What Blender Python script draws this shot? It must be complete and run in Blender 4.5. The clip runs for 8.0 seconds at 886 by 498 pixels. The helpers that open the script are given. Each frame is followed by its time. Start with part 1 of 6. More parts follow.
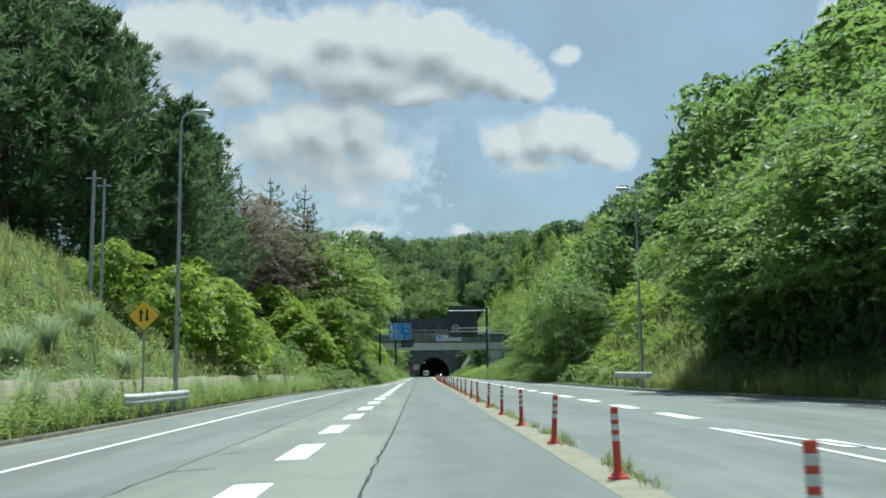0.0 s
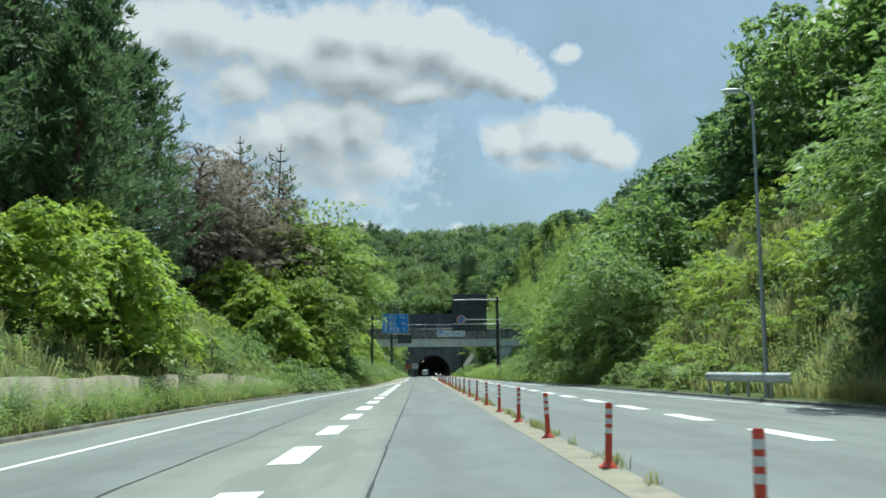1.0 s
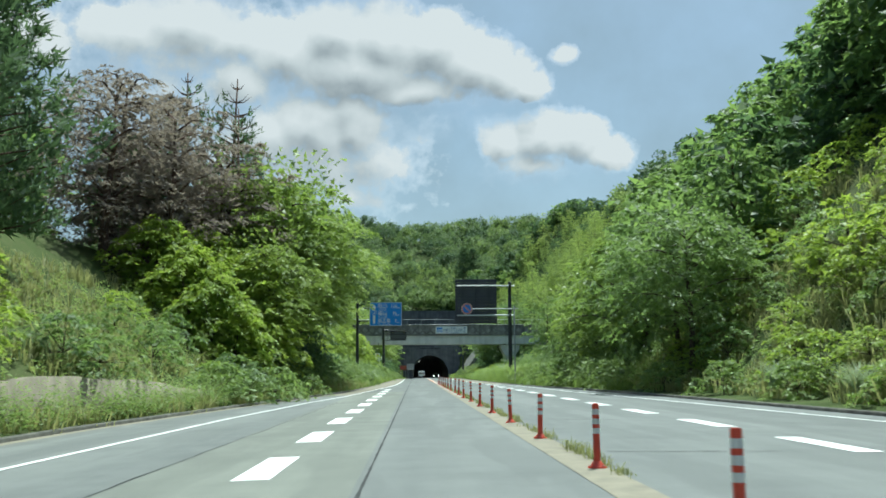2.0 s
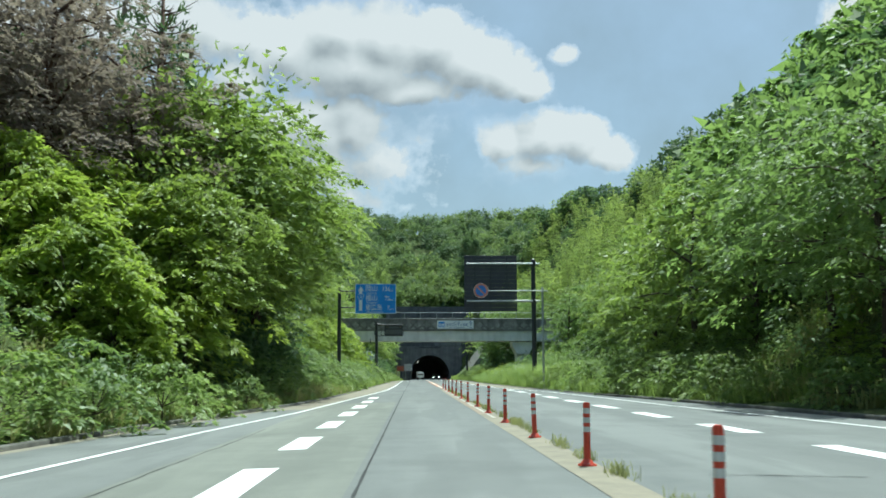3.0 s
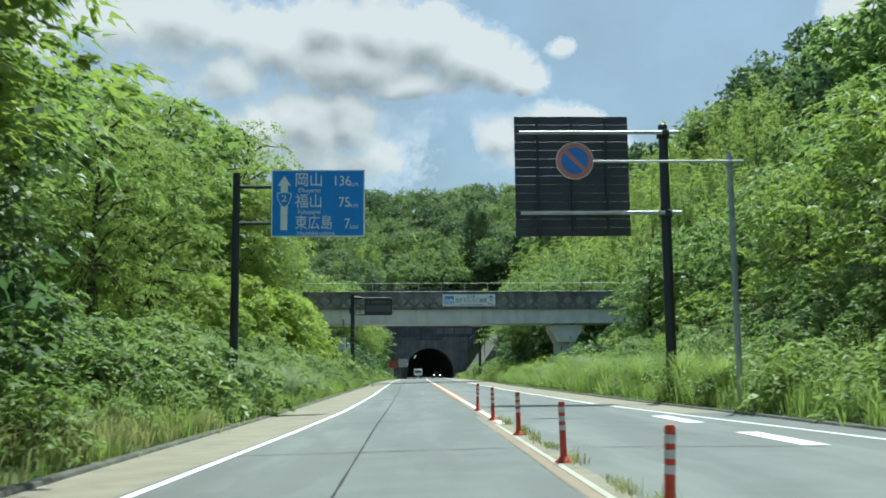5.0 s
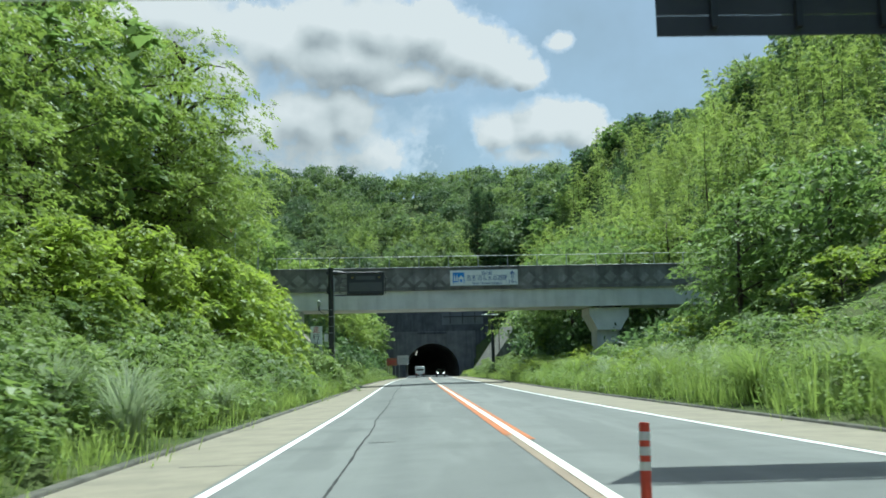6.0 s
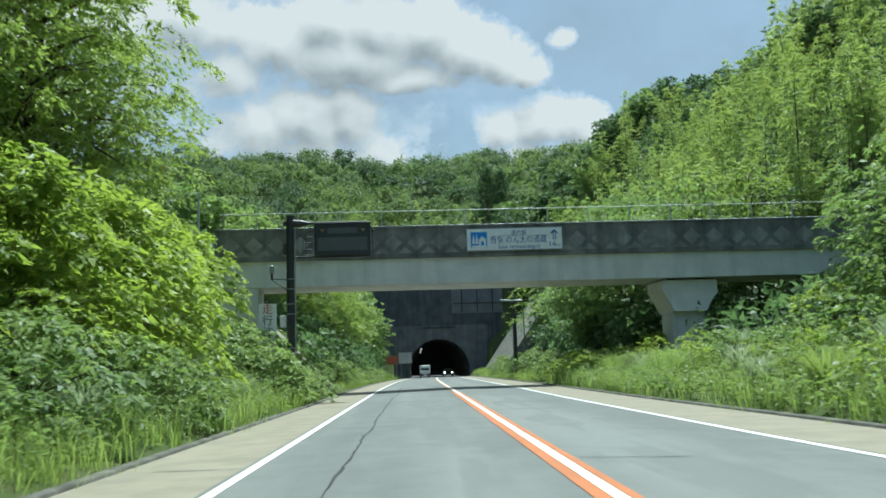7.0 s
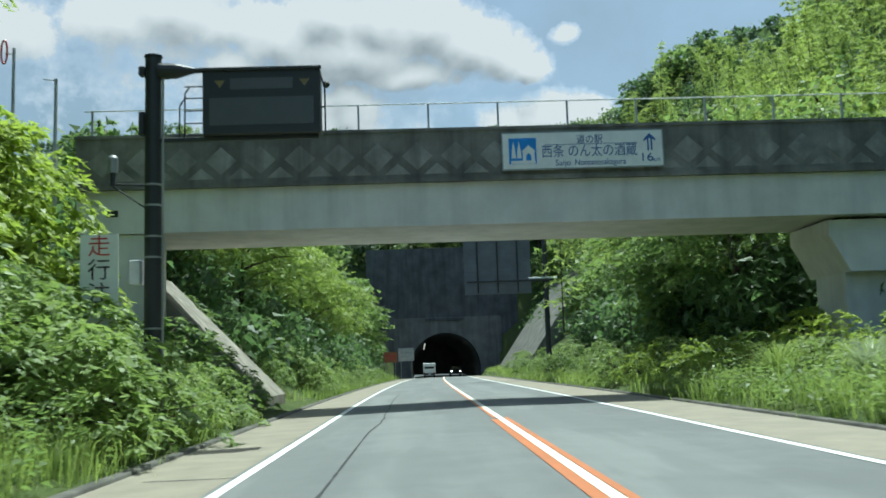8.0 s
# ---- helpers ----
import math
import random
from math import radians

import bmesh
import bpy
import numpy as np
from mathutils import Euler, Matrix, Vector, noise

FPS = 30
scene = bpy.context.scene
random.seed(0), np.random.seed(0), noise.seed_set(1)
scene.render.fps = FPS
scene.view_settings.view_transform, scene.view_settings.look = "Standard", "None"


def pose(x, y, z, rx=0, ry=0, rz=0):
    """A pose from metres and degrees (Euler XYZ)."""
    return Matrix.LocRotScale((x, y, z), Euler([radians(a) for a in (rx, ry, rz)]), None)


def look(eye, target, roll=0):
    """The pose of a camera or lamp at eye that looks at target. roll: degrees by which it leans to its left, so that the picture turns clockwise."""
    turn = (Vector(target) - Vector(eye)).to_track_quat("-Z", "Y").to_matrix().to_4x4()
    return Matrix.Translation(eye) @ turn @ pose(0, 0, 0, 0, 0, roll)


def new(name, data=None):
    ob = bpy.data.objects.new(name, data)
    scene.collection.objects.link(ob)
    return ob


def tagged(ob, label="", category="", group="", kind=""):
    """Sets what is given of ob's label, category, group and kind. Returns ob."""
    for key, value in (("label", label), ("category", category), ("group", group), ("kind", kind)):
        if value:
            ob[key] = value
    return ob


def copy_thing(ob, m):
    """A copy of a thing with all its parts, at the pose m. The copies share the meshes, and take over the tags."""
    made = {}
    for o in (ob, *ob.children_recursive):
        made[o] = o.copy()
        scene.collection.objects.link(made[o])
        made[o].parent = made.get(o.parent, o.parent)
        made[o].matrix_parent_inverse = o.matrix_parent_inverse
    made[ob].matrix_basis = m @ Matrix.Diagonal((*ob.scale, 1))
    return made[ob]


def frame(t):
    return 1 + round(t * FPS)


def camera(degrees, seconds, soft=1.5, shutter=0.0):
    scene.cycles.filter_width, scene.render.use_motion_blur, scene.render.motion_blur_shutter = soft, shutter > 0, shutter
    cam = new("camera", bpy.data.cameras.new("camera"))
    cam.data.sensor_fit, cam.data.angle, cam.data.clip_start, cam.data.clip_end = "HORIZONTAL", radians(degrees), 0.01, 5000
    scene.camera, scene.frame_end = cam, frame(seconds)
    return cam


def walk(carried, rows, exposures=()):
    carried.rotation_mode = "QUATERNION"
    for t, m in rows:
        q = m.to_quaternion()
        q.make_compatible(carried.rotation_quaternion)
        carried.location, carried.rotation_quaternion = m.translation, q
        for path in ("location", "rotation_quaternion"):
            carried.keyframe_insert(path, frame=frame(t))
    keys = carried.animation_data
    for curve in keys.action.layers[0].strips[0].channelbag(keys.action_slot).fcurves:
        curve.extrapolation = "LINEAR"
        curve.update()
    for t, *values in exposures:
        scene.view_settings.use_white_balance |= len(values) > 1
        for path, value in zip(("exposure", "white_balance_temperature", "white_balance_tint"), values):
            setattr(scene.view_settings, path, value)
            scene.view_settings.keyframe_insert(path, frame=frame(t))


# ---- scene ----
cam = camera(50.0, 8.0, soft=1.7, shutter=0.12)
PATH = [
    (0, (-0.505, -0.380, 1.150), (-0.4548, 1.6026, 1.4050), -0.74),
    (0.5, (-0.556, 9.383, 1.149), (-0.5059, 11.3660, 1.4055), -0.47),
    (1, (-0.577, 18.585, 1.140), (-0.5246, 20.5685, 1.3935), -0.48),
    (1.5, (-0.539, 28.480, 1.139), (-0.4823, 30.4626, 1.3932), -0.45),
    (3, (-0.473, 58.216, 1.108), (-0.4105, 60.1987, 1.3666), -0.20),
    (3.5, (-0.439, 68.074, 1.170), (-0.3744, 70.0563, 1.4260), -0.29),
    (4, (-0.410, 77.892, 1.178), (-0.3436, 79.8752, 1.4300), -0.40),
    (4.5, (-0.356, 87.761, 1.157), (-0.2877, 89.7435, 1.4096), -0.28),
    (6, (-0.110, 117.531, 1.194), (-0.0413, 119.5142, 1.4396), -1.28),
    (6.5, (-0.050, 127.472, 1.157), (0.0141, 129.4556, 1.4016), -1.34),
    (7, (-0.016, 137.444, 1.140), (0.0451, 139.4280, 1.3840), -1.71),
    (7.5, (0.006, 147.452, 1.128), (0.0635, 149.4366, 1.3718), -1.99),
    (8, (0.021, 157.509, 1.182), (0.0761, 159.4936, 1.4214), -1.96),
]
walk(cam, [(t, look(eye, target, roll)) for t, eye, target, roll in PATH], [(0.0, 0.50, 5800, -8.0), (3.5, 0.61, 5780, -8.0), (8.0, 0.58, 5720, -8.0)])

# ---------------- world, sun, sky ----------------
SUN_DIR = Vector((0.16, 0.32, 1.0)).normalized()
world = bpy.data.worlds.new("sky")
scene.world = world
world.use_nodes = True
wn = world.node_tree
wn.nodes.clear()
sky = wn.nodes.new("ShaderNodeTexSky")
sky.sky_type = "NISHITA"
sky.sun_disc = False
sky.sun_elevation = math.asin(SUN_DIR.z)
sky.sun_rotation = math.atan2(SUN_DIR.x, SUN_DIR.y)
sky.air_density, sky.dust_density, sky.ozone_density = 1.0, 2.6, 0.8
wbg = wn.nodes.new("ShaderNodeBackground")
wbg.inputs["Strength"].default_value = 0.118
wout = wn.nodes.new("ShaderNodeOutputWorld")
wn.links.new(sky.outputs[0], wbg.inputs[0])
wn.links.new(wbg.outputs[0], wout.inputs[0])
sun = new("sun", bpy.data.lights.new("sun", "SUN"))
sun.data.energy, sun.data.angle, sun.data.color = 4.6, radians(0.5), (1.0, 0.97, 0.91)
sun.matrix_world = look(SUN_DIR * 200, (0, 0, 0))


# ---------------- materials ----------------
class Nodes:
    """A short way to write a node material."""

    def __init__(self, name):
        self.mat = bpy.data.materials.new(name)
        self.mat.use_nodes = True
        self.t = self.mat.node_tree
        self.t.nodes.clear()
        self.out = self.t.nodes.new("ShaderNodeOutputMaterial")

    def n(self, kind, **kw):
        node = self.t.nodes.new(kind)
        for k, v in kw.items():
            if k in node.inputs:
                self.put(node.inputs[k], v)
            else:
                setattr(node, k, v)
        return node

    def put(self, socket, v):
        if hasattr(v, "is_output"):
            self.t.links.new(v, socket)
        else:
            socket.default_value = v

    def coord(self, scale=1.0):
        c = self.n("ShaderNodeNewGeometry").outputs["Position"]
        if scale == 1.0:
            return c
        m = self.n("ShaderNodeMapping", Scale=scale if isinstance(scale, tuple) else (scale,) * 3)
        self.put(m.inputs["Vector"], c)
        return m.outputs[0]

    def objco(self):
        return self.n("ShaderNodeTexCoord").outputs["Object"]

    def noise(self, scale, detail=4.0, vec=None, rough=0.55):
        node = self.n("ShaderNodeTexNoise", Scale=scale, Detail=detail, Roughness=rough)
        self.put(node.inputs["Vector"], vec if vec is not None else self.coord())
        return node.outputs[0]

    def ramp(self, fac, stops):
        node = self.n("ShaderNodeValToRGB")
        e = node.color_ramp.elements
        while len(e) < len(stops):
            e.new(0.5)
        for el, (p, c) in zip(e, stops):
            el.position, el.color = p, (*c, 1) if len(c) == 3 else c
        self.put(node.inputs[0], fac)
        return node.outputs[0]

    def mix(self, fac, a, b, blend="MIX"):
        node = self.n("ShaderNodeMix", data_type="RGBA", blend_type=blend)
        self.put(node.inputs["Factor"], fac)
        for key, v in ((6, a), (7, b)):
            if isinstance(v, tuple) and len(v) == 3:
                v = (*v, 1)
            self.put(node.inputs[key], v)
        return node.outputs[2]

    def math(self, op, a, b=0.0, clamp=False):
        node = self.n("ShaderNodeMath", operation=op, use_clamp=clamp)
        self.put(node.inputs[0], a)
        self.put(node.inputs[1], b)
        return node.outputs[0]

    def bump(self, height, strength=0.3, distance=0.02):
        return self.n("ShaderNodeBump", Strength=strength, Distance=distance, Height=height).outputs[0]

    def principled(self, color, rough=0.6, metal=0.0, normal=None, spec=0.5):
        b = self.n("ShaderNodeBsdfPrincipled")
        self.put(b.inputs["Base Color"], (*color, 1) if isinstance(color, tuple) and len(color) == 3 else color)
        self.put(b.inputs["Roughness"], rough)
        self.put(b.inputs["Metallic"], metal)
        self.put(b.inputs["Specular IOR Level"], spec)
        if normal is not None:
            self.put(b.inputs["Normal"], normal)
        return b.outputs[0]

    def end(self, shader):
        self.t.links.new(shader, self.out.inputs["Surface"])
        return self.mat


def paint_mat(name, color, rough=0.5, metal=0.0, dirt=0.15, scale=3.0):
    """Painted or plain surface with faint large stains and fine grain."""
    k = Nodes(name)
    big = k.noise(scale, 5.0, k.objco())
    fine = k.noise(scale * 14, 3.0, k.objco())
    dark = tuple(c * (1 - 2 * dirt) for c in color)
    c = k.mix(k.ramp(big, [(0.35, (0, 0, 0)), (0.7, (1, 1, 1))]), dark, color)
    c = k.mix(k.math("MULTIPLY", fine, dirt), c, tuple(x * 0.5 for x in color))
    r = k.math("ADD", k.math("MULTIPLY", fine, 0.2), rough - 0.1)
    return k.end(k.principled(c, r, metal, k.bump(fine, 0.1, 0.004)))


def leaf_mat(name, low, high, translucent=0.35, rough=0.45):
    k = Nodes(name)
    isl = k.n("ShaderNodeNewGeometry").outputs["Random Per Island"]
    rnd = k.n("ShaderNodeObjectInfo").outputs["Random"]
    big = k.noise(0.35, 3.0)
    f = k.math("ADD", k.math("MULTIPLY", isl, 0.42), k.math("MULTIPLY", rnd, 0.42))
    f = k.math("ADD", f, k.math("MULTIPLY", k.math("SUBTRACT", big, 0.45), 1.5), True)
    c = k.ramp(f, [(0.0, low), (1.0, high)])
    hue = k.math("FRACT", k.math("MULTIPLY", rnd, 7.31))
    c = k.mix(k.math("MULTIPLY", hue, 0.22), c, k.mix(1.0, c, (1.20, 1.0, 0.74), "MULTIPLY"))
    diff = k.principled(c, rough + 0.05, 0.0, None, 0.36)
    tr = k.n("ShaderNodeBsdfTranslucent")
    k.put(tr.inputs["Color"], k.mix(0.5, c, (high[0] * 1.5, high[1] * 1.55, high[2] * 1.35), "MIX"))
    m = k.n("ShaderNodeMixShader", Fac=translucent)
    k.t.links.new(diff, m.inputs[1])
    k.t.links.new(tr.outputs[0], m.inputs[2])
    return k.end(m.outputs[0])


def asphalt_mat(name, tone=1.0):
    k = Nodes(name)
    p = k.coord()
    fine = k.noise(55.0, 4.0, p, 0.7)
    mid = k.noise(1.3, 5.0, p)
    lane = k.noise(1.0, 4.0, k.coord((0.55, 0.02, 1.0)))
    c = k.ramp(mid, [(0.3, (0.088, 0.096, 0.092)), (0.7, (0.125, 0.134, 0.127))])
    c = k.mix(k.ramp(lane, [(0.40, (0, 0, 0)), (0.60, (1, 1, 1))]), c, k.mix(0.6, c, (0.178, 0.188, 0.176)))
    patch = k.ramp(k.noise(1.0, 3.0, k.coord((0.8, 0.11, 1.0))), [(0.50, (0, 0, 0)), (0.56, (0.5, 0.5, 0.5))])
    c = k.mix(patch, c, (0.085, 0.092, 0.088))
    stains = k.ramp(k.noise(0.35, 6.0, p), [(0.55, (0, 0, 0)), (0.72, (0.7, 0.7, 0.7))])
    c = k.mix(stains, c, (0.07, 0.076, 0.073))
    c = k.mix(k.math("MULTIPLY", fine, 0.38), c, (0.19, 0.198, 0.187))
    if tone != 1.0:
        c = k.mix(1.0, c, (tone * 1.01, tone, tone * 0.90), "MULTIPLY")
    return k.end(k.principled(c, 0.8, 0.0, k.bump(fine, 0.35, 0.006), 0.35))


def concrete_mat(name, light, dark, streaks=0.5, scale=0.6):
    k = Nodes(name)
    p = k.coord()
    big = k.noise(scale, 6.0, p, 0.62)
    streak = k.noise(1.0, 4.0, k.coord((1.6, 1.6, 0.16)))
    fine = k.noise(30.0, 4.0, p)
    c = k.mix(k.ramp(big, [(0.3, (0, 0, 0)), (0.7, (1, 1, 1))]), dark, light)
    c = k.mix(k.math("MULTIPLY", k.ramp(streak, [(0.45, (0, 0, 0)), (0.7, (1, 1, 1))]), streaks), c, tuple(x * 0.55 for x in dark))
    c = k.mix(k.math("MULTIPLY", fine, 0.25), c, tuple(x * 0.7 for x in light))
    return k.end(k.principled(c, 0.85, 0.0, k.bump(fine, 0.25, 0.01), 0.3))


def ground_mat():
    k = Nodes("verge_soil_and_grass")
    p = k.coord()
    a = k.noise(0.25, 6.0, p)
    b = k.noise(3.0, 5.0, p)
    fine = k.noise(18.0, 4.0, p)
    c = k.ramp(a, [(0.3, (0.045, 0.07, 0.022)), (0.52, (0.075, 0.10, 0.034)), (0.72, (0.11, 0.12, 0.055))])
    c = k.mix(k.ramp(b, [(0.55, (0, 0, 0)), (0.75, (0.8, 0.8, 0.8))]), c, (0.12, 0.10, 0.06))
    c = k.mix(k.math("MULTIPLY", fine, 0.4), c, (0.04, 0.06, 0.015))
    return k.end(k.principled(c, 0.95, 0.0, k.bump(fine, 0.6, 0.08), 0.1))


def bark_mat(name, light, dark):
    k = Nodes(name)
    v = k.n("ShaderNodeMapping", Scale=(9.0, 9.0, 1.6))
    k.put(v.inputs["Vector"], k.objco())
    f = k.noise(1.5, 6.0, v.outputs[0], 0.65)
    c = k.ramp(f, [(0.35, dark), (0.7, light)])
    return k.end(k.principled(c, 0.9, 0.0, k.bump(f, 0.7, 0.03), 0.2))


def line_mat(name, color, wear=0.5):
    """Road paint, worn through to the asphalt in specks."""
    k = Nodes(name)
    p = k.coord()
    f = k.noise(9.0, 6.0, p, 0.7)
    big = k.noise(0.8, 4.0, p)
    c = k.mix(k.ramp(big, [(0.3, (0, 0, 0)), (0.7, (1, 1, 1))]), tuple(x * 0.78 for x in color), color)
    c = k.mix(k.ramp(f, [(0.62, (0, 0, 0)), (0.72, (wear, wear, wear))]), c, (0.22, 0.23, 0.21))
    return k.end(k.principled(c, 0.6, 0.0, k.bump(f, 0.15, 0.003), 0.4))


ASPHALT = asphalt_mat("asphalt")
CONCRETE = concrete_mat("bridge_concrete", (0.76, 0.745, 0.72), (0.56, 0.55, 0.53), 0.3)
DARK_CONCRETE = concrete_mat("weathered_concrete", (0.27, 0.26, 0.238), (0.095, 0.093, 0.086), 0.7, 0.9)
PALE_CONCRETE = concrete_mat("pale_lozenge_concrete", (0.38, 0.37, 0.345), (0.17, 0.167, 0.155), 0.75, 1.4)
PORTAL_CONCRETE = concrete_mat("portal_concrete", (0.125, 0.13, 0.138), (0.055, 0.058, 0.064), 0.6)
FACING_CONCRETE = concrete_mat("facing_concrete", (0.20, 0.20, 0.20), (0.10, 0.102, 0.104), 0.6)
LINING = concrete_mat("tunnel_lining", (0.36, 0.37, 0.38), (0.22, 0.23, 0.24), 0.3)
GREY_PANEL = paint_mat("grey_sign_back", (0.15, 0.16, 0.175), 0.55, 0.0, 0.15, 1.0)
SHOULDER = concrete_mat("dusty_shoulder", (0.27, 0.243, 0.182), (0.185, 0.168, 0.13), 0.1, 1.2)
WING = concrete_mat("stained_wing_concrete", (0.33, 0.305, 0.25), (0.15, 0.145, 0.115), 0.7, 1.8)
MEDIAN = concrete_mat("dusty_median", (0.275, 0.248, 0.182), (0.17, 0.155, 0.118), 0.1, 2.2)
SLOPE_FACE = concrete_mat("sprayed_concrete", (0.25, 0.245, 0.21), (0.095, 0.10, 0.08), 0.8, 0.9)
KERB = concrete_mat("kerb_concrete", (0.155, 0.15, 0.125), (0.05, 0.05, 0.042), 0.6, 2.0)
OLD_WALL = concrete_mat("old_wall_concrete", (0.30, 0.265, 0.195), (0.14, 0.125, 0.09), 0.7, 1.6)
GROUND = ground_mat()
WHITE_LINE = line_mat("white_road_paint", (0.80, 0.81, 0.78))
CREAM_LINE = line_mat("cream_road_paint", (0.74, 0.71, 0.60), 0.8)
ORANGE_LINE = line_mat("orange_road_paint", (0.42, 0.135, 0.036), 0.9)
FADED_LINE = line_mat("faded_road_paint", (0.40, 0.38, 0.31), 1.0)
FADED_ORANGE = line_mat("faded_orange_paint", (0.25, 0.19, 0.13), 1.0)
CRACK = paint_mat("tar_seam", (0.035, 0.037, 0.036), 0.9)
STEEL = paint_mat("galvanised_steel", (0.42, 0.44, 0.43), 0.5, 0.5, 0.15, 2.0)
RAIL_STEEL = paint_mat("guard_rail_steel", (0.62, 0.64, 0.62), 0.5, 0.3, 0.15, 2.0)
DARK_STEEL = paint_mat("dark_brown_steel", (0.028, 0.03, 0.032), 0.5, 0.0, 0.1, 2.0)
PANEL_BACK = paint_mat("sign_back", (0.05, 0.05, 0.056), 0.55, 0.0, 0.15, 1.0)
RED_PLASTIC = paint_mat("red_plastic", (0.60, 0.065, 0.03), 0.5, 0.0, 0.12, 5.0)
ORANGE_BOARD = paint_mat("orange_board", (0.30, 0.105, 0.05), 0.5, 0.0, 0.08)
WHITE_BAND = paint_mat("reflective_white", (0.74, 0.72, 0.68), 0.45, 0.0, 0.15, 8.0)
SIGN_WHITE = paint_mat("sign_white", (0.84, 0.85, 0.83), 0.45, 0.0, 0.06)
DULL_WHITE = paint_mat("dull_white_board", (0.46, 0.46, 0.45), 0.5, 0.0, 0.15)
SIGN_BLUE = paint_mat("sign_blue", (0.032, 0.25, 0.70), 0.45, 0.0, 0.06)
SIGN_NAVY = paint_mat("sign_navy", (0.04, 0.12, 0.33), 0.45, 0.0, 0.06)
SIGN_YELLOW = paint_mat("sign_yellow", (0.92, 0.55, 0.03), 0.45, 0.0, 0.06)
SIGN_BLACK = paint_mat("sign_black", (0.012, 0.012, 0.013), 0.5, 0.0, 0.05)
FADED_RED = paint_mat("faded_red", (0.62, 0.24, 0.17), 0.5, 0.0, 0.1)
ROUND_BLUE = paint_mat("round_blue", (0.06, 0.20, 0.56), 0.45, 0.0, 0.06)
SIGN_RED = paint_mat("sign_red", (0.50, 0.05, 0.04), 0.45, 0.0, 0.08)
BARK = bark_mat("bark", (0.13, 0.10, 0.075), (0.04, 0.032, 0.025))
PINE_BARK = bark_mat("pine_bark", (0.16, 0.10, 0.07), (0.05, 0.032, 0.025))
LEAF = leaf_mat("broad_leaves", (0.060, 0.112, 0.042), (0.232, 0.325, 0.090), 0.50)
LEAF_BRIGHT = leaf_mat("bright_leaves", (0.118, 0.186, 0.034), (0.350, 0.440, 0.070), 0.49)
# Darker, less translucent leaf copy: a dense crown's self-shade put into colour.
LEAF_SHADED = leaf_mat("shaded_green_leaves", (0.042, 0.084, 0.036), (0.170, 0.250, 0.070), 0.26)
LEAF_LIGHT = leaf_mat("light_leaves", (0.085, 0.148, 0.038), (0.305, 0.392, 0.082), 0.44)
LEAF_DARK = leaf_mat("dark_leaves", (0.040, 0.080, 0.038), (0.120, 0.190, 0.070), 0.48)
NEEDLES = leaf_mat("pine_needles", (0.044, 0.084, 0.042), (0.130, 0.192, 0.082), 0.37, 0.6)
DEAD = leaf_mat("dead_needles", (0.150, 0.126, 0.106), (0.280, 0.232, 0.190), 0.38, 0.8)
BAMBOO = leaf_mat("bamboo_leaves", (0.105, 0.172, 0.042), (0.370, 0.452, 0.118), 0.50)
FAR_LEAF = leaf_mat("far_wood_leaves", (0.036, 0.072, 0.038), (0.165, 0.230, 0.084), 0.42, 0.6)
FAR_LIGHT = leaf_mat("far_light_leaves", (0.058, 0.104, 0.040), (0.215, 0.285, 0.088), 0.44, 0.6)
FAR_DARK = leaf_mat("far_dark_leaves", (0.024, 0.054, 0.032), (0.105, 0.158, 0.064), 0.36, 0.6)
GRASS = leaf_mat("grass_blades", (0.135, 0.158, 0.055), (0.31, 0.312, 0.132), 0.45, 0.6)
GRASS_FRESH = leaf_mat("fresh_grass", (0.092, 0.152, 0.040), (0.262, 0.340, 0.088), 0.55, 0.55)
PAMPAS = leaf_mat("silvery_grass", (0.13, 0.190, 0.090), (0.34, 0.40, 0.25), 0.42, 0.35)
WEED = leaf_mat("weed_leaves", (0.075, 0.138, 0.042), (0.270, 0.358, 0.098), 0.43)
PALE_ASPHALT = asphalt_mat("pale_asphalt", 1.14)


# ---------------- mesh helpers ----------------
def part(name, bm, material, parent=None, label=""):
    me = bpy.data.meshes.new(name)
    bm.to_mesh(me)
    bm.free()
    me.materials.append(material)
    ob = new(name, me)
    ob.parent = parent
    if label:
        tagged(ob, label)
    return ob


def thing(name, label, category, group="", at=(0, 0, 0), rz=0.0, kind=""):
    ob = new(name)
    ob.empty_display_size = 0.3
    ob.matrix_basis = pose(*at, 0, 0, rz)
    return tagged(ob, label, category, group, kind)


def box(bm, x0, x1, y0, y1, z0, z1, bevel=0.0):
    m = Matrix.Translation(((x0 + x1) / 2, (y0 + y1) / 2, (z0 + z1) / 2)) @ Matrix.Diagonal((x1 - x0, y1 - y0, z1 - z0, 1))
    made = bmesh.ops.create_cube(bm, size=1, matrix=m)
    if bevel:
        es = list({e for v in made["verts"] for e in v.link_edges})
        bmesh.ops.bevel(bm, geom=es, offset=bevel, segments=1, affect="EDGES")
    return bm


def rod(bm, a, b, r0, r1=None, seg=10):
    """A tapered round bar from a to b."""
    a, b = Vector(a), Vector(b)
    d = b - a
    m = Matrix.Translation((a + b) / 2) @ d.to_track_quat("Z", "Y").to_matrix().to_4x4()
    bmesh.ops.create_cone(bm, cap_ends=True, segments=seg, radius1=r0, radius2=r0 if r1 is None else r1, depth=d.length, matrix=m)
    return bm


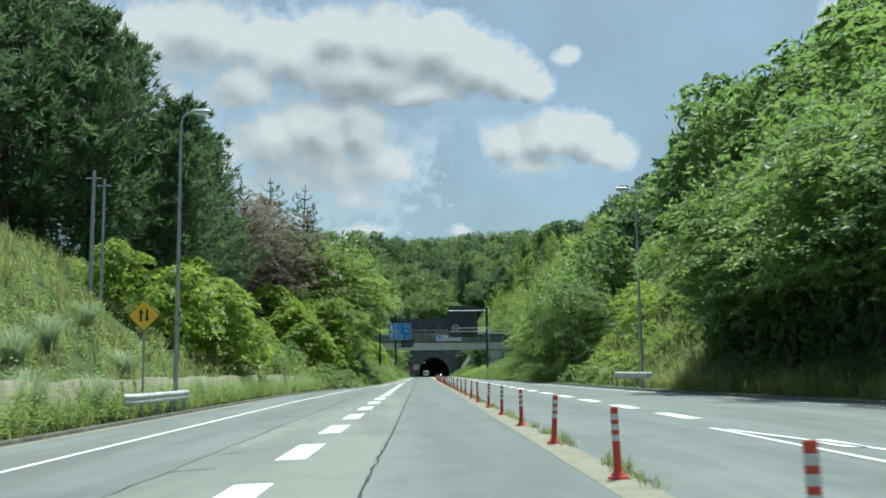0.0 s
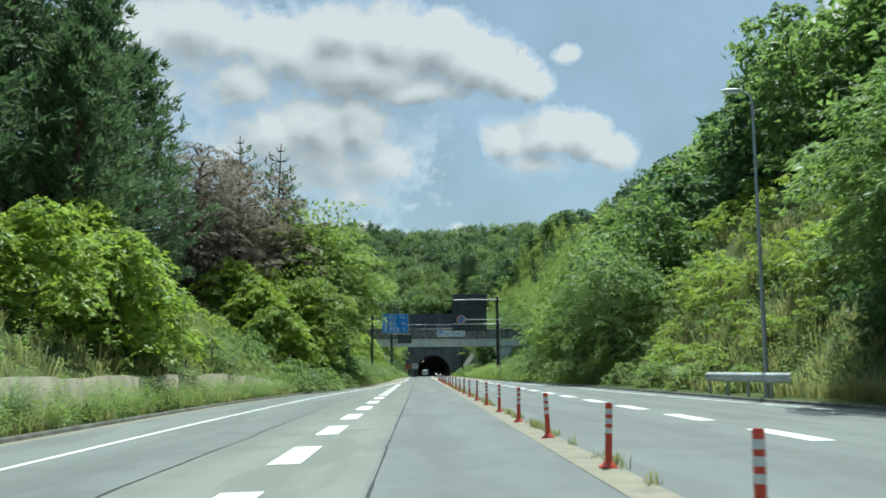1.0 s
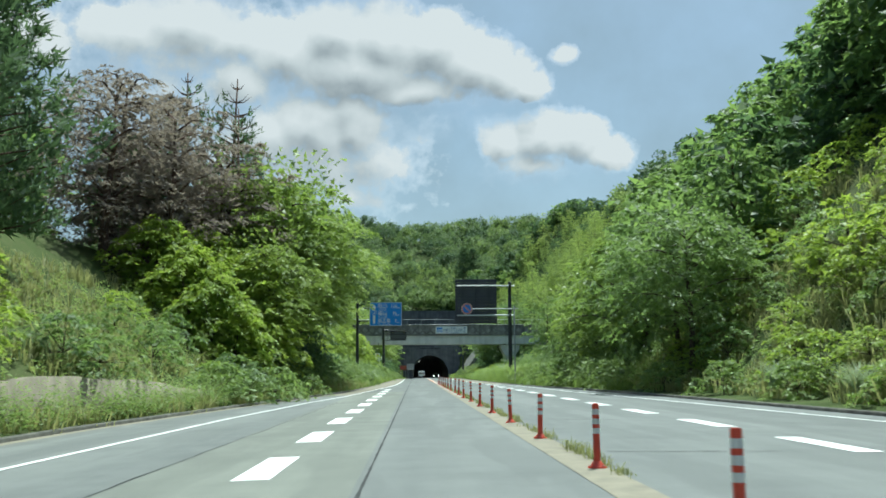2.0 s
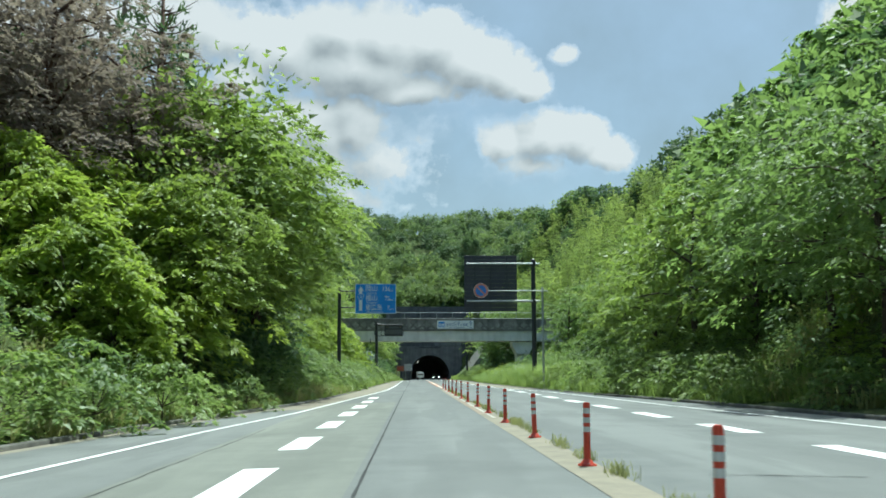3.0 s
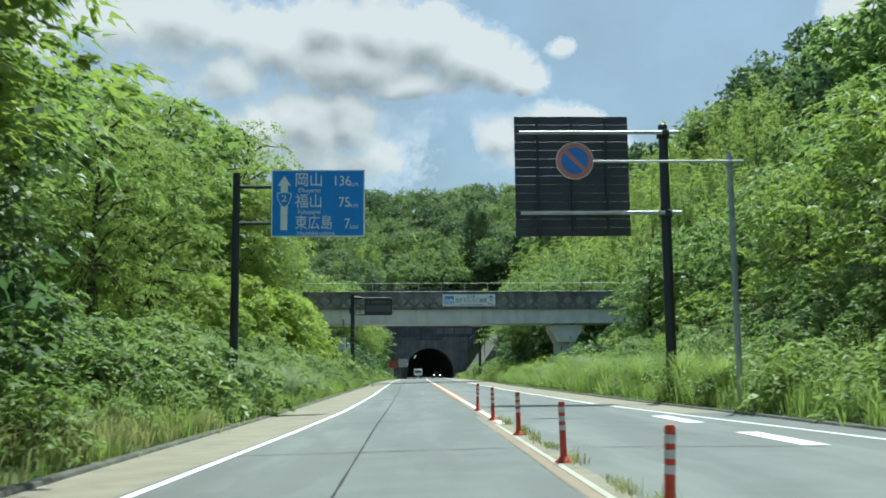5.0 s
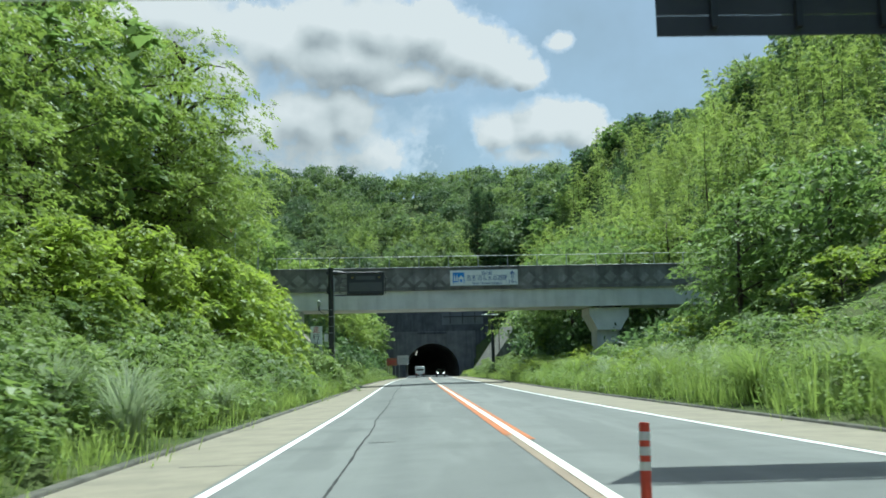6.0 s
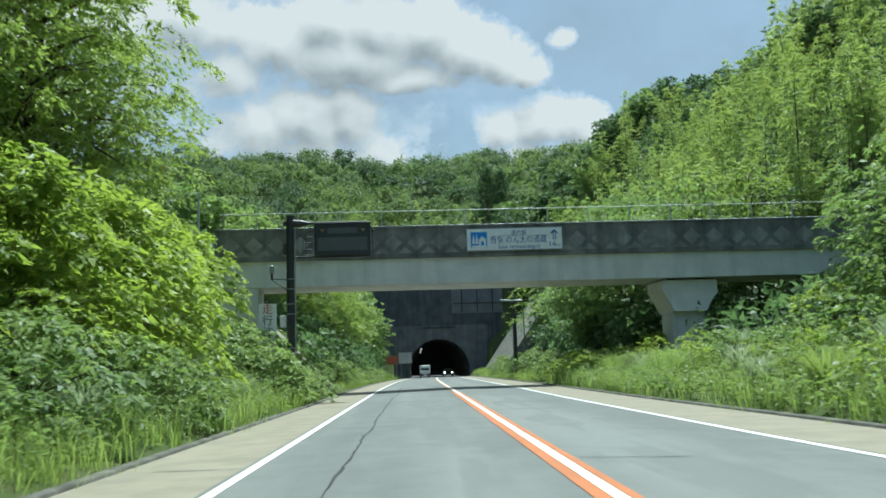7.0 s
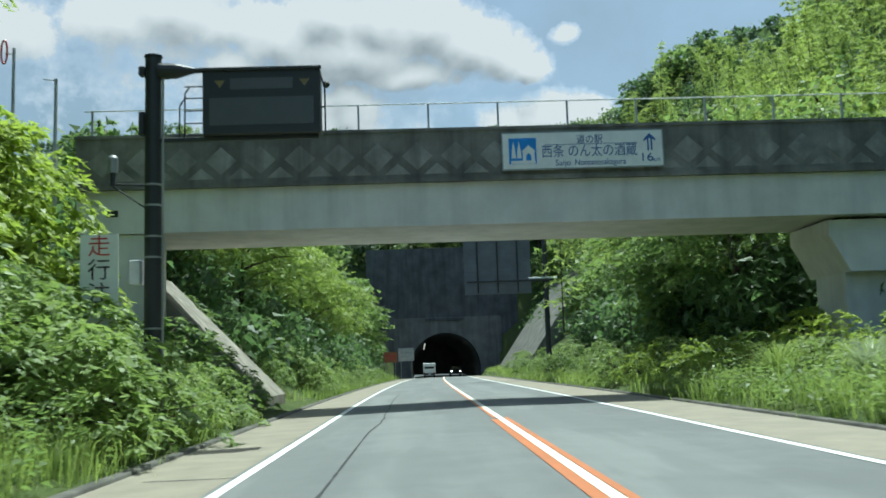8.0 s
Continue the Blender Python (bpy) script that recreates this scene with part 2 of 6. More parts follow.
def prism(bm, outline, y0, y1):
    """An upright plate or block: outline of (x, z), from y0 to y1."""
    a = [bm.verts.new((x, y0, z)) for x, z in outline]
    b = [bm.verts.new((x, y1, z)) for x, z in outline]
    bm.faces.new(a)
    bm.faces.new(b[::-1])
    for i in range(len(a)):
        j = (i + 1) % len(a)
        bm.faces.new((a[j], a[i], b[i], b[j]))
    bmesh.ops.recalc_face_normals(bm, faces=bm.faces)
    return bm


def mesh_of(name, verts, faces, material):
    """A mesh from numpy arrays; faces all of one size."""
    me = bpy.data.meshes.new(name)
    n = faces.shape[1]
    me.vertices.add(len(verts))
    me.vertices.foreach_set("co", np.asarray(verts, np.float32).ravel())
    me.loops.add(faces.size)
    me.loops.foreach_set("vertex_index", faces.astype(np.int32).ravel())
    me.polygons.add(len(faces))
    me.polygons.foreach_set("loop_start", np.arange(0, faces.size, n, dtype=np.int32))
    me.update(calc_edges=True)
    me.materials.append(material)
    return me


def text(body, size, material, parent, at, name="lettering", width=None, depth=0.004):
    """Raised lettering that faces -y, its foot at the given place."""
    cu = bpy.data.curves.new(name, "FONT")
    cu.body, cu.size, cu.extrude = body, size, depth
    cu.align_x, cu.align_y = "CENTER", "CENTER"
    ob = new(name, cu)
    bpy.context.view_layer.update()
    me = bpy.data.meshes.new_from_object(ob)
    bpy.data.objects.remove(ob)
    me.materials.clear()
    me.materials.append(material)
    ob = new(name, me)
    s = width / max(1e-3, max(v.co.x for v in me.vertices) - min(v.co.x for v in me.vertices)) if width and len(me.vertices) else 1.0
    ob.parent = parent
    ob.matrix_basis = pose(*at, 90, 0, 0) @ Matrix.Diagonal((s, 1, 1, 1))
    return ob


# ---------------- plan of the road ----------------
def table(rows):
    a = np.array(rows, float)
    return lambda y: np.interp(y, a[:, 0], a[:, 1])


def bend(y):
    """Beyond the bridge the road swings gently to the right."""
    return 1.55 * np.clip((np.asarray(y, float) - 188) / 99, 0, 1.7) ** 2


def edge(rows):
    t = table(rows)
    return lambda y: t(y) + bend(y)


KERB_L = edge([(-60, -9.2), (50, -9.1), (62, -8.9), (70, -8.2), (80, -7.2), (88, -6.3), (96, -5.2), (104, -4.75), (125, -4.3), (150, -4.0), (170, -3.8), (400, -3.7)])
KERB_R = edge([(-60, 14.9), (26, 13.4), (38, 12.1), (50, 11.05), (65, 10.6), (80, 10.2), (90, 9.7), (98, 9.1), (108, 8.4), (132, 7.4), (150, 7.0), (165, 6.7), (400, 6.8)])
LINE_L = edge([(-60, -6.6), (43, -6.5), (52, -6.35), (66, -5.95), (80, -5.1), (89, -4.2), (96, -3.85), (105, -3.37), (118, -2.7), (128, -2.31), (145, -2.15), (400, -2.14)])
LINE_R = edge([(-60, 13.0), (26, 12.2), (38, 11.1), (50, 10.1), (65, 9.3), (78, 8.75), (90, 8.05), (104, 7.7), (112, 7.3), (122, 6.3), (129, 5.68), (142, 5.25), (152, 5.0), (168, 4.8), (400, 4.75)])
PORTAL_Y, TUNNEL_X = 287.0, 3.45


def road_z(x, y):
    """The near carriageway falls towards its outer edge; the road dips to the tunnel."""
    return 0.026 * np.minimum(0.0, np.asarray(x) - 1.65) - 0.58 * np.clip((np.asarray(y) - 188) / 99, 0, 1.5) ** 1.4


SLOPE_L = table([(-60, 0.78), (60, 0.78), (80, 0.72), (120, 0.45), (160, 0.5), (178, 0.52), (186, 0.5), (192, 0.5), (199, 1.0), (230, 0.8), (290, 1.0)])
PLATEAU_L = table([(-60, 8.5), (60, 9.0), (90, 7.8), (130, 5.5), (170, 5.5), (186, 7.2), (220, 10), (260, 16), (300, 20)])
SLOPE_R = table([(-60, 0.75), (52, 0.75), (62, 0.95), (92, 0.95), (110, 0.70), (150, 0.42), (172, 0.28), (192, 0.28), (230, 0.6), (285, 0.9)])

UPPER_R = table([(-60, 0.75), (50, 1.0), (64, 0.85), (92, 0.85), (112, 1.0), (130, 1.0), (170, 1.0), (200, 1.0), (225, 0.95), (245, 0.78), (285, 0.8)])


def smooth(a, b, v):
    t = np.clip((v - a) / (b - a), 0, 1)
    return t * t * (3 - 2 * t)


def bumps(x, y):
    return (np.sin(x * 0.31 + 1.3) * np.cos(y * 0.27) * 0.30 + np.sin(x * 0.11 - y * 0.093) * 0.6
            + np.sin(x * 0.83 + y * 0.71) * 0.10)


def height(x, y):
    """Height of the ground beside and beyond the road."""
    x, y = np.asarray(x, float), np.asarray(y, float)
    dl = KERB_L(y) - 0.9 - x
    wall = 0.75 * (1 - smooth(66, 84, y)) * smooth(0.0, 0.35, dl - 0.5)
    zl = 0.14 + road_z(KERB_L(y), y) + wall + np.minimum(SLOPE_L(y) * np.maximum(dl - 0.9, 0), PLATEAU_L(y) + 0.05 * np.maximum(dl - 12, 0))
    dr = x - KERB_R(y) - 0.9
    e = np.maximum(dr - 1.6, 0)
    zr = 0.14 + road_z(KERB_R(y), y) + SLOPE_R(y) * np.minimum(e, 12) + UPPER_R(y) * np.maximum(e - 12, 0)
    zr = np.where(zr > 28, 28 + 12 * np.tanh((zr - 28) / 12), zr)
    z = np.where(dl > 0, zl, np.where(dr > 0, zr, np.where(np.maximum(dl, dr) > -0.74, 0.05 + road_z(x, y), road_z(x, y) - 0.25)))
    side = np.maximum(dl, dr)
    z = z + bumps(x, y) * smooth(2.5, 8, side)
    z = z + np.where(x > 8, 5 * np.exp(-((x - 50) / 24) ** 2 - ((y - 250) / 45) ** 2) + 14 * np.exp(-((x - 36) / 15) ** 2 - ((y - 296) / 28) ** 2), 0)
    hill = 12 + 0.45 * (y - 288)
    hill = np.where(hill > 43, 43 + 9 * np.tanh((hill - 43) / 9), hill) + bumps(x * 0.4, y * 0.4) * 3
    hill = (hill + np.where(x > 8, 14 * np.exp(-((x - 36) / 15) ** 2 - ((y - 300) / 28) ** 2), 0)) * (1 - 0.25 * smooth(60, 300, np.abs(x)))
    z = np.where(y > 287.2, np.maximum(hill, np.where(side > 0, z, 0)), z)
    return z


def graded(lo, hi, fine_lo, fine_hi, step, growth=1.28):
    mid = list(np.arange(fine_lo, fine_hi + 1e-6, step))
    s, v, up = step, fine_hi, []
    while v < hi:
        s *= growth
        v += s
        up.append(v)
    s, v, down = step, fine_lo, []
    while v > lo:
        s *= growth
        v -= s
        down.append(v)
    return np.array(down[::-1] + mid + up)


def build_ground():
    xs = graded(-2600, 2600, -34, 44, 0.8)
    ys = graded(-1500, 3000, -20, 340, 1.4)
    gx, gy = np.meshgrid(xs, ys)
    gz = height(gx, gy)
    nx = len(xs)
    idx = np.arange(gx.size).reshape(gx.shape)
    f = np.stack([idx[:-1, :-1], idx[:-1, 1:], idx[1:, 1:], idx[1:, :-1]], -1).reshape(-1, 4)
    cx, cy = gx.ravel()[f].mean(1), gy.ravel()[f].mean(1)
    lo, hi = gy.ravel()[f].min(1), gy.ravel()[f].max(1)
    gap = (np.abs(cx - TUNNEL_X) < 7) & (hi > PORTAL_Y - 0.5) & (lo < 288)
    f = f[~gap]
    me = mesh_of("ground", np.stack([gx, gy, gz], -1).reshape(-1, 3), f, GROUND)
    me.polygons.foreach_set("use_smooth", np.ones(len(f), bool))
    return tagged(new("ground", me), "green cut slopes and wooded hills beside the road", "ground", kind="structure")


def strip(left, right, y0, y1, lift, step=1.5, across=1):
    """A sheet between two edge curves, following the road's surface."""
    ys = np.arange(y0, y1 + step * 0.5, step)
    cols = []
    for i in range(across + 1):
        f = i / across
        x = left(ys) * (1 - f) + right(ys) * f
        cols.append(np.stack([x, ys, road_z(x, ys) + lift], -1))
    v = np.stack(cols, 1)
    n = across + 1
    idx = np.arange(v.shape[0] * n).reshape(-1, n)
    f = np.stack([idx[:-1, :-1], idx[:-1, 1:], idx[1:, 1:], idx[1:, :-1]], -1).reshape(-1, 4)
    return v.reshape(-1, 3), f


def const(v):
    return lambda y: float(v) + bend(y)


def around(fn, a):
    return lambda y: fn(y) + a


build_ground()
v, f = strip(KERB_L, KERB_R, -60, 345, 0.0, 1.5, 24)
road = tagged(new("road", mesh_of("road", v, f, ASPHALT)), "worn pale grey asphalt road with painted lane lines", "road", kind="structure")


def road_part(name, left, right, y0, y1, material, lift=0.004, label="", step=1.5, across=1):
    vv, ff = strip(left, right, y0, y1, lift, step, across)
    ob = new(name, mesh_of(name, vv, ff, material))
    ob.parent = road
    return tagged(ob, label) if label else ob


road_part("edge_line", around(LINE_L, -0.068), around(LINE_L, 0.068), -30, 345, WHITE_LINE, 0.008, "white painted edge line")
road_part("edge_line", around(LINE_R, -0.068), around(LINE_R, 0.068), -30, 345, WHITE_LINE, 0.008, "white painted edge line", across=2)
for k in range(-3, 16):
    y = 13.75 + 5.994 * k
    road_part("lane_dash", const(-2.637), const(-2.183), y, y + 3.0, WHITE_LINE, 0.008, step=1.5)
for k in range(-4, 13):
    y = 45.53 + 6.02 * k
    road_part("lane_dash", const(5.51), const(5.93), y, y + 3.0, WHITE_LINE, 0.008, step=1.5)
road_part("centre_line", const(1.60), const(1.735), 118, 345, CREAM_LINE, 0.008, "white centre line")
road_part("centre_line", const(1.49), const(1.57), 82, 118, FADED_LINE, 0.008, "faded cream line beside the posts")
road_part("orange_line", const(1.33), const(1.47), 84, 118, FADED_ORANGE, 0.008, "faded orange line beside the posts")
road_part("orange_line", const(1.46), const(1.59), 118, 134, FADED_ORANGE, 0.008, "worn patches of orange paint")
road_part("orange_line", const(1.45), const(1.595), 134, 178, ORANGE_LINE, 0.008, "orange no-overtaking line")
road_part("orange_line", const(1.72), const(1.84), 120, 126, FADED_ORANGE, 0.008, "worn patches of orange paint")
road_part("orange_line", const(1.745), const(1.845), 133, 178, ORANGE_LINE, 0.008, "orange no-overtaking line")
road_part("orange_line", const(1.52), const(1.595), 178, 345, ORANGE_LINE, 0.008, "thin worn orange line")


# ---------------- bridge over the road ----------------
BY = 185.95
bridge = thing("road_bridge", "weathered concrete bridge with patterned parapet over the road", "bridge")
part("girder", prism(bmesh.new(), [(-10.2, 5.38), (26, 5.30), (26, 6.66), (-10.2, 6.74)], BY + 0.12, BY + 4.2), CONCRETE, bridge)
part("parapet", prism(bmesh.new(), [(-10.2, 6.74), (26, 6.66), (26, 8.22), (-10.2, 8.32)], BY, BY + 0.3), DARK_CONCRETE, bridge)
part("parapet", prism(bmesh.new(), [(-10.2, 6.74), (26, 6.66), (26, 8.22), (-10.2, 8.32)], BY + 4.0, BY + 4.3), DARK_CONCRETE, bridge)

# ---------------- tunnel portal ----------------
portal = thing("tunnel_portal", "dark concrete tunnel portal with an arched opening", "tunnel", at=(0, 0, -0.55))
arch = [(TUNNEL_X - 4.6, -0.3), (TUNNEL_X - 4.75, 1.15)] + [(TUNNEL_X - 4.75 * math.cos(a), 1.15 + 4.75 * math.sin(a)) for a in np.linspace(0.1, math.pi - 0.1, 19)] + [(TUNNEL_X + 4.75, 1.15), (TUNNEL_X + 4.6, -0.3)]


def arched_wall(x0, x1, top, y0, y1):
    """A wall with the tunnel's mouth left open in it."""
    bm = bmesh.new()
    outline = [(x0, -0.3), (x0, top), (x1, top), (x1, -0.3)] + arch[::-1]
    fv = [bm.verts.new((x, y0, z)) for x, z in outline]
    bv = [bm.verts.new((x, y1, z)) for x, z in outline]
    bm.faces.new(fv)
    bm.faces.new(bv[::-1])
    for i in range(len(fv)):
        j = (i + 1) % len(fv)
        bm.faces.new((fv[j], fv[i], bv[i], bv[j]))
    bmesh.ops.recalc_face_normals(bm, faces=bm.faces)
    return bm


part("portal_wall", arched_wall(-7.0, 13.5, 17.5, PORTAL_Y, PORTAL_Y + 2.5), PORTAL_CONCRETE, portal)
part("facing", arched_wall(-4.6, 11.2, 8.0, PORTAL_Y - 0.2, PORTAL_Y - 0.003), FACING_CONCRETE, portal, "paler weathered facing round the arch")
part("ledge", box(bmesh.new(), TUNNEL_X - 2.6, TUNNEL_X + 2.6, PORTAL_Y - 0.4, PORTAL_Y - 0.2, 7.55, 7.85, 0.02), PORTAL_CONCRETE, portal)
bm = bmesh.new()
inner = [[bm.verts.new((x, yy, z)) for x, z in arch] for yy in (PORTAL_Y + 2.5, PORTAL_Y + 60)]
for i in range(len(arch) - 1):
    bm.faces.new((inner[0][i], inner[0][i + 1], inner[1][i + 1], inner[1][i]))
bm.faces.new(inner[1])
part("tunnel_lining", bm, LINING, portal)


# ---------------- clouds far off ----------------
def cloud_field():
    """A node group: how thick the cumulus is at a place (degrees across, degrees up)."""
    g = bpy.data.node_groups.new("cloud_field", "ShaderNodeTree")
    g.interface.new_socket("Place", in_out="INPUT", socket_type="NodeSocketVector")
    g.interface.new_socket("Thickness", in_out="OUTPUT", socket_type="NodeSocketFloat")
    g.interface.new_socket("Body", in_out="OUTPUT", socket_type="NodeSocketFloat")
    gi, go = g.nodes.new("NodeGroupInput"), g.nodes.new("NodeGroupOutput")

    def mathn(op, a, b=0.0, c=0.0):
        m = g.nodes.new("ShaderNodeMath")
        m.operation = op
        for s, v in zip(m.inputs, (a, b, c)):
            if hasattr(v, "is_output"):
                g.links.new(v, s)
            else:
                s.default_value = v
        return m.outputs[0]

    def noise_at(scale, detail):
        n = g.nodes.new("ShaderNodeTexNoise")
        n.inputs["Scale"].default_value, n.inputs["Detail"].default_value, n.inputs["Roughness"].default_value = scale, detail, 0.54
        g.links.new(gi.outputs[0], n.inputs["Vector"])
        return n
    warp = noise_at(0.35, 3.0)
    wv = g.nodes.new("ShaderNodeVectorMath")
    wv.operation = "MULTIPLY_ADD"
    g.links.new(warp.outputs["Color"], wv.inputs[0])
    wv.inputs[1].default_value, wv.inputs[2].default_value = (1.5, 1.2, 0), (-0.75, -0.6, 0)
    wa = g.nodes.new("ShaderNodeVectorMath")
    g.links.new(gi.outputs[0], wa.inputs[0])
    g.links.new(wv.outputs[0], wa.inputs[1])
    total = None
    for cx, cy, rx, ry, w in CLOUDS:
        d = g.nodes.new("ShaderNodeVectorMath")
        d.operation = "SUBTRACT"
        g.links.new(wa.outputs[0], d.inputs[0])
        d.inputs[1].default_value = (cx, cy, 0)
        e = g.nodes.new("ShaderNodeVectorMath")
        e.operation = "MULTIPLY"
        g.links.new(d.outputs[0], e.inputs[0])
        e.inputs[1].default_value = (1 / rx, 1 / ry, 0)
        ln = g.nodes.new("ShaderNodeVectorMath")
        ln.operation = "LENGTH"
        g.links.new(e.outputs[0], ln.inputs[0])
        v = mathn("MULTIPLY", mathn("SUBTRACT", 1.28, ln.outputs["Value"]), w)
        total = v if total is None else mathn("SMOOTH_MAX", total, v, 0.22)
    n1 = mathn("MULTIPLY", mathn("SUBTRACT", noise_at(0.55, 7.0).outputs[0], 0.5), 1.05)
    n2 = mathn("MULTIPLY", mathn("SUBTRACT", noise_at(1.7, 6.0).outputs[0], 0.5), 0.40)
    g.links.new(mathn("ADD", mathn("ADD", total, n1), n2), go.inputs[0])
    g.links.new(mathn("ADD", total, mathn("MULTIPLY", n1, 0.3)), go.inputs[1])
    return g


# Centre, half width and half height in degrees, and weight, of each heap of cloud.
CLOUDS = [(-17.5, 19.5, 3.44, 1.47, 0.7), (-13.9, 20.3, 3.83, 1.78, 0.85), (-10.9, 19.7, 2.96, 1.52, 0.75), (-10.9, 17.1, 2.3, 1.39, 0.8), (-7.8, 19, 2.49,
          2.14, 0.95), (-5, 20.3, 2.68, 1.84, 1), (-1.9, 19.9, 3.26, 2.2, 1), (1.2, 19.6, 2.6, 2.1, 1), (-3.7, 18, 5.07, 1.88, 1), (3.6, 18.5, 2.68, 1.9, 1),
          (5.6, 17.9, 2.1, 1.5, 0.95), (7.3, 17.3, 1.3, 0.9, 0.9), (-0.2, 16.9, 4.4, 0.95, 0.8), (-9.1, 14.1, 2.49, 1.73, 0.85), (-6.4, 14.8, 2.96, 1.89, 0.95),
          (-3.7, 15, 2.3, 1.9, 0.85), (-2.6, 12.8, 2.01, 1.61, 0.6), (-5.4, 12.3, 2.96, 1.29, 0.5), (-3.7, 10.6, 2.01, 1.13, 0.4), (5.6, 14.1, 1.6, 1.26, 0.85),
          (8, 14.3, 1.9, 1.45, 1), (10.2, 14.2, 1.68, 1.34, 1), (11.9, 13, 1.43, 0.97, 0.85), (7.4, 12.5, 2.27, 0.79, 0.6), (9.4, 18.8, 0.78, 0.6, 0.7), (-3.3, 8.7, 1.93, 0.48, 0.5), (2.5, 8.7, 0.78, 0.34, 0.55), (-0.4, 10, 0.57, 0.29, 0.3), (-6.5, 13.6, 6.5, 4.0, 0.48), (-14, 18, 7.0, 4.0, 0.34), (-23.5, 18.5, 2.94, 1.85, 0.8),
          (-29, 21, 4.2, 2.52, 0.8), (26.8, 19.6, 2.18, 1.6, 0.85), (31, 17, 3.36, 1.68, 0.7), (-14, 25, 5.04, 1.85, 0.8), (-4, 25, 3.78, 1.68, 0.85), (5, 26,
          3.36, 1.68, 0.6)]


def cloud_backdrop():
    """A wide strip of sky 4.4 km off: its clouds, and a grey veil that dims the blue."""
    r, n, m = 4400.0, 60, 20
    az, el = np.linspace(-55, 55, n + 1), np.linspace(-2, 42, m + 1)
    a, e = np.meshgrid(az, el)
    ra, re = np.radians(a), np.radians(e)
    v = np.stack([r * np.sin(ra) * np.cos(re), 80 + r * np.cos(ra) * np.cos(re), r * np.sin(re)], -1).reshape(-1, 3)
    idx = np.arange(v.shape[0]).reshape(m + 1, n + 1)
    f = np.stack([idx[:-1, :-1], idx[:-1, 1:], idx[1:, 1:], idx[1:, :-1]], -1).reshape(-1, 4)
    k = Nodes("clouds")
    me = mesh_of("backdrop", v, f, k.mat)
    uv = me.uv_layers.new(name="sky")
    uv.data.foreach_set("uv", np.stack([a.ravel()[f.ravel()], e.ravel()[f.ravel()]], -1).astype(np.float32).ravel())
    u = k.n("ShaderNodeUVMap", uv_map="sky").outputs[0]
    field = cloud_field()

    def at(dx, dy):
        gnode = k.n("ShaderNodeGroup")
        gnode.node_tree = field
        o = k.n("ShaderNodeVectorMath")
        k.put(o.inputs[0], u)
        o.inputs[1].default_value = (dx, dy, 0)
        k.t.links.new(o.outputs[0], gnode.inputs[0])
        return gnode.outputs
    here, body, near, above = at(0, 0)[0], at(0, 0)[1], at(0.35, 0.8)[1], at(0.3, 2.3)[1]
    low = k.ramp(above, [(0.05, (0, 0, 0)), (0.8, (1, 1, 1))])
    crisp = k.ramp(here, [(0.0, (0, 0, 0)), (0.12, (0.45, 0.45, 0.45)), (0.32, (1, 1, 1))])
    alpha = k.mix(low, crisp, k.ramp(k.math("ADD", here, 0.2), [(0.0, (0, 0, 0)), (0.3, (0.4, 0.4, 0.4)), (0.75, (1, 1, 1))]))
    # An even grey haze painted over the whole strip, so the sky reads darker.
    veil = k.math("ADD", k.math("MULTIPLY", k.ramp(k.noise(0.12, 5.0, u), [(0.3, (0, 0, 0)), (0.75, (1, 1, 1))]), 0.26), 0.47)
    edge = k.math("ADD", k.math("SUBTRACT", near, body), k.math("MULTIPLY", k.math("SUBTRACT", body, here), 0.22))
    # Lit tops and grey bellies of the clouds are put into the glow's colour.
    lit = k.math("SUBTRACT", 0.98, k.math("MULTIPLY", low, 0.35))
    lit = k.math("SUBTRACT", lit, k.math("MULTIPLY", edge, 0.60), True)
    c = k.ramp(lit, [(0.0, (0.27, 0.31, 0.34)), (0.36, (0.42, 0.46, 0.49)), (0.72, (0.78, 0.81, 0.82)), (1.0, (1.0, 1.0, 1.0))])
    c = k.mix(alpha, (0.36, 0.42, 0.46), k.mix(1.0, c, (1.04, 0.985, 1.0), "MULTIPLY"))
    alpha = k.math("MAXIMUM", alpha, veil)
    em = k.n("ShaderNodeEmission", Strength=0.51)
    k.put(em.inputs["Color"], c)
    tr = k.n("ShaderNodeBsdfTransparent")
    mx = k.n("ShaderNodeMixShader", Fac=alpha)
    k.t.links.new(tr.outputs[0], mx.inputs[1])
    k.t.links.new(em.outputs[0], mx.inputs[2])
    k.end(mx.outputs[0])
    return tagged(new("backdrop", me), "blue summer sky with heaped white clouds", "sky", kind="structure")


cloud_backdrop()


# ---------------- plants ----------------
RNG = np.random.default_rng(7)


def unit(a):
    return a / np.maximum(np.linalg.norm(a, axis=-1, keepdims=True), 1e-6)


def leaf_quads(p, axis, normal, length, width, fold=0.25):
    """Folded, pointed leaves: four corners each."""
    axis = unit(axis)
    side = unit(np.cross(normal, axis))
    up = np.cross(axis, side)
    length, width = length[:, None], width[:, None]
    mid = p + axis * length * 0.45 + up * width * fold
    v = np.stack([p, mid + side * width * 0.5, p + axis * length - up * length * 0.12, mid - side * width * 0.5], 1)
    return v.reshape(-1, 3)


def leaf_mesh(name, vs, material, corners=4):
    v = np.concatenate(vs)
    return mesh_of(name, v, np.arange(len(v)).reshape(-1, corners), material)


def tri_leaves(p, axis, normal, length, width):
    """Small pointed leaves: three corners each."""
    axis = unit(axis)
    side = unit(np.cross(normal, axis)) * (width * 0.5)[:, None]
    return np.stack([p - side, p + side, p + axis * length[:, None]], 1).reshape(-1, 3)


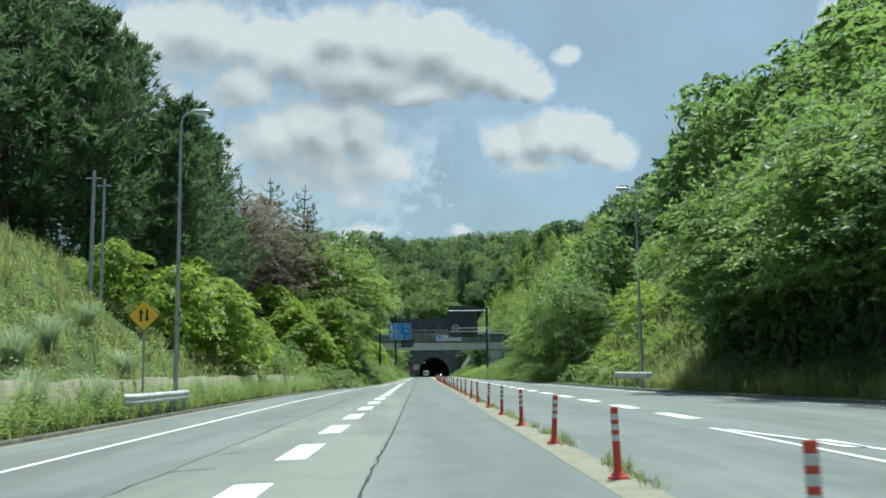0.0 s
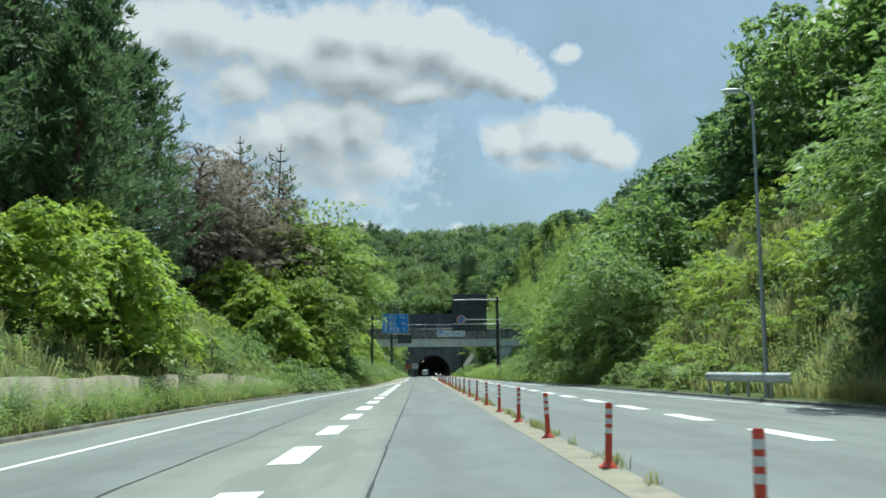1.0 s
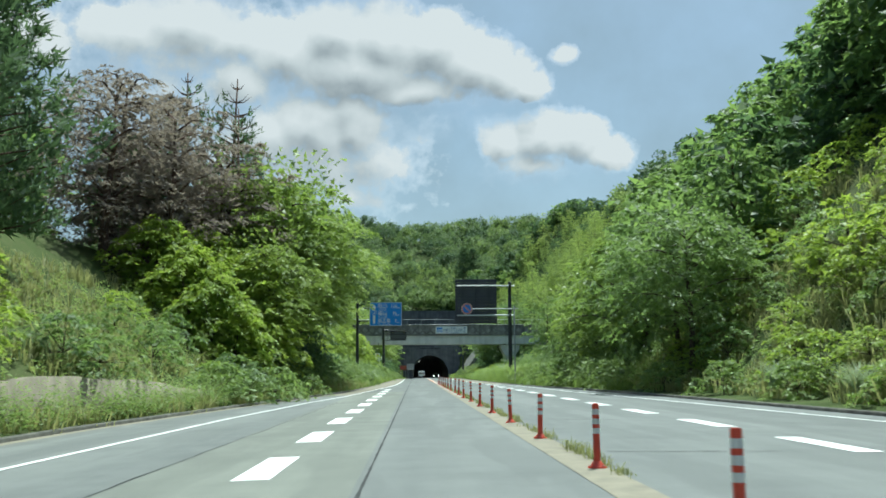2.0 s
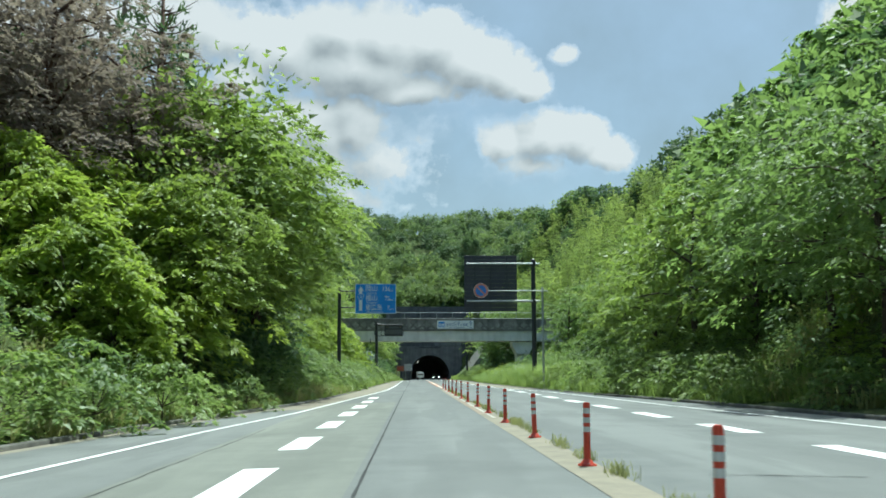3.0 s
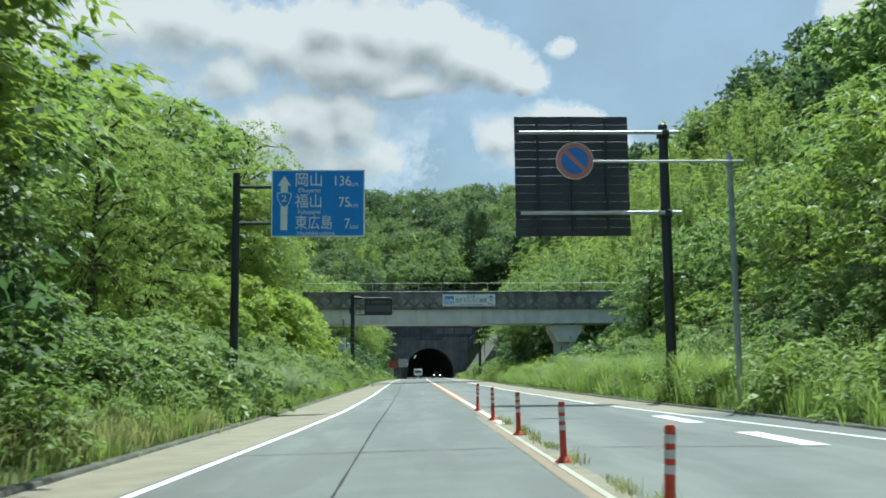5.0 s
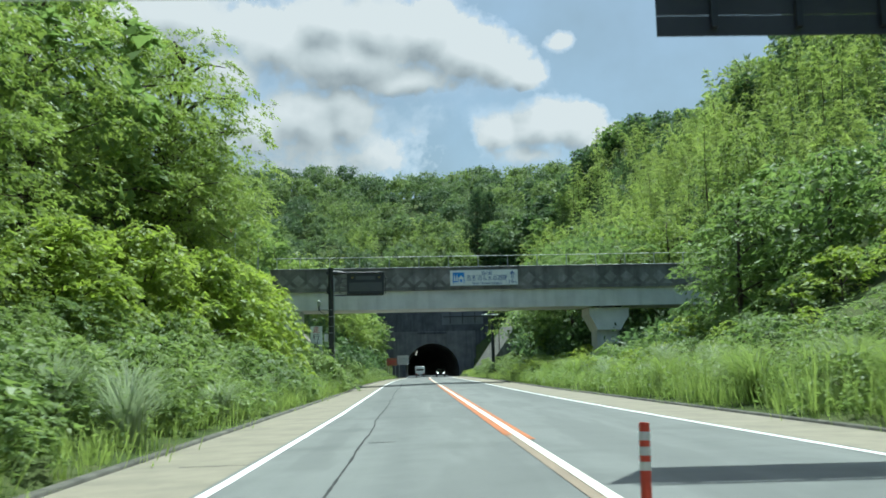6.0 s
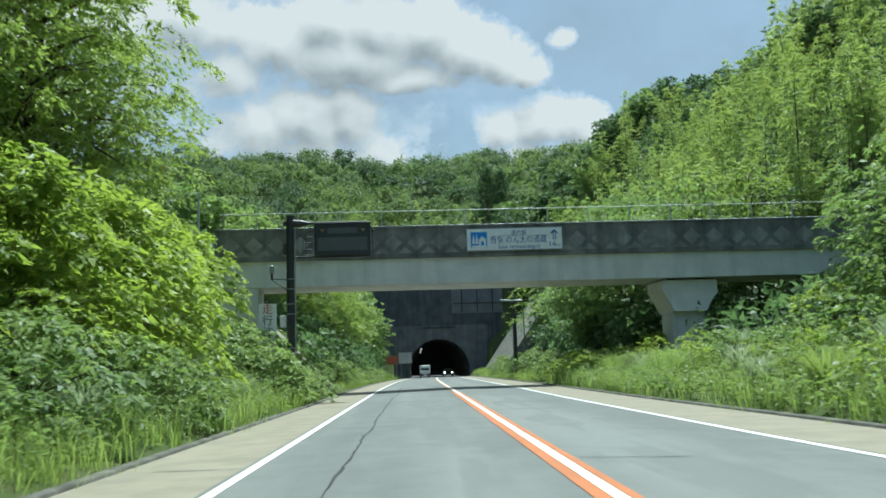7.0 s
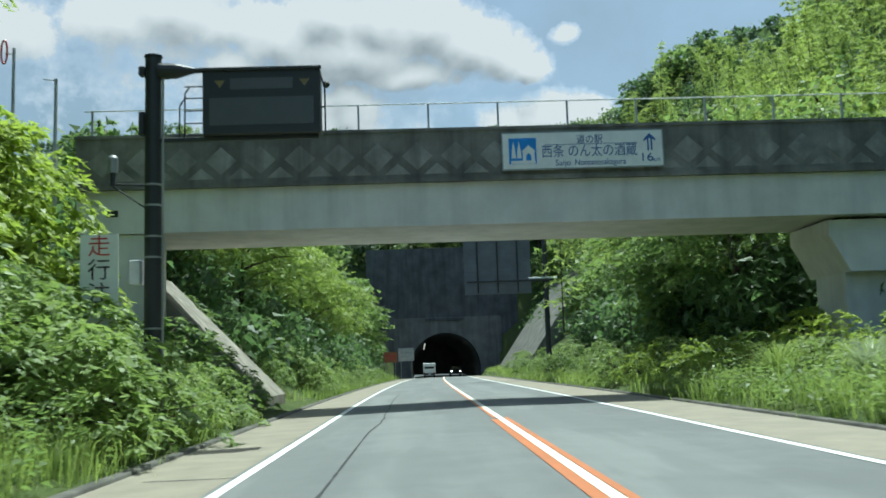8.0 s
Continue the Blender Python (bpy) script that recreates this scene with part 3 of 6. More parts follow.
def limbs(joints, seg=5):
    """Tapered tubes: rows of points with a radius at the root."""
    bm = bmesh.new()
    for pts, r in joints:
        rings, n = [], len(pts)
        s = seg if r > 0.08 else 4
        for i in range(n):
            a = r * (1 - 0.85 * i / (n - 1))
            d = Vector(pts[min(i + 1, n - 1)]) - Vector(pts[max(i - 1, 0)])
            q = d.to_track_quat("Z", "Y")
            rings.append([bm.verts.new(Vector(pts[i]) + q @ Vector((a * math.cos(k * 6.2832 / s), a * math.sin(k * 6.2832 / s), 0))) for k in range(s)])
        for u, v in zip(rings[:-1], rings[1:]):
            for k in range(s):
                bm.faces.new((u[k], u[(k + 1) % s], v[(k + 1) % s], v[k])).smooth = True
        bm.faces.new(rings[-1])
    return bm


def pads(rng, centres, outward, radius, k, per, leaf, aspect=0.5, droop=0.4, fine=True):
    """Boughs: domed, drooping plates, each of k fans of leaves laid like shingles on its top."""
    n = len(centres)
    o = unit(outward * np.array([1, 1, 0.2]) + rng.normal(size=outward.shape) * 0.15)
    w = unit(np.stack([-o[:, 1], o[:, 0], 0.01 + 0 * o[:, 0]], -1))
    ang, rad = rng.uniform(0, 6.283, (n, k)), np.sqrt(rng.uniform(0.02, 1, (n, k)))
    s, t = rad * np.cos(ang) * 0.95 + 0.12, rad * np.sin(ang) * 0.9
    R = radius[:, None]
    c = centres[:, None] + (o[:, None] * s[..., None] + w[:, None] * t[..., None]) * R[..., None]
    c[..., 2] += (-droop * np.clip(s, 0, 2) ** 2 - 0.6 * droop * t ** 2 - 0.25 * droop * np.clip(s, -2, 0) ** 2 + rng.normal(size=s.shape) * 0.09) * R
    d0 = np.arctan2(t, s + 0.35) + rng.normal(size=s.shape) * 0.35
    fan = d0[..., None] + rng.normal(size=(n, k, per)) * 0.75
    u = rng.uniform(0.0, 1.0, (n, k, per)) * 0.36 * R[..., None]
    f = o[:, None, None] * np.cos(fan)[..., None] + w[:, None, None] * np.sin(fan)[..., None]
    p = c[:, :, None] + f * u[..., None]
    edge = rad[..., None] ** 2
    p[..., 2] -= (0.25 + 0.55 * droop * edge) * u * (0.4 + u / (0.36 * R[..., None])) + rng.normal(size=u.shape) * 0.03 * R[..., None]
    a = f + rng.normal(size=p.shape) * 0.28
    a[..., 2] -= 0.25 + 0.5 * droop * edge
    nrm = np.array([0, 0, 1.0]) + rng.normal(size=p.shape) * 0.33
    p, a, nrm = p.reshape(-1, 3), a.reshape(-1, 3), nrm.reshape(-1, 3)
    ln = leaf * rng.uniform(0.6, 1.3, len(p))
    if fine:
        return tri_leaves(p, a, nrm, ln, ln * aspect)
    return leaf_quads(p, a, nrm, ln, ln * aspect)


def broadleaf(rng, h, r, n, k, per, leaf, clear=0.15, fine=True, droop=0.4):
    """Trunk, limbs and tiered boughs of a broadleaf tree of height h and crown radius r."""
    top = np.array([rng.normal() * 0.2, rng.normal() * 0.2, h * 0.86])
    mid = np.array([rng.normal() * 0.15, rng.normal() * 0.15, h * 0.3])
    joints = [([np.array([0, 0, -0.4]), mid, (mid + top) / 2 + rng.normal(size=3) * 0.1, top], 0.026 * h)]
    cs, os_, rs = [], [], []
    sway = rng.uniform(0, 6.28)
    for i in range(n):
        t = (i + rng.uniform(0.1, 0.9)) / n
        a = i * 2.4 + rng.uniform(-0.4, 0.4)
        full = r * (0.62 + 0.38 * math.sin(min(1.0, t / 0.42) * 1.57)) if t < 0.42 else r * math.sqrt(max(0.04, 1 - ((t - 0.42) / 0.62) ** 2))
        full *= 1 + 0.16 * math.sin(a * 2 + sway) + rng.normal() * 0.06
        pr = r * rng.uniform(0.30, 0.50) * (1.0 - 0.3 * t)
        rr = max(0.0, full - pr * 0.75) * (1.0 if rng.uniform() < 0.72 else rng.uniform(0.4, 0.8))
        c = np.array([math.cos(a) * rr, math.sin(a) * rr, h * (clear + (0.97 - clear) * t)])
        cs.append(c), os_.append([math.cos(a), math.sin(a), 0.1]), rs.append(pr)
        if i % 2 == 0 and rr > 0.5:
            root = mid + (top - mid) * max(0.0, min(1.0, (c[2] / h - 0.42) / 0.5))
            joints.append(([root, (root + c) / 2 + np.array([0, 0, 0.03 * h]), c - np.array([0, 0, 0.1])], 0.008 * h))
    cs, os_, rs = np.array(cs), np.array(os_), np.array(rs)
    vs = [pads(rng, cs, os_, rs, k, per, leaf, 0.5, droop, fine)]
    m = n * 20
    q = np.clip(rng.normal(size=(m, 3)), -1.6, 1.6) * np.array([r * 0.38, r * 0.38, h * 0.2]) + np.array([0, 0, h * (clear + 0.42)])
    ln = leaf * 1.35 * rng.uniform(0.7, 1.3, m)
    core = tri_leaves(q, rng.normal(size=(m, 3)), rng.normal(size=(m, 3)) + np.array([0, 0, 1.0]), ln, ln * 0.7)
    return limbs(joints), [vs[0], core] if fine else [vs[0], leaf_quads(q, rng.normal(size=(m, 3)), rng.normal(size=(m, 3)) + np.array([0, 0, 1.0]), ln, ln * 0.7)]


def shrub(rng, h, r, n, k, per, leaf, pad=0.34, droop=0.55):
    """A low bush of overlapping, drooping boughs from the ground up."""
    i = np.arange(n)
    t = (i + 0.5) / n
    a = i * 2.4 + rng.normal(size=n) * 0.3
    rr = r * np.sqrt(np.clip(1 - t ** 1.7, 0.02, 1)) * rng.uniform(0.7, 1.0, n) * (1 + 0.2 * np.sin(a * 3 + rng.uniform(0, 6)))
    o = np.stack([np.cos(a), np.sin(a), 0.15 + 0 * a], -1)
    pr = r * pad * rng.uniform(0.75, 1.25, n)
    c = np.stack([np.cos(a) * (rr - pr * 0.5), np.sin(a) * (rr - pr * 0.5), h * (0.12 + 0.85 * t) * rng.uniform(0.9, 1.08, n)], -1)
    joints = [([np.array([0, 0, -0.3]), np.array([0, 0, h * 0.25]), c[j] * 0.9], 0.02 * h) for j in range(2, n, max(1, n // 7))]
    return [limbs([j], 5) for j in joints] if h > 4 else limbs(joints, 5), [pads(rng, c, o, pr, k, per, leaf, 0.6, droop)]


def pine(rng, h, r, whorls, tufts, needle, bare=0.0, per=7):
    joints = [([np.array([0, 0, -0.4]), np.array([0.1, 0.05, h * 0.5]), np.array([0.05, -0.1, h])], 0.016 * h)]
    ps, ax = [], []
    for i in range(whorls):
        t = (i + 0.3) / whorls
        z = h * (0.06 + 0.94 * t)
        reach = r * (1.05 - t) ** 0.7 * (0.55 + min(1.0, t * 3) * 0.45) * rng.uniform(0.7, 1.15)
        for k in range(5):
            a = k * 1.257 + i * 0.7 + rng.uniform(-0.35, 0.35)
            d = np.array([math.cos(a), math.sin(a), 0.16 + 0.5 * t])
            w = np.array([-math.sin(a), math.cos(a), 0])
            foot = np.array([0, 0, z])
            end = foot + d * reach * rng.uniform(0.75, 1.1)
            joints.append(([foot, foot + d * reach * 0.5 - np.array([0, 0, 0.15]), end], 0.0035 * h))
            s = rng.uniform(0.22 + bare * 0.3, 1.05, tufts)[:, None]
            across = rng.normal(size=(tufts, 1)) * 0.24 * (1.15 - s)
            q = foot + (end - foot) * s + w * across * reach * 1.3 + np.array([0, 0, 1.0]) * (rng.normal(size=(tufts, 1)) * 0.05 - 0.12 * across ** 2) * reach
            ps.append(q)
            ax.append(d + w * np.sign(across) * 0.5)
    ps, ax = np.concatenate(ps), np.concatenate(ax)
    if bare:
        keep = rng.uniform(size=len(ps)) > bare * (ps[:, 2] / h) ** 2 * 1.3
        ps, ax = ps[keep], ax[keep]
    p = np.repeat(ps, per, 0)
    a = np.repeat(ax, per, 0) * 0.6 + rng.normal(size=p.shape) * 0.6 + np.array([0, 0, 0.4])
    ln = needle * rng.uniform(0.7, 1.3, len(p))
    return limbs(joints, 5), [tri_leaves(p + rng.normal(size=p.shape) * needle * 0.25, a, rng.normal(size=p.shape) + np.array([0, 0, 0.6]), ln, ln * 0.28)]


def bamboo(rng, h, culms, nodes, leaf):
    """Arching culms, each a feathery plume of fine drooping sprays, narrower towards the tip."""
    joints, vs = [], []
    for i in range(culms):
        b = np.array([rng.normal() * 1.7, rng.normal() * 1.7, -0.3])
        a = rng.uniform(0, 6.28)
        lean = np.array([math.cos(a), math.sin(a), 0])
        hh = h * rng.uniform(0.72, 1.0)
        pts = np.array([b + np.array([0, 0, hh * s * (1 - 0.07 * s ** 3)]) + lean * (0.15 * hh * s ** 3) for s in np.linspace(0, 1, 8)])
        joints.append((list(pts), 0.045))
        m, per = nodes * 8, 8
        s = np.repeat(0.2 + 0.8 * (np.arange(nodes) + rng.uniform(0, 0.2, nodes)) / nodes, 8)
        q = np.minimum((s * 7).astype(int), 6)
        c = pts[q] + (pts[q + 1] - pts[q]) * np.minimum(s * 7 - q, 1.0)[:, None]
        t = rng.uniform(0, 6.28, m)
        d = np.stack([np.cos(t), np.sin(t), 0.35 + 0 * t], -1)
        reach = hh * 0.19 * np.clip(1.06 - s, 0, 1) ** 0.75 * rng.uniform(0.7, 1.2, m)
        f = np.linspace(0.12, 1.0, per)[None, :, None]
        p = c[:, None] + d[:, None] * reach[:, None, None] * f - np.array([0, 0, 1.0]) * (0.52 * reach[:, None, None] * f ** 2) + rng.normal(size=(m, per, 3)) * 0.05
        ax = d[:, None] * np.array([1, 1, 0]) * 0.8 + np.array([0, 0, 0.35]) - np.array([0, 0, 1.0]) * f * 0.8 + rng.normal(size=(m, per, 3)) * 0.30
        p, ax = p.reshape(-1, 3), ax.reshape(-1, 3)
        ln = leaf * rng.uniform(0.6, 1.3, len(p))
        vs.append(tri_leaves(p, ax, np.array([0, 0, 1.0]) + rng.normal(size=p.shape) * 0.5, ln, ln * 0.34))
    return [limbs([j], 5) for j in joints], vs


KINDS = {}


def kind(key, name, category, leafname, trunk_mat, leaf, made, height_, corners=3):
    """Keeps the two meshes of one plant, for plant() to set out."""
    bms, vs = made
    t = []
    for bm in bms if isinstance(bms, list) else [bms]:
        t.append(bpy.data.meshes.new("trunk"))
        bm.to_mesh(t[-1])
        bm.free()
        t[-1].materials.append(trunk_mat)
    KINDS.setdefault(key, []).append((name, category, leafname, t, leaf_mesh(leafname, vs, leaf, corners), height_))


def plant(key, x, y, h, label, group="", rz=None, z=None, variant=None, wide=1.0):
    made = KINDS[key]
    name, category, leafname, t, c, h0 = made[(variant if variant is not None else int(RNG.integers(100))) % len(made)]
    s = h / h0
    root = new(name)
    root.empty_display_size = 0.3
    zz = float(height(x, y)) if z is None else z
    root.matrix_basis = pose(x, y, zz, RNG.normal() * 2, RNG.normal() * 2, RNG.uniform(0, 360) if rz is None else rz) @ Matrix.Diagonal((s * wide, s * wide, s, 1))
    stem = {"bamboo_clump": "culm", "thicket": "stem", "shrub": "stem"}.get(name, "trunk")
    for nm, me in [(stem, q) for q in t] + [(leafname, c)]:
        ob = new(nm, me)
        ob.parent = root
    return tagged(root, label, category, group)


def rng_of(seed):
    return np.random.default_rng(seed)


for i in range(3):
    kind("broad", "broadleaf_tree", "tree", "crown", BARK, LEAF, broadleaf(rng_of(10 + i), 9.0, 3.8, 30, 13, 25, 0.235, 0.06), 9.0)
    # Same trees as broad, in the leaf colour darkened for shade.
    kind("deep", "broadleaf_tree", "tree", "crown", BARK, LEAF_SHADED, broadleaf(rng_of(10 + i), 9.0, 3.8, 32, 13, 19, 0.23, 0.05, False), 9.0, 4)
    kind("tall", "broadleaf_tree", "tree", "crown", BARK, LEAF_LIGHT, broadleaf(rng_of(15 + i), 14.0, 5.6, 62, 15, 25, 0.225, 0.06), 14.0)
    kind("light", "broadleaf_tree", "tree", "crown", BARK, LEAF_LIGHT, broadleaf(rng_of(20 + i), 8.0, 3.7, 28, 12, 20, 0.25, 0.05), 8.0)
    kind("half", "broadleaf_tree", "tree", "crown", BARK, LEAF, broadleaf(rng_of(25 + i), 8.0, 3.4, 26, 11, 16, 0.33, 0.08), 8.0)
    kind("mid", "broadleaf_tree", "tree", "crown", BARK, LEAF, broadleaf(rng_of(30 + i), 8.0, 3.2, 22, 9, 11, 0.48, 0.12), 8.0)
    kind("dark", "broadleaf_tree", "tree", "crown", BARK, LEAF_DARK, broadleaf(rng_of(40 + i), 8.0, 3.0, 22, 9, 11, 0.46, 0.14), 8.0)
    kind("shrub", "shrub", "shrub", "foliage", BARK, LEAF, shrub(rng_of(50 + i), 2.0, 1.7, 17, 8, 14, 0.16), 2.0)
    kind("shrub_bright", "shrub", "shrub", "foliage", BARK, LEAF_BRIGHT, shrub(rng_of(60 + i), 2.0, 1.7, 17, 8, 14, 0.16), 2.0)
    kind("mound", "shrub", "shrub", "foliage", BARK, WEED, shrub(rng_of(65 + i), 1.6, 1.5, 20, 8, 11, 0.155, 0.34, 0.7), 1.6)
    kind("fine_mound", "shrub", "shrub", "foliage", BARK, WEED, shrub(rng_of(65 + i), 1.6, 1.5, 22, 9, 15, 0.115, 0.33, 0.7), 1.6)
    kind("bamboo", "bamboo_clump", "bamboo", "foliage", BARK, BAMBOO, bamboo(rng_of(70 + i), 10.0, 5, 11, 0.30), 10.0)
    kind("thicket", "thicket", "shrub", "foliage", BARK, LEAF_BRIGHT, shrub(rng_of(100 + i), 4.4, 2.8, 42, 13, 20, 0.21, 0.37, 0.8), 4.4)
    kind("hollow", "broadleaf_tree", "tree", "crown", BARK, LEAF, broadleaf(rng_of(110 + i), 9.0, 4.9, 40, 14, 24, 0.24, 0.34), 9.0)
    kind("hollow_deep", "broadleaf_tree", "tree", "crown", BARK, LEAF_LIGHT, broadleaf(rng_of(120 + i), 10.0, 4.6, 44, 14, 32, 0.24, 0.34), 10.0)
for i in range(2):
    kind("pine", "pine_tree", "tree", "needles", PINE_BARK, NEEDLES, pine(rng_of(80 + i), 14.0, 5.6, 19, 15, 0.46), 14.0)
    kind("dead", "dead_pine_tree", "tree", "withered_needles", PINE_BARK, DEAD, pine(rng_of(90 + i), 12.0, 4.6, 17, 13, 0.34, 0.5), 12.0)
kind("dead", "dead_tree", "tree", "withered_leaves", PINE_BARK, DEAD, broadleaf(rng_of(130), 12.0, 4.6, 46, 12, 16, 0.22, 0.1), 12.0)
kind("bare", "pine_tree", "tree", "needles", PINE_BARK, NEEDLES, pine(rng_of(95), 15.0, 3.6, 16, 12, 0.4, 0.85), 15.0)

PINE = "tall dark green pine on the crest of the slope"
for x, y, h in [(-17.5, 66, 14.5), (-15.8, 61, 12.5), (-20, 56, 16), (-23, 51, 17.5), (-19.5, 73, 14), (-16.6, 74, 14.5), (-25, 61, 18.5), (-28, 53, 19), (-22, 68, 16),
                (-29, 64, 19), (-24, 43, 17), (-23, 80, 14), (-25, 87, 16), (-25, 75, 16), (-27, 93, 14), (-33, 60, 19)]:
    plant("pine", x, y, h, PINE, "pines on the crest")
for x, y, h in [(-13.2, 101, 12.2), (-15.8, 97, 12.6), (-17.5, 104, 13.8), (-12.6, 99.5, 9.8), (-19.5, 98, 12.8), (-18.0, 92, 11), (-15.2, 95.5, 9.4)]:
    plant("dead", x, y, h, "withered brown tree among green trees", "dead trees", wide=1.15, variant=2 if x < -13.5 and y < 103 else None)
for x, y, h in [(-14.2, 106, 17.5), (-12.6, 103.5, 15.5), (-17.5, 110, 18)]:
    plant("bare", x, y, h, "thin pine with a bare top above a dead tree", "dead trees")

GREEN = "leafy green broadleaf tree beside the road"
for x, y, h in [(-12.3, 55.5, 5.0), (-13.6, 51, 4.4), (-14.6, 58.5, 5.2), (-15.4, 47, 3.6), (-12.0, 59.5, 3.8), (-12.6, 90, 5.0), (-10.2, 93.5, 6.4), (-14.8, 91.5, 5.0), (-12.8, 95, 6.2), (-11.0, 88, 4.4), (-9.8, 88.5, 3.6)]:
    plant("thicket", x, y, h, "bright green bushy thicket on the road bank", "thickets", wide=0.95)
for x, y, h in [(-11.8, 105, 10.5), (-11.8, 112, 11.5), (-14.5, 110, 12), (-13, 118, 11)]:
    plant("half", x, y, h, GREEN, "trees on the bank")
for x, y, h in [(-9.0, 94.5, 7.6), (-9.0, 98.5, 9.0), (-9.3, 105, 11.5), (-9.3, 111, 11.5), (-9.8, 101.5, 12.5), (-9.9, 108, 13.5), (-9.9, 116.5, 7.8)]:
    plant("hollow_deep" if y < 113 else "deep" if y > 96 else "light", x, y, h, "dense broadleaf tree beside the road" if y > 96 else "light green broadleaf tree on the bank", "trees on the bank")
for x, y, h in [(-13.7, 170, 16), (-13.0, 167.5, 11.5), (-14.8, 174, 15.5), (-13.6, 176, 11.5), (-15.0, 163, 14.5), (-15.0, 154.5, 13.5), (-14.8, 147, 12), (-12.0, 141, 10), (-12, 133, 9), (-13.2, 124.5, 9)]:
    plant("tall", x, y, h, GREEN, "trees on the bank", wide=0.82)
for x, y, h in [(-16.5, 160, 14), (-18, 150, 13), (-17, 138, 12)]:
    plant("half", x, y, h, GREEN, "trees on the bank")
for x, y, h, w in [(-10.6, 177, 4.6, 1.1), (-10.5, 181, 5.2, 1.1), (-12.4, 178, 5.0, 1.0), (-9.0, 168, 4.7, 1.1), (-8.5, 163.5, 5.0, 1.2), (-8.9, 158.5, 4.9, 1.2), (-10.2, 153, 4.6, 1.2), (-10.4, 146, 4.0, 1.3), (-13.4, 181.5, 4.4, 1.0), (-12.2, 171, 5.0, 1.0), (-12.8, 182, 3.4, 1.0)]:
    plant("thicket", x, y, h, "bright green vine-covered thicket by the road", "thickets", wide=w * 0.8)

for x, y, h in [(16.0, 50.3, 7.4), (15.6, 46, 8.0), (15.9, 41, 8.2), (16.6, 34.5, 8.6), (16.2, 44.5, 9), (17.4, 37, 9.5), (20, 51, 8.5), (20.5, 30, 9.5), (17.5, 29, 8.5), (19, 22, 8), (21, 43, 9.5), (22.5, 36, 10)]:
    plant("hollow", x, y, h, "spreading green tree on the cut slope", "trees on the cut slope")
for x, y, h in [(13.2, 85.5, 8.0), (14.0, 90.5, 8.4)]:
    plant("hollow", x, y, h, "spreading green tree with a shaded foot beside the road", "trees on the cut slope")
for x, y, h in [(14.0, 98.5, 8.0), (13.6, 105, 9.0), (14.2, 111, 8.0), (14.6, 117, 7.0), (16.0, 122, 8.0), (15.5, 128, 7.0), 
                (17.6, 168, 8.2), (18.6, 174, 7), (16.6, 139, 6.5), (15.2, 134, 5.5), (14.0, 122.5, 5.0), (17.0, 147, 5.5)]:
    plant("light" if y < 136 else "broad", x, y, h, "light green broadleaf tree beside the road", "trees on the cut slope")
for x, y, h in [(16.8, 101, 10), (17.4, 109, 10), (18.5, 93, 9), (20.5, 163, 8), (22.5, 171, 8.5), (19.8, 170, 8), (19.5, 147, 7), (18.5, 131, 8), (21, 139, 8), (24, 150, 8)]:
    plant("half", x, y, h, GREEN, "trees on the cut slope")
for x, y, h in [(30, 95, 15.5), (33, 101, 14), (27, 84, 12)]:
    plant("half", x, y, h, "tall broadleaf tree on the ridge", "trees on the cut slope", wide=0.8)
for x, y, h in [(20.5, 122, 11), (22, 130, 10), (24, 118, 11), (19.5, 115, 10)]:
    plant("mid", x, y, h, GREEN, "trees on the cut slope")


def scatter(n, x0, x1, y0, y1, gap, ok=None):
    """Seeded places in a box, no two nearer than gap."""
    got = []
    for _ in range(n * 12):
        p = (RNG.uniform(x0, x1), RNG.uniform(y0, y1))
        if ok is not None and not ok(*p):
            continue
        if all((p[0] - q[0]) ** 2 + (p[1] - q[1]) ** 2 > gap * gap for q in got):
            got.append(p)
        if len(got) == n:
            break
    return got


for x, y in scatter(42, 21, 40, 24, 135, 4.5, lambda x, y: not (55 < y < 98 and x < 29)):
    plant("half" if y < 80 and x < 32 else "mid" if RNG.uniform() < 0.65 else "dark", x, y, RNG.uniform(9, 12.5), "broadleaf tree high on the cut slope", "trees on the cut slope")
for x, y in scatter(12, 33, 58, 132, 176, 5.0):
    plant("mid" if RNG.uniform() < 0.6 else "dark", x, y, RNG.uniform(8, 12), "broadleaf tree high on the cut slope", "trees on the cut slope")
for x, y in scatter(34, 13.5, 19, 58, 92, 2.2):
    plant("shrub" if RNG.uniform() < 0.2 else "shrub_bright", x, y, RNG.uniform(1.2, 2.4), "low shrub on the grassy cut slope", "shrubs on the cut slope")
for x, y in scatter(15, -14.5, -9.6, 64, 92, 2.2, lambda x, y: x < KERB_L(y) - 2.6):
    plant("shrub" if RNG.uniform() < 0.6 else "shrub_bright", x, y, RNG.uniform(1.0, 2.0), "low leafy shrub on the bank", "shrubs on the bank")
for x, y in scatter(26, -9.5, -6.4, 86, 132, 1.8, lambda x, y: x < KERB_L(y) - 2.2):
    plant("shrub", x, y, RNG.uniform(1.2, 2.2), "low leafy shrub under roadside trees", "shrubs on the bank")
for x, y in scatter(24, 10.5, 14, 92, 175, 2.4, lambda x, y: x > KERB_R(y) + 3.0):
    plant("shrub", x, y, RNG.uniform(1.2, 2.2), "low leafy shrub beside the road", "shrubs on the cut slope")
for x, y in scatter(78, 14, 42, 192, 284, 3.2, lambda x, y: x > 20 or y < 246):
    plant("bamboo", x, y, RNG.uniform(7, 11.5), "feathery light green bamboo clump on the hillside", "bamboo grove")
for x, y in scatter(20, 25, 42, 175, 199, 3.0):
    plant("bamboo", x, y, RNG.uniform(5, 7.5), "feathery light green bamboo clump on the hillside", "bamboo grove")
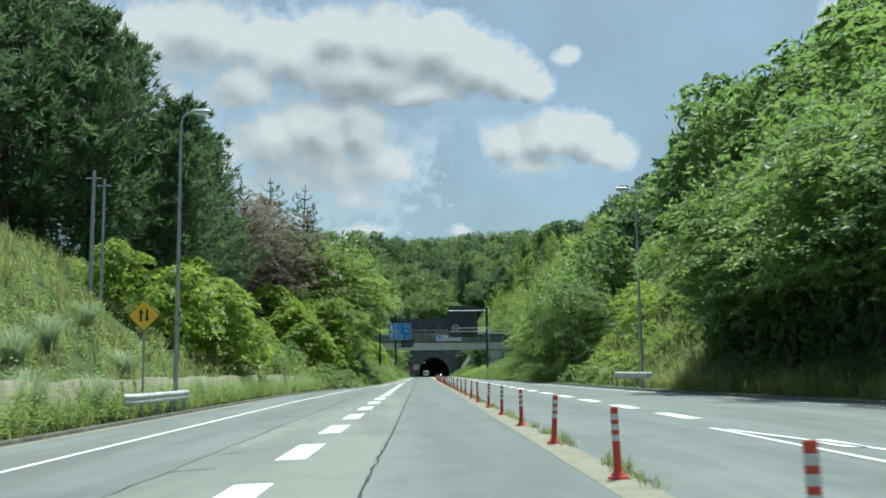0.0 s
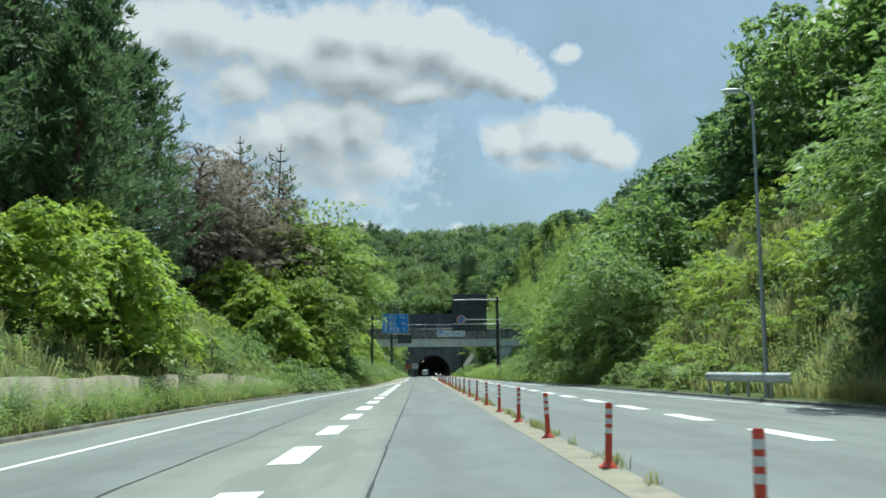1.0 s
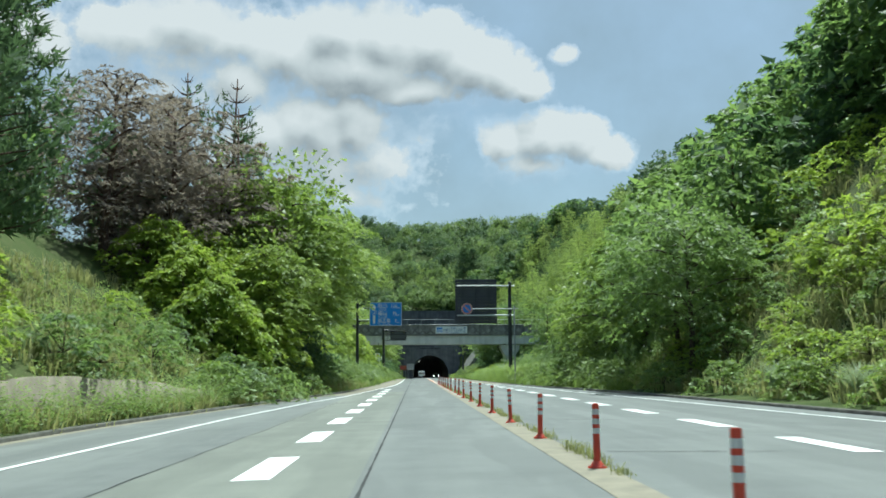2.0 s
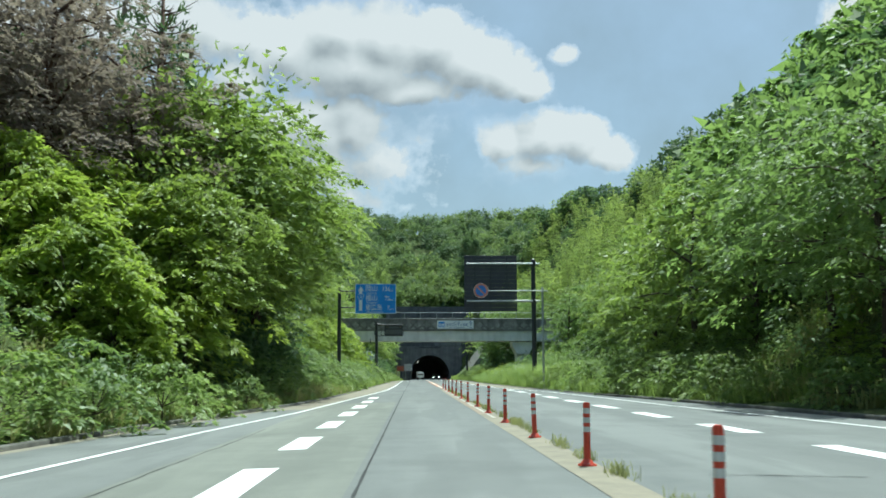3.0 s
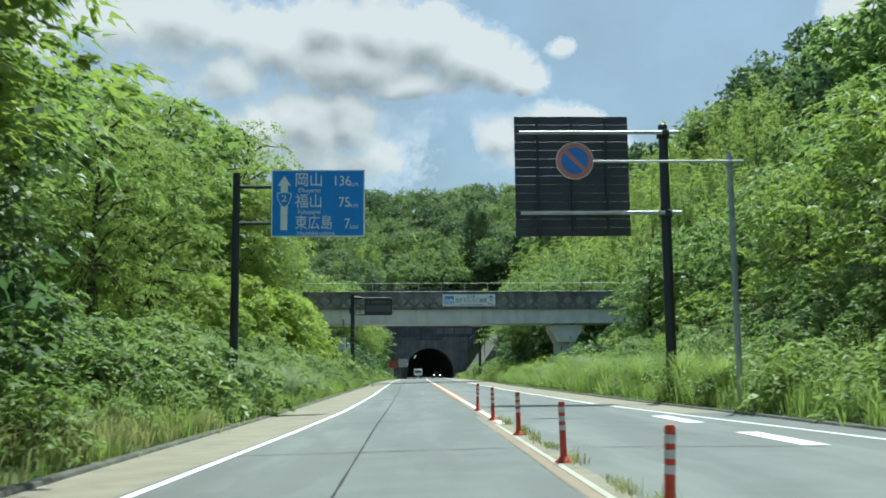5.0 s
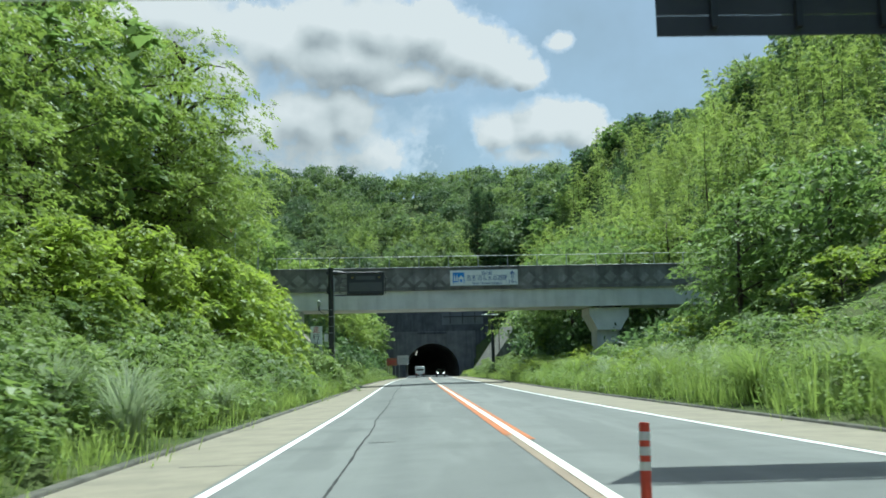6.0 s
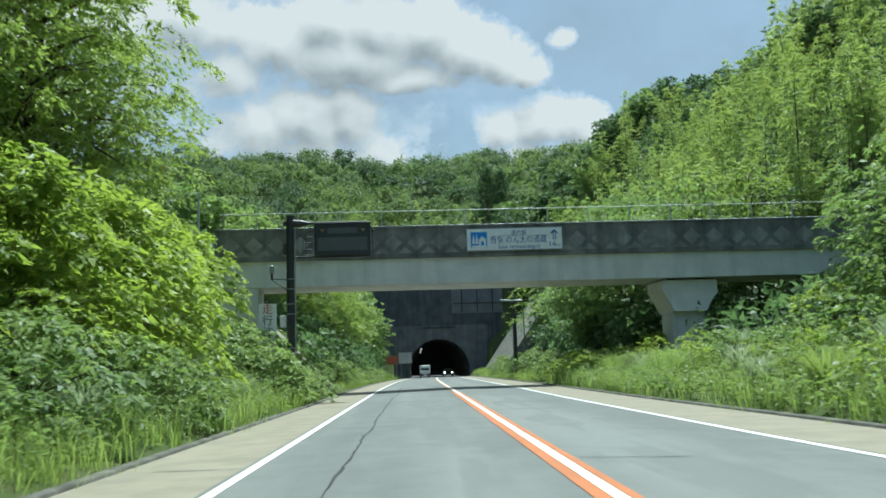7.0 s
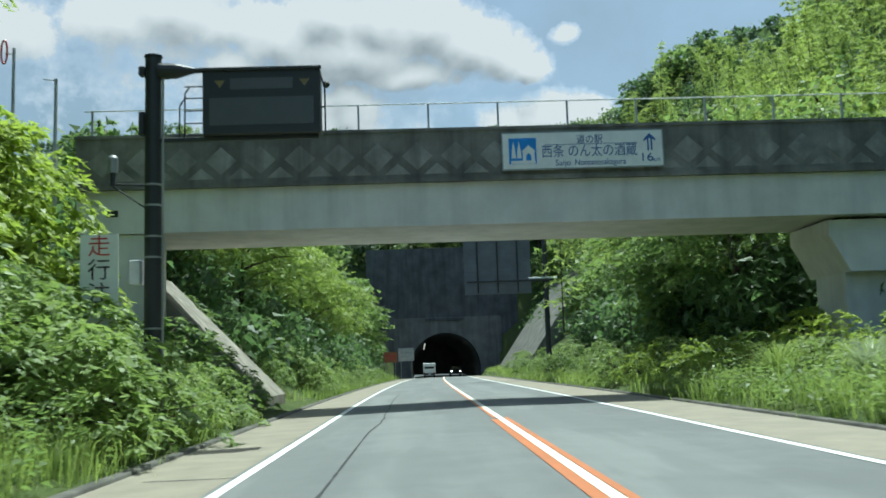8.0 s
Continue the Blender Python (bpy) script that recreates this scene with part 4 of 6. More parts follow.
for x, y in scatter(30, 38, 60, 206, 284, 4.0):
    plant("dark" if RNG.uniform() < 0.6 else "mid", x, y, RNG.uniform(5, 7.5), "low dark broadleaf tree on the crest of the hill", "trees on the hill crest")
for x, y in scatter(18, -26, -9.0, 198, 280, 4.2, lambda x, y: x < KERB_L(y) - 3.2):
    plant("half" if y < 230 and x > -14 else "mid", x, y, RNG.uniform(7, 10) if y > 228 else RNG.uniform(3.2, 4.6), GREEN, "trees beyond the bridge")
for x, y in scatter(18, -18, 14, 298, 322, 3.4):
    plant("bamboo", x, y, RNG.uniform(6, 9), "feathery light green bamboo clump above the tunnel", "bamboo grove")
for x, y in scatter(22, 16, 48, 285, 300, 3.8):
    plant("mid" if RNG.uniform() < 0.5 else "dark", x, y, RNG.uniform(7, 9.5), "broadleaf tree on the hill above the tunnel", "trees beyond the bridge")
for x, y in scatter(9, 12.5, 17, 200, 246, 3.4):
    plant("mid", x, y, RNG.uniform(4, 7), GREEN, "trees beyond the bridge")
for x, y in scatter(15, -28, -18, 100, 190, 5.0):
    plant("mid" if RNG.uniform() < 0.6 else "dark", x, y, RNG.uniform(9, 12), GREEN, "trees on the bank")
for x, y, h in [(13.4, 196.8, 7.6), (17.6, 197.5, 7.6), (22, 198, 7.8), (12.9, 204.5, 8.2), (16.6, 206, 8.4), (21, 206, 8.4)]:
    plant("hollow" if x < 19 else "light", x, y, h * 1.12, "shady green broadleaf tree beyond the bridge", "trees beyond the bridge")
for x, y in scatter(30, 8.4, 14.0, 150, 200, 1.7, lambda x, y: abs(x - 13.7) > 1.6 or abs(y - 186) > 2.4):
    plant("shrub_bright", x, y, RNG.uniform(0.8, 1.5), "low bright green shrub on the grassy verge", "shrubs on the cut slope")
for x, y, h in [(-4, 293.5, 5), (0, 294.5, 5.5), (4, 293.5, 5), (8, 294, 6), (11.5, 293, 5), (-8, 293, 6), (-7.5, 276, 9), (-6.5, 268, 7), (-9, 283, 10), (19.5, 284, 7), (20.5, 268, 6), (-8, 258, 8), (-10, 246, 9), (-7.4, 237, 7), (-7.2, 225, 7), (-8.4, 214, 8), (-8.6, 204, 7.5), (-10, 197, 6.5)]:
    plant("hollow_deep" if y < 240 else "mid", x, y, h, GREEN, "trees beyond the bridge")
for x, y, h in [(13.2, 303, 13.5), (16.2, 305, 12)]:
    plant("pine", x, y, h, "dark narrow conifer on the far hillside", "conifers", wide=0.75)


for x, y in scatter(46, -9.8, -5.3, 118, 181, 1.25, lambda x, y: x < KERB_L(y) - 1.5 and (y < 163 or x < -7.4)):
    plant("fine_mound" if y > 134 else "mound", x, y, RNG.uniform(1.3, 2.2), "bushy mound of leafy weeds on the verge", "weed mounds")
for x, y in scatter(30, 9.0, 14, 104, 186, 1.7, lambda x, y: x > KERB_R(y) + 1.3 and (abs(x - 13.7) > 1.6 or abs(y - 186) > 2.4)):
    plant("fine_mound" if y > 152 else "mound", x, y, RNG.uniform(0.9, 1.4), "bushy mound of leafy weeds on the verge", "weed mounds")


for x, y, h in [(-7.6, 80, 1.6), (-7.0, 83.5, 1.7), (-6.9, 87, 1.4), (-8.6, 78, 1.8), (-9.0, 83, 2.0), (-6.2, 91.5, 1.2), (-10.8, 70, 1.4),
                (12.6, 64, 1.3), (12.2, 70, 1.4), (12.0, 77, 1.5), (11.4, 84, 1.5), (12.8, 58, 1.2), (11.0, 90, 1.3), (10.9, 93.5, 1.8), (10.8, 97, 1.9), (10.6, 101, 2.0), (10.3, 105, 2.1), (10.6, 109, 1.7), (9.6, 112.5, 1.8), (10.2, 117, 1.9), (9.8, 121, 1.8), (11.4, 104, 1.9), (11.6, 113, 2.0), (9.4, 125.5, 1.5), (9.7, 133, 1.5), (9.0, 137, 1.3)]:
    plant("mound", x, y, h, "bushy mound of leafy weeds on the verge", "weed mounds")


for x, y in scatter(34, 7.5, 12.5, 188, 262, 1.6, lambda x, y: KERB_R(y) + 1.2 < x < KERB_R(y) + 4.6):
    plant("mound", x, y, RNG.uniform(0.8, 1.5), "bushy mound of leafy weeds beyond the bridge", "weed mounds")
for x, y in scatter(24, -8.5, -4.0, 197, 262, 1.6, lambda x, y: KERB_L(y) - 3.4 < x < KERB_L(y) - 1.1):
    plant("mound", x, y, RNG.uniform(0.8, 1.6), "bushy mound of leafy weeds beyond the bridge", "weed mounds")
for x, y in scatter(34, -7.5, -4.6, 84, 166, 1.7, lambda x, y: KERB_L(y) - 2.4 < x < KERB_L(y) - 0.95):
    plant("mound", x, y, RNG.uniform(0.6, 1.25), "small leafy weed bush at the road edge", "weed mounds")


for x, y in scatter(22, 17, 27, 56, 95, 2.7):
    plant("shrub_bright" if RNG.uniform() < 0.85 else "shrub", x, y, RNG.uniform(2.0, 3.2), "tall leafy shrub on the cut slope", "shrubs on the cut slope")
for x, y in scatter(18, 17, 28, 148, 184, 2.6):
    plant("shrub_bright" if RNG.uniform() < 0.5 else "shrub", x, y, RNG.uniform(1.8, 3.0), "tall leafy shrub on the cut slope", "shrubs on the cut slope")


for x, y, h in [(-6.0, 184.6, 1.9), (-6.9, 183.4, 2.2), (-5.4, 186.8, 1.3), (-7.2, 186.5, 2.0), (-6.0, 197, 1.3), (-7.4, 199, 2.0), (-9.2, 192.8, 2.4), (-5.6, 203, 1.3), (-6.4, 208, 1.6), (-5.5, 214, 1.2)]:
    plant("shrub", x, y, h, "leafy shrub on the slope beyond the bridge", "shrubs on the bank")


def undergrowth(label, n, x0, x1, y0, y1, tall, seed, ok=None):
    """Low leafy cover on the floor of the woods."""
    rng = rng_of(seed)
    x, y = rng.uniform(x0, x1, n), rng.uniform(y0, y1, n)
    if ok is not None:
        keep = ok(x, y)
        x, y = x[keep], y[keep]
    n, per = len(x), 12
    p = np.repeat(np.stack([x, y, height(x, y) + rng.uniform(0.2, tall, n)], -1), per, 0) + rng.normal(size=(n * per, 3)) * 0.45
    ln = rng.uniform(0.3, 0.6, len(p)) * min(1.0, tall / 1.6)
    a = rng.normal(size=p.shape) - np.array([0, 0, 0.3])
    v = tri_leaves(p, a, np.array([0, 0, 1.0]) + rng.normal(size=p.shape) * 0.4, ln, ln * 0.6)
    return tagged(new("undergrowth", leaf_mesh("undergrowth", [v], LEAF_DARK, 3)), label, "undergrowth", kind="stuff")


undergrowth("low dark leafy undergrowth below the bamboo", 6200, 14, 54, 176, 285, 1.6, 210)
# Below the trees, dark leaves are added to carry the shade of the hollows.
undergrowth("leafy undergrowth toned dark as shade below trees beyond the bridge", 1500, 10, 17, 192, 232, 2.6, 211, lambda x, y: x > KERB_R(y) + 5.4)
undergrowth("leafy undergrowth toned dark as shade below trees beyond the bridge", 2400, -15, -5, 191, 284, 2.6, 212, lambda x, y: (x < KERB_L(y) - 2.6) & ((y > 194) | (x < -10)))
undergrowth("leafy undergrowth toned dark as shade below cut-slope trees", 1500, 15.5, 22, 24, 54, 2.6, 214, lambda x, y: x > KERB_R(y) + 3.8)
undergrowth("leafy undergrowth toned dark as shade below the roadside trees", 900, -15, -6.5, 96, 118, 1.9, 213, lambda x, y: x < KERB_L(y) - 3.0)


def far_woods():
    """Woods on the hills beyond, one crown beside the other."""
    rng = rng_of(200)
    woods = {0: [], 1: [], 2: []}
    spots = [(x, y) for x, y in scatter(250, -80, 90, 291, 396, 5.6)] + scatter(110, 44, 95, 120, 290, 5.0) + scatter(60, -70, -27, 190, 290, 5.0) + scatter(90, -90, -31, 20, 190, 6.5) + scatter(60, 46, 110, 0, 120, 7.0)
    bushes = scatter(330, -80, 60, 290, 402, 4.4)
    for i, (x, y) in enumerate(spots + bushes):
        r = rng.uniform(2.8, 4.5) if i < len(spots) else rng.uniform(2.3, 3.2)
        h = r * (rng.uniform(1.45, 2.0) if i < len(spots) else 1.1)
        z = float(height(x, y))
        far = y > 285 and abs(x) < 60
        n, per = (16, 14) if i >= len(spots) else (42, 20) if far else (36, 10) if y > 190 or 40 < x < 70 else (24, 10)
        d = unit(rng.normal(size=(n, 3)))
        d[:, 2] = np.abs(d[:, 2]) - 0.25
        c = np.array([x, y, z + h - r * 0.8]) + d * np.array([r, r, r * 0.85]) * rng.uniform(0.86, 1.05, (n, 1))
        o = np.repeat(d, per, 0)
        q = np.repeat(c, per, 0) + rng.normal(size=(n * per, 3)) * r * 0.12
        ln = rng.uniform(0.5, 1.0, n * per) * (0.74 if far else 1.1)
        tone = 0 if rng.uniform() < 0.45 else 1 if rng.uniform() < (0.75 if y < 325 else 0.45) else 2
        woods[tone].append(tri_leaves(q, o * 0.6 + rng.normal(size=q.shape) * 0.5 - np.array([0, 0, 0.2]), o * 1.0 + np.array([0, 0, 0.45]) + rng.normal(size=q.shape) * 0.3, ln, ln * 0.75))
    for tone, mat, look_ in ((0, FAR_LEAF, "dense green"), (1, FAR_LIGHT, "lighter yellow-green"), (2, FAR_DARK, "dark green")):
        tagged(new("woods", leaf_mesh("woods", woods[tone], mat, 3)), look_ + " broadleaf crowns of the woods on the far hills", "woods", kind="stuff")


far_woods()


def blade_mesh(name, p, h, out, width, material, rng):
    """Bent grass blades: two quads each."""
    n = len(p)
    b = np.arctan2(out[:, 1], out[:, 0]) + rng.normal(size=n) * 0.7
    a = b + 1.57 + rng.normal(size=n) * 0.5
    lean = np.clip(np.linalg.norm(out, axis=1) * 1.6 + rng.normal(size=n) * 0.18 + 0.12, 0.03, 1.0)
    side = np.stack([np.cos(a), np.sin(a), np.zeros(n)], -1) * (width / 2)[:, None]
    d = np.stack([np.cos(b), np.sin(b), np.zeros(n)], -1) * (lean * h)[:, None]
    up = np.array([0, 0, 1.0]) * h[:, None]
    m, t = p + up * 0.6 + d * 0.3, p + up * (1 - 0.45 * lean[:, None]) + d
    v = np.stack([p - side, p + side, m + side * 0.8, m - side * 0.8, t + side * 0.15, t - side * 0.15], 1).reshape(-1, 3)
    i = np.arange(n)[:, None] * 6
    f = np.concatenate([i + np.array([[0, 1, 2, 3]]), i + np.array([[3, 2, 4, 5]])])
    return mesh_of(name, v, f, material)


def grass(name, label, n, sample, h0, h1, material, seed, width=0.03, tuft=26):
    """Grass in tussocks of uneven size, with gaps between."""
    rng = rng_of(seed)
    x, y = sample(rng, n // tuft)
    m = len(x)
    size = rng.uniform(0.6, 1.5, m)
    out = rng.normal(size=(m, tuft, 2)) * 0.17 * size[:, None, None]
    px, py = (x[:, None] + out[..., 0]).ravel(), (y[:, None] + out[..., 1]).ravel()
    hh = (h0 + (h1 - h0) * rng.beta(1.4, 2.2, m))[:, None] * rng.uniform(0.5, 1.15, (m, tuft)) * np.sqrt(size)[:, None]
    p = np.stack([px, py, height(px, py) - 0.03], -1)
    me = blade_mesh(name, p, hh.ravel(), out.reshape(-1, 2), width * rng.uniform(0.6, 1.4, m * tuft), material, rng)
    return tagged(new(name, me), label, "grass", kind="stuff")


def bank_left(y0, y1, d0, d1):
    def sample(rng, n):
        y = rng.uniform(y0, y1, n)
        return KERB_L(y) - rng.uniform(d0, d1, n), y
    return sample


def bank_right(y0, y1, d0, d1):
    def sample(rng, n):
        y = rng.uniform(y0, y1, n)
        return KERB_R(y) + rng.uniform(d0, d1, n), y
    return sample


grass("bank_grass", "tall pale grass on the cut bank", 21000, bank_left(4, 93, 1.9, 10.5), 0.5, 1.1, GRASS, 301, 0.045)
grass("verge_grass", "ragged grass and weeds along the kerb", 12000, bank_left(4, 120, 0.3, 1.9), 0.35, 0.95, GRASS, 302)
grass("verge_grass", "long fresh grass along the road verge", 15000, bank_left(116, 182, 0.22, 3.0), 0.4, 1.15, GRASS_FRESH, 303, 0.015)
grass("bank_grass", "tall pale grass on the cut bank", 11500, bank_right(51, 95, 1.4, 8.5), 0.5, 1.2, GRASS, 304, 0.045)
grass("bank_grass", "tall pale grass in front of shaded trees", 4500, bank_right(14, 52, 1.0, 2.8), 0.5, 1.3, GRASS, 321, 0.03)
grass("bank_grass", "tall pale grass on the cut bank", 5000, bank_right(50, 96, 4.5, 15), 0.9, 1.9, GRASS, 310, 0.05)
grass("verge_grass", "long fresh grass along the road verge", 13000, bank_right(118, 152, 0.3, 4.5), 0.6, 1.9, GRASS_FRESH, 305, 0.015)
grass("verge_grass", "long fresh grass along the road verge", 8000, bank_right(88, 120, 0.3, 4.0), 0.5, 1.3, GRASS_FRESH, 319, 0.018)
grass("verge_grass", "long fresh grass along the road verge", 9000, bank_right(150, 188, 0.3, 5.0), 0.5, 1.15, GRASS_FRESH, 309, 0.016)
grass("verge_grass", "long fresh grass along the road verge", 9000, bank_right(186, 284, 0.3, 4.0), 0.35, 0.8, GRASS_FRESH, 306, 0.026)
grass("verge_grass", "long fresh grass along the road verge", 8000, bank_left(194, 284, 0.3, 4.0), 0.35, 0.8, GRASS_FRESH, 307, 0.026)

grass("verge_grass", "ragged grass and weeds along the kerb", 3600, bank_left(82, 122, 0.25, 1.5), 0.25, 0.7, GRASS_FRESH, 308, 0.014)


def pampas(x, y, h, seed, material=PAMPAS):
    """A fountain of long arching blades."""
    rng = rng_of(seed)
    n = 320
    a = rng.uniform(0, 6.283, n)
    r = rng.uniform(0, 0.16, n)
    p = np.stack([r * np.cos(a), r * np.sin(a), 0 * a], -1)
    d = np.stack([np.cos(a), np.sin(a), 0 * a], -1)
    ln = rng.uniform(0.6, 1.1, n) * h
    reach = rng.uniform(0.25, 0.95, n) * h * 1.05
    side = np.stack([-np.sin(a), np.cos(a), 0 * a], -1) * 0.011
    rows = []
    for t in (0.0, 0.3, 0.55, 0.8, 1.0):
        c = p + d * (reach * t ** 1.5)[:, None] + np.array([0, 0, 1.0]) * (ln * (2.05 * t - 1.25 * t * t))[:, None]
        rows += [c - side * (1.1 - t), c + side * (1.1 - t)]
    v = np.stack(rows, 1).reshape(-1, 3)
    i = np.arange(n)[:, None] * 10
    f = np.concatenate([i + np.array([[k, k + 1, k + 3, k + 2]]) for k in (0, 2, 4, 6)])
    ob = new("pampas_clump", mesh_of("pampas_clump", v, f, material))
    ob.matrix_basis = pose(x, y, float(height(x, y)) - 0.05)
    return tagged(ob, "arching clump of tall silvery grass on the bank", "grass clump", "grass clumps")


for i, (x, y, h) in enumerate([(-10.6, 24.5, 1.7), (-10.3, 28.6, 1.6), (-11.8, 26.5, 1.5), (-12.6, 31, 1.5), (-11.4, 35, 1.3), (-10.4, 42, 1.4), (-12.9, 22, 1.6), (-13.8, 38, 1.4), (-5.9, 127.4, 1.6), (-5.0, 134.2, 1.75), (-4.95, 141.5, 1.25), (-6.4, 134.5, 1.8),
                               (-5.9, 137, 1.4), (-7.2, 141, 1.6), (-5.6, 143.5, 1.3), (-6.4, 148, 1.5), (-5.7, 154, 1.3), (-6.2, 161, 1.5), (-5.5, 167, 1.2), (-7.6, 129.5, 2.0), (9.0, 146, 1.2), (9.2, 154, 1.2), (9.4, 171, 1.3), (9.8, 178, 1.3), (8.9, 162, 1.2), (12.4, 66, 1.4), (13.0, 74, 1.4), (10.2, 150, 1.5), (10.6, 158, 1.6), (9.8, 166, 1.4), (11.8, 172, 1.6), (10.4, 141, 1.5)]):
    pampas(x, y, h, 400 + i)
for i, (x, y, h) in enumerate([(9.3, 121.5, 1.7), (9.0, 125.5, 1.6), (8.7, 129, 1.8), (9.6, 131.5, 1.9), (8.5, 134, 1.6), (9.3, 137.5, 1.8), (8.4, 141, 1.6), (9.2, 144.5, 1.7), (8.3, 149, 1.5), (8.6, 157.5, 1.4), (8.5, 168.5, 1.5), (9.3, 174.5, 1.6), (8.9, 181, 1.5)]):
    pampas(x, y, h, 460 + i, GRASS_FRESH)


def weeds(label, n, sample, h0, h1, seed, leaf=0.15, material=WEED):
    """Leafy stalks."""
    rng = rng_of(seed)
    x, y = sample(rng, n)
    h = rng.uniform(h0, h1, n)
    per = 11
    k = np.tile(np.linspace(0.2, 1.0, per), n)
    a = np.tile(np.arange(per) * 2.4, n) + np.repeat(rng.uniform(0, 6.28, n), per)
    tilt = np.repeat(rng.normal(size=(n, 2)) * 0.15, per, 0)
    hr = np.repeat(h, per)
    p = np.stack([np.repeat(x, per) + tilt[:, 0] * hr * k, np.repeat(y, per) + tilt[:, 1] * hr * k, np.repeat(height(x, y), per) + hr * k], -1)
    d = np.stack([np.cos(a), np.sin(a), rng.uniform(-0.3, 0.7, len(a))], -1)
    ln = leaf * rng.uniform(0.7, 1.4, len(a)) * (1.25 - 0.5 * k)
    v = leaf_quads(p, d, np.array([0, 0, 1.0]) + rng.normal(size=p.shape) * 0.3, ln, ln * 0.42)
    return tagged(new("weeds", leaf_mesh("weeds", [v], material)), label, "weeds", kind="stuff")


for x, y, h in [(-6.0, 173.4, 2.55), (-6.9, 174.2, 2.5), (-5.5, 172.6, 2.2), (-7.6, 172.4, 2.3), (-6.5, 171.4, 1.9), (-8.2, 174.6, 2.4), (-5.1, 174.3, 1.8), (-4.9, 176.8, 1.3), (-7.4, 176.4, 2.2), (-6.0, 178.2, 1.8), (-5.3, 180.5, 1.5), (-8.6, 170.2, 2.2)]:
    plant("fine_mound", x, y, h, "bushy mound of leafy weeds round the sign poles", "weed mounds")

weeds("ragged green weeds along the foot of the wall", 2900, bank_left(4, 86, 0.30, 1.25), 0.5, 1.3, 318, 0.11)
weeds("leafy weeds growing through the bank grass", 1100, bank_left(14, 90, 1.0, 9), 0.5, 1.2, 311, 0.16)
weeds("leafy green weeds crowding the verge", 1000, bank_left(112, 184, 0.45, 5.0), 0.6, 1.5, 312, 0.105)
weeds("broad-leaved weeds spilling over the kerb", 500, bank_left(140, 182, 0.3, 3.5), 0.5, 1.2, 315, 0.15, LEAF)
weeds("broad-leaved weeds spilling over the kerb", 450, bank_right(120, 186, 0.3, 4.5), 0.4, 1.0, 316, 0.15, LEAF)
weeds("leafy weeds growing through the bank grass", 1000, bank_right(51, 110, 2.0, 9), 0.6, 1.3, 313, 0.18)
weeds("tall leafy weeds in front of shaded trees", 170, bank_right(20, 51, 1.2, 2.8), 0.7, 1.7, 320, 0.14)
weeds("leafy green weeds crowding the verge", 1500, bank_right(90, 152, 0.6, 5.5), 0.7, 1.7, 314, 0.15)
weeds("leafy green weeds crowding the verge", 700, bank_right(152, 186, 0.5, 6.5), 0.4, 0.95, 317, 0.18)


# ---------------- kerbs, shoulders, seams ----------------
def kerb(name, edge, sign, y0, y1):
    """A swept kerb with a bevelled top, its face at the road's edge."""
    prof = [(0.0, -0.2), (0.01, 0.07), (0.035, 0.10), (0.16, 0.105), (0.2, 0.08), (0.2, -0.2)]
    ys = np.arange(y0, y1 + 0.1, 1.0)
    x = edge(ys)
    cols = np.stack([np.stack([x + sign * px, ys, road_z(x, ys) + (pz if pz < 0 else pz * (1 - 0.45 * smooth(95, 115, ys)))], -1) for px, pz in prof], 1)
    n = len(prof)
    idx = np.arange(len(ys) * n).reshape(-1, n)
    f = np.stack([idx[:-1, :-1], idx[:-1, 1:], idx[1:, 1:], idx[1:, :-1]], -1).reshape(-1, 4)
    return tagged(new(name, mesh_of(name, cols.reshape(-1, 3), f, KERB)), "low weathered concrete kerb along the road", "kerb", kind="structure")


kerb("kerb_left", KERB_L, -1, -40, PORTAL_Y)
kerb("kerb_right", KERB_R, 1, -40, PORTAL_Y)


def between(a, b, f):
    return lambda y: a(y) * (1 - f) + b(y) * f


road_part("shoulder", around(KERB_L, 0.0), around(LINE_L, -0.14), 92, PORTAL_Y, SHOULDER, 0.004, "dusty beige road shoulder")
road_part("shoulder", around(LINE_R, 0.14), around(KERB_R, 0.0), 122, PORTAL_Y, SHOULDER, 0.004, "dusty beige road shoulder")
road_part("shoulder", around(KERB_L, 0.0), around(KERB_L, 0.35), -30, 92, SHOULDER, 0.004, "dusty beige road shoulder")
road_part("merge_lane", const(-3.9), const(-1.15), -30, 97, PALE_ASPHALT, 0.004, "pale resurfaced strip of asphalt")
road_part("median_strip", const(1.31), const(1.77), -30, 122, MEDIAN, 0.004, "dusty concrete strip under the marker posts")
road_part("nose_line", const(5.0), const(5.12), -30, 17.3, WHITE_LINE, 0.010, "thin white line")
road_part("nose_line", table([(-30, 12.0), (17.3, 5.15)]), table([(-30, 12.14), (17.3, 5.28)]), -2, 17.3, WHITE_LINE, 0.010, "thin white line")
road_part("nose_line", const(5.5), const(5.9), 13.2, 15.4, WHITE_LINE, 0.010, "worn white bar")


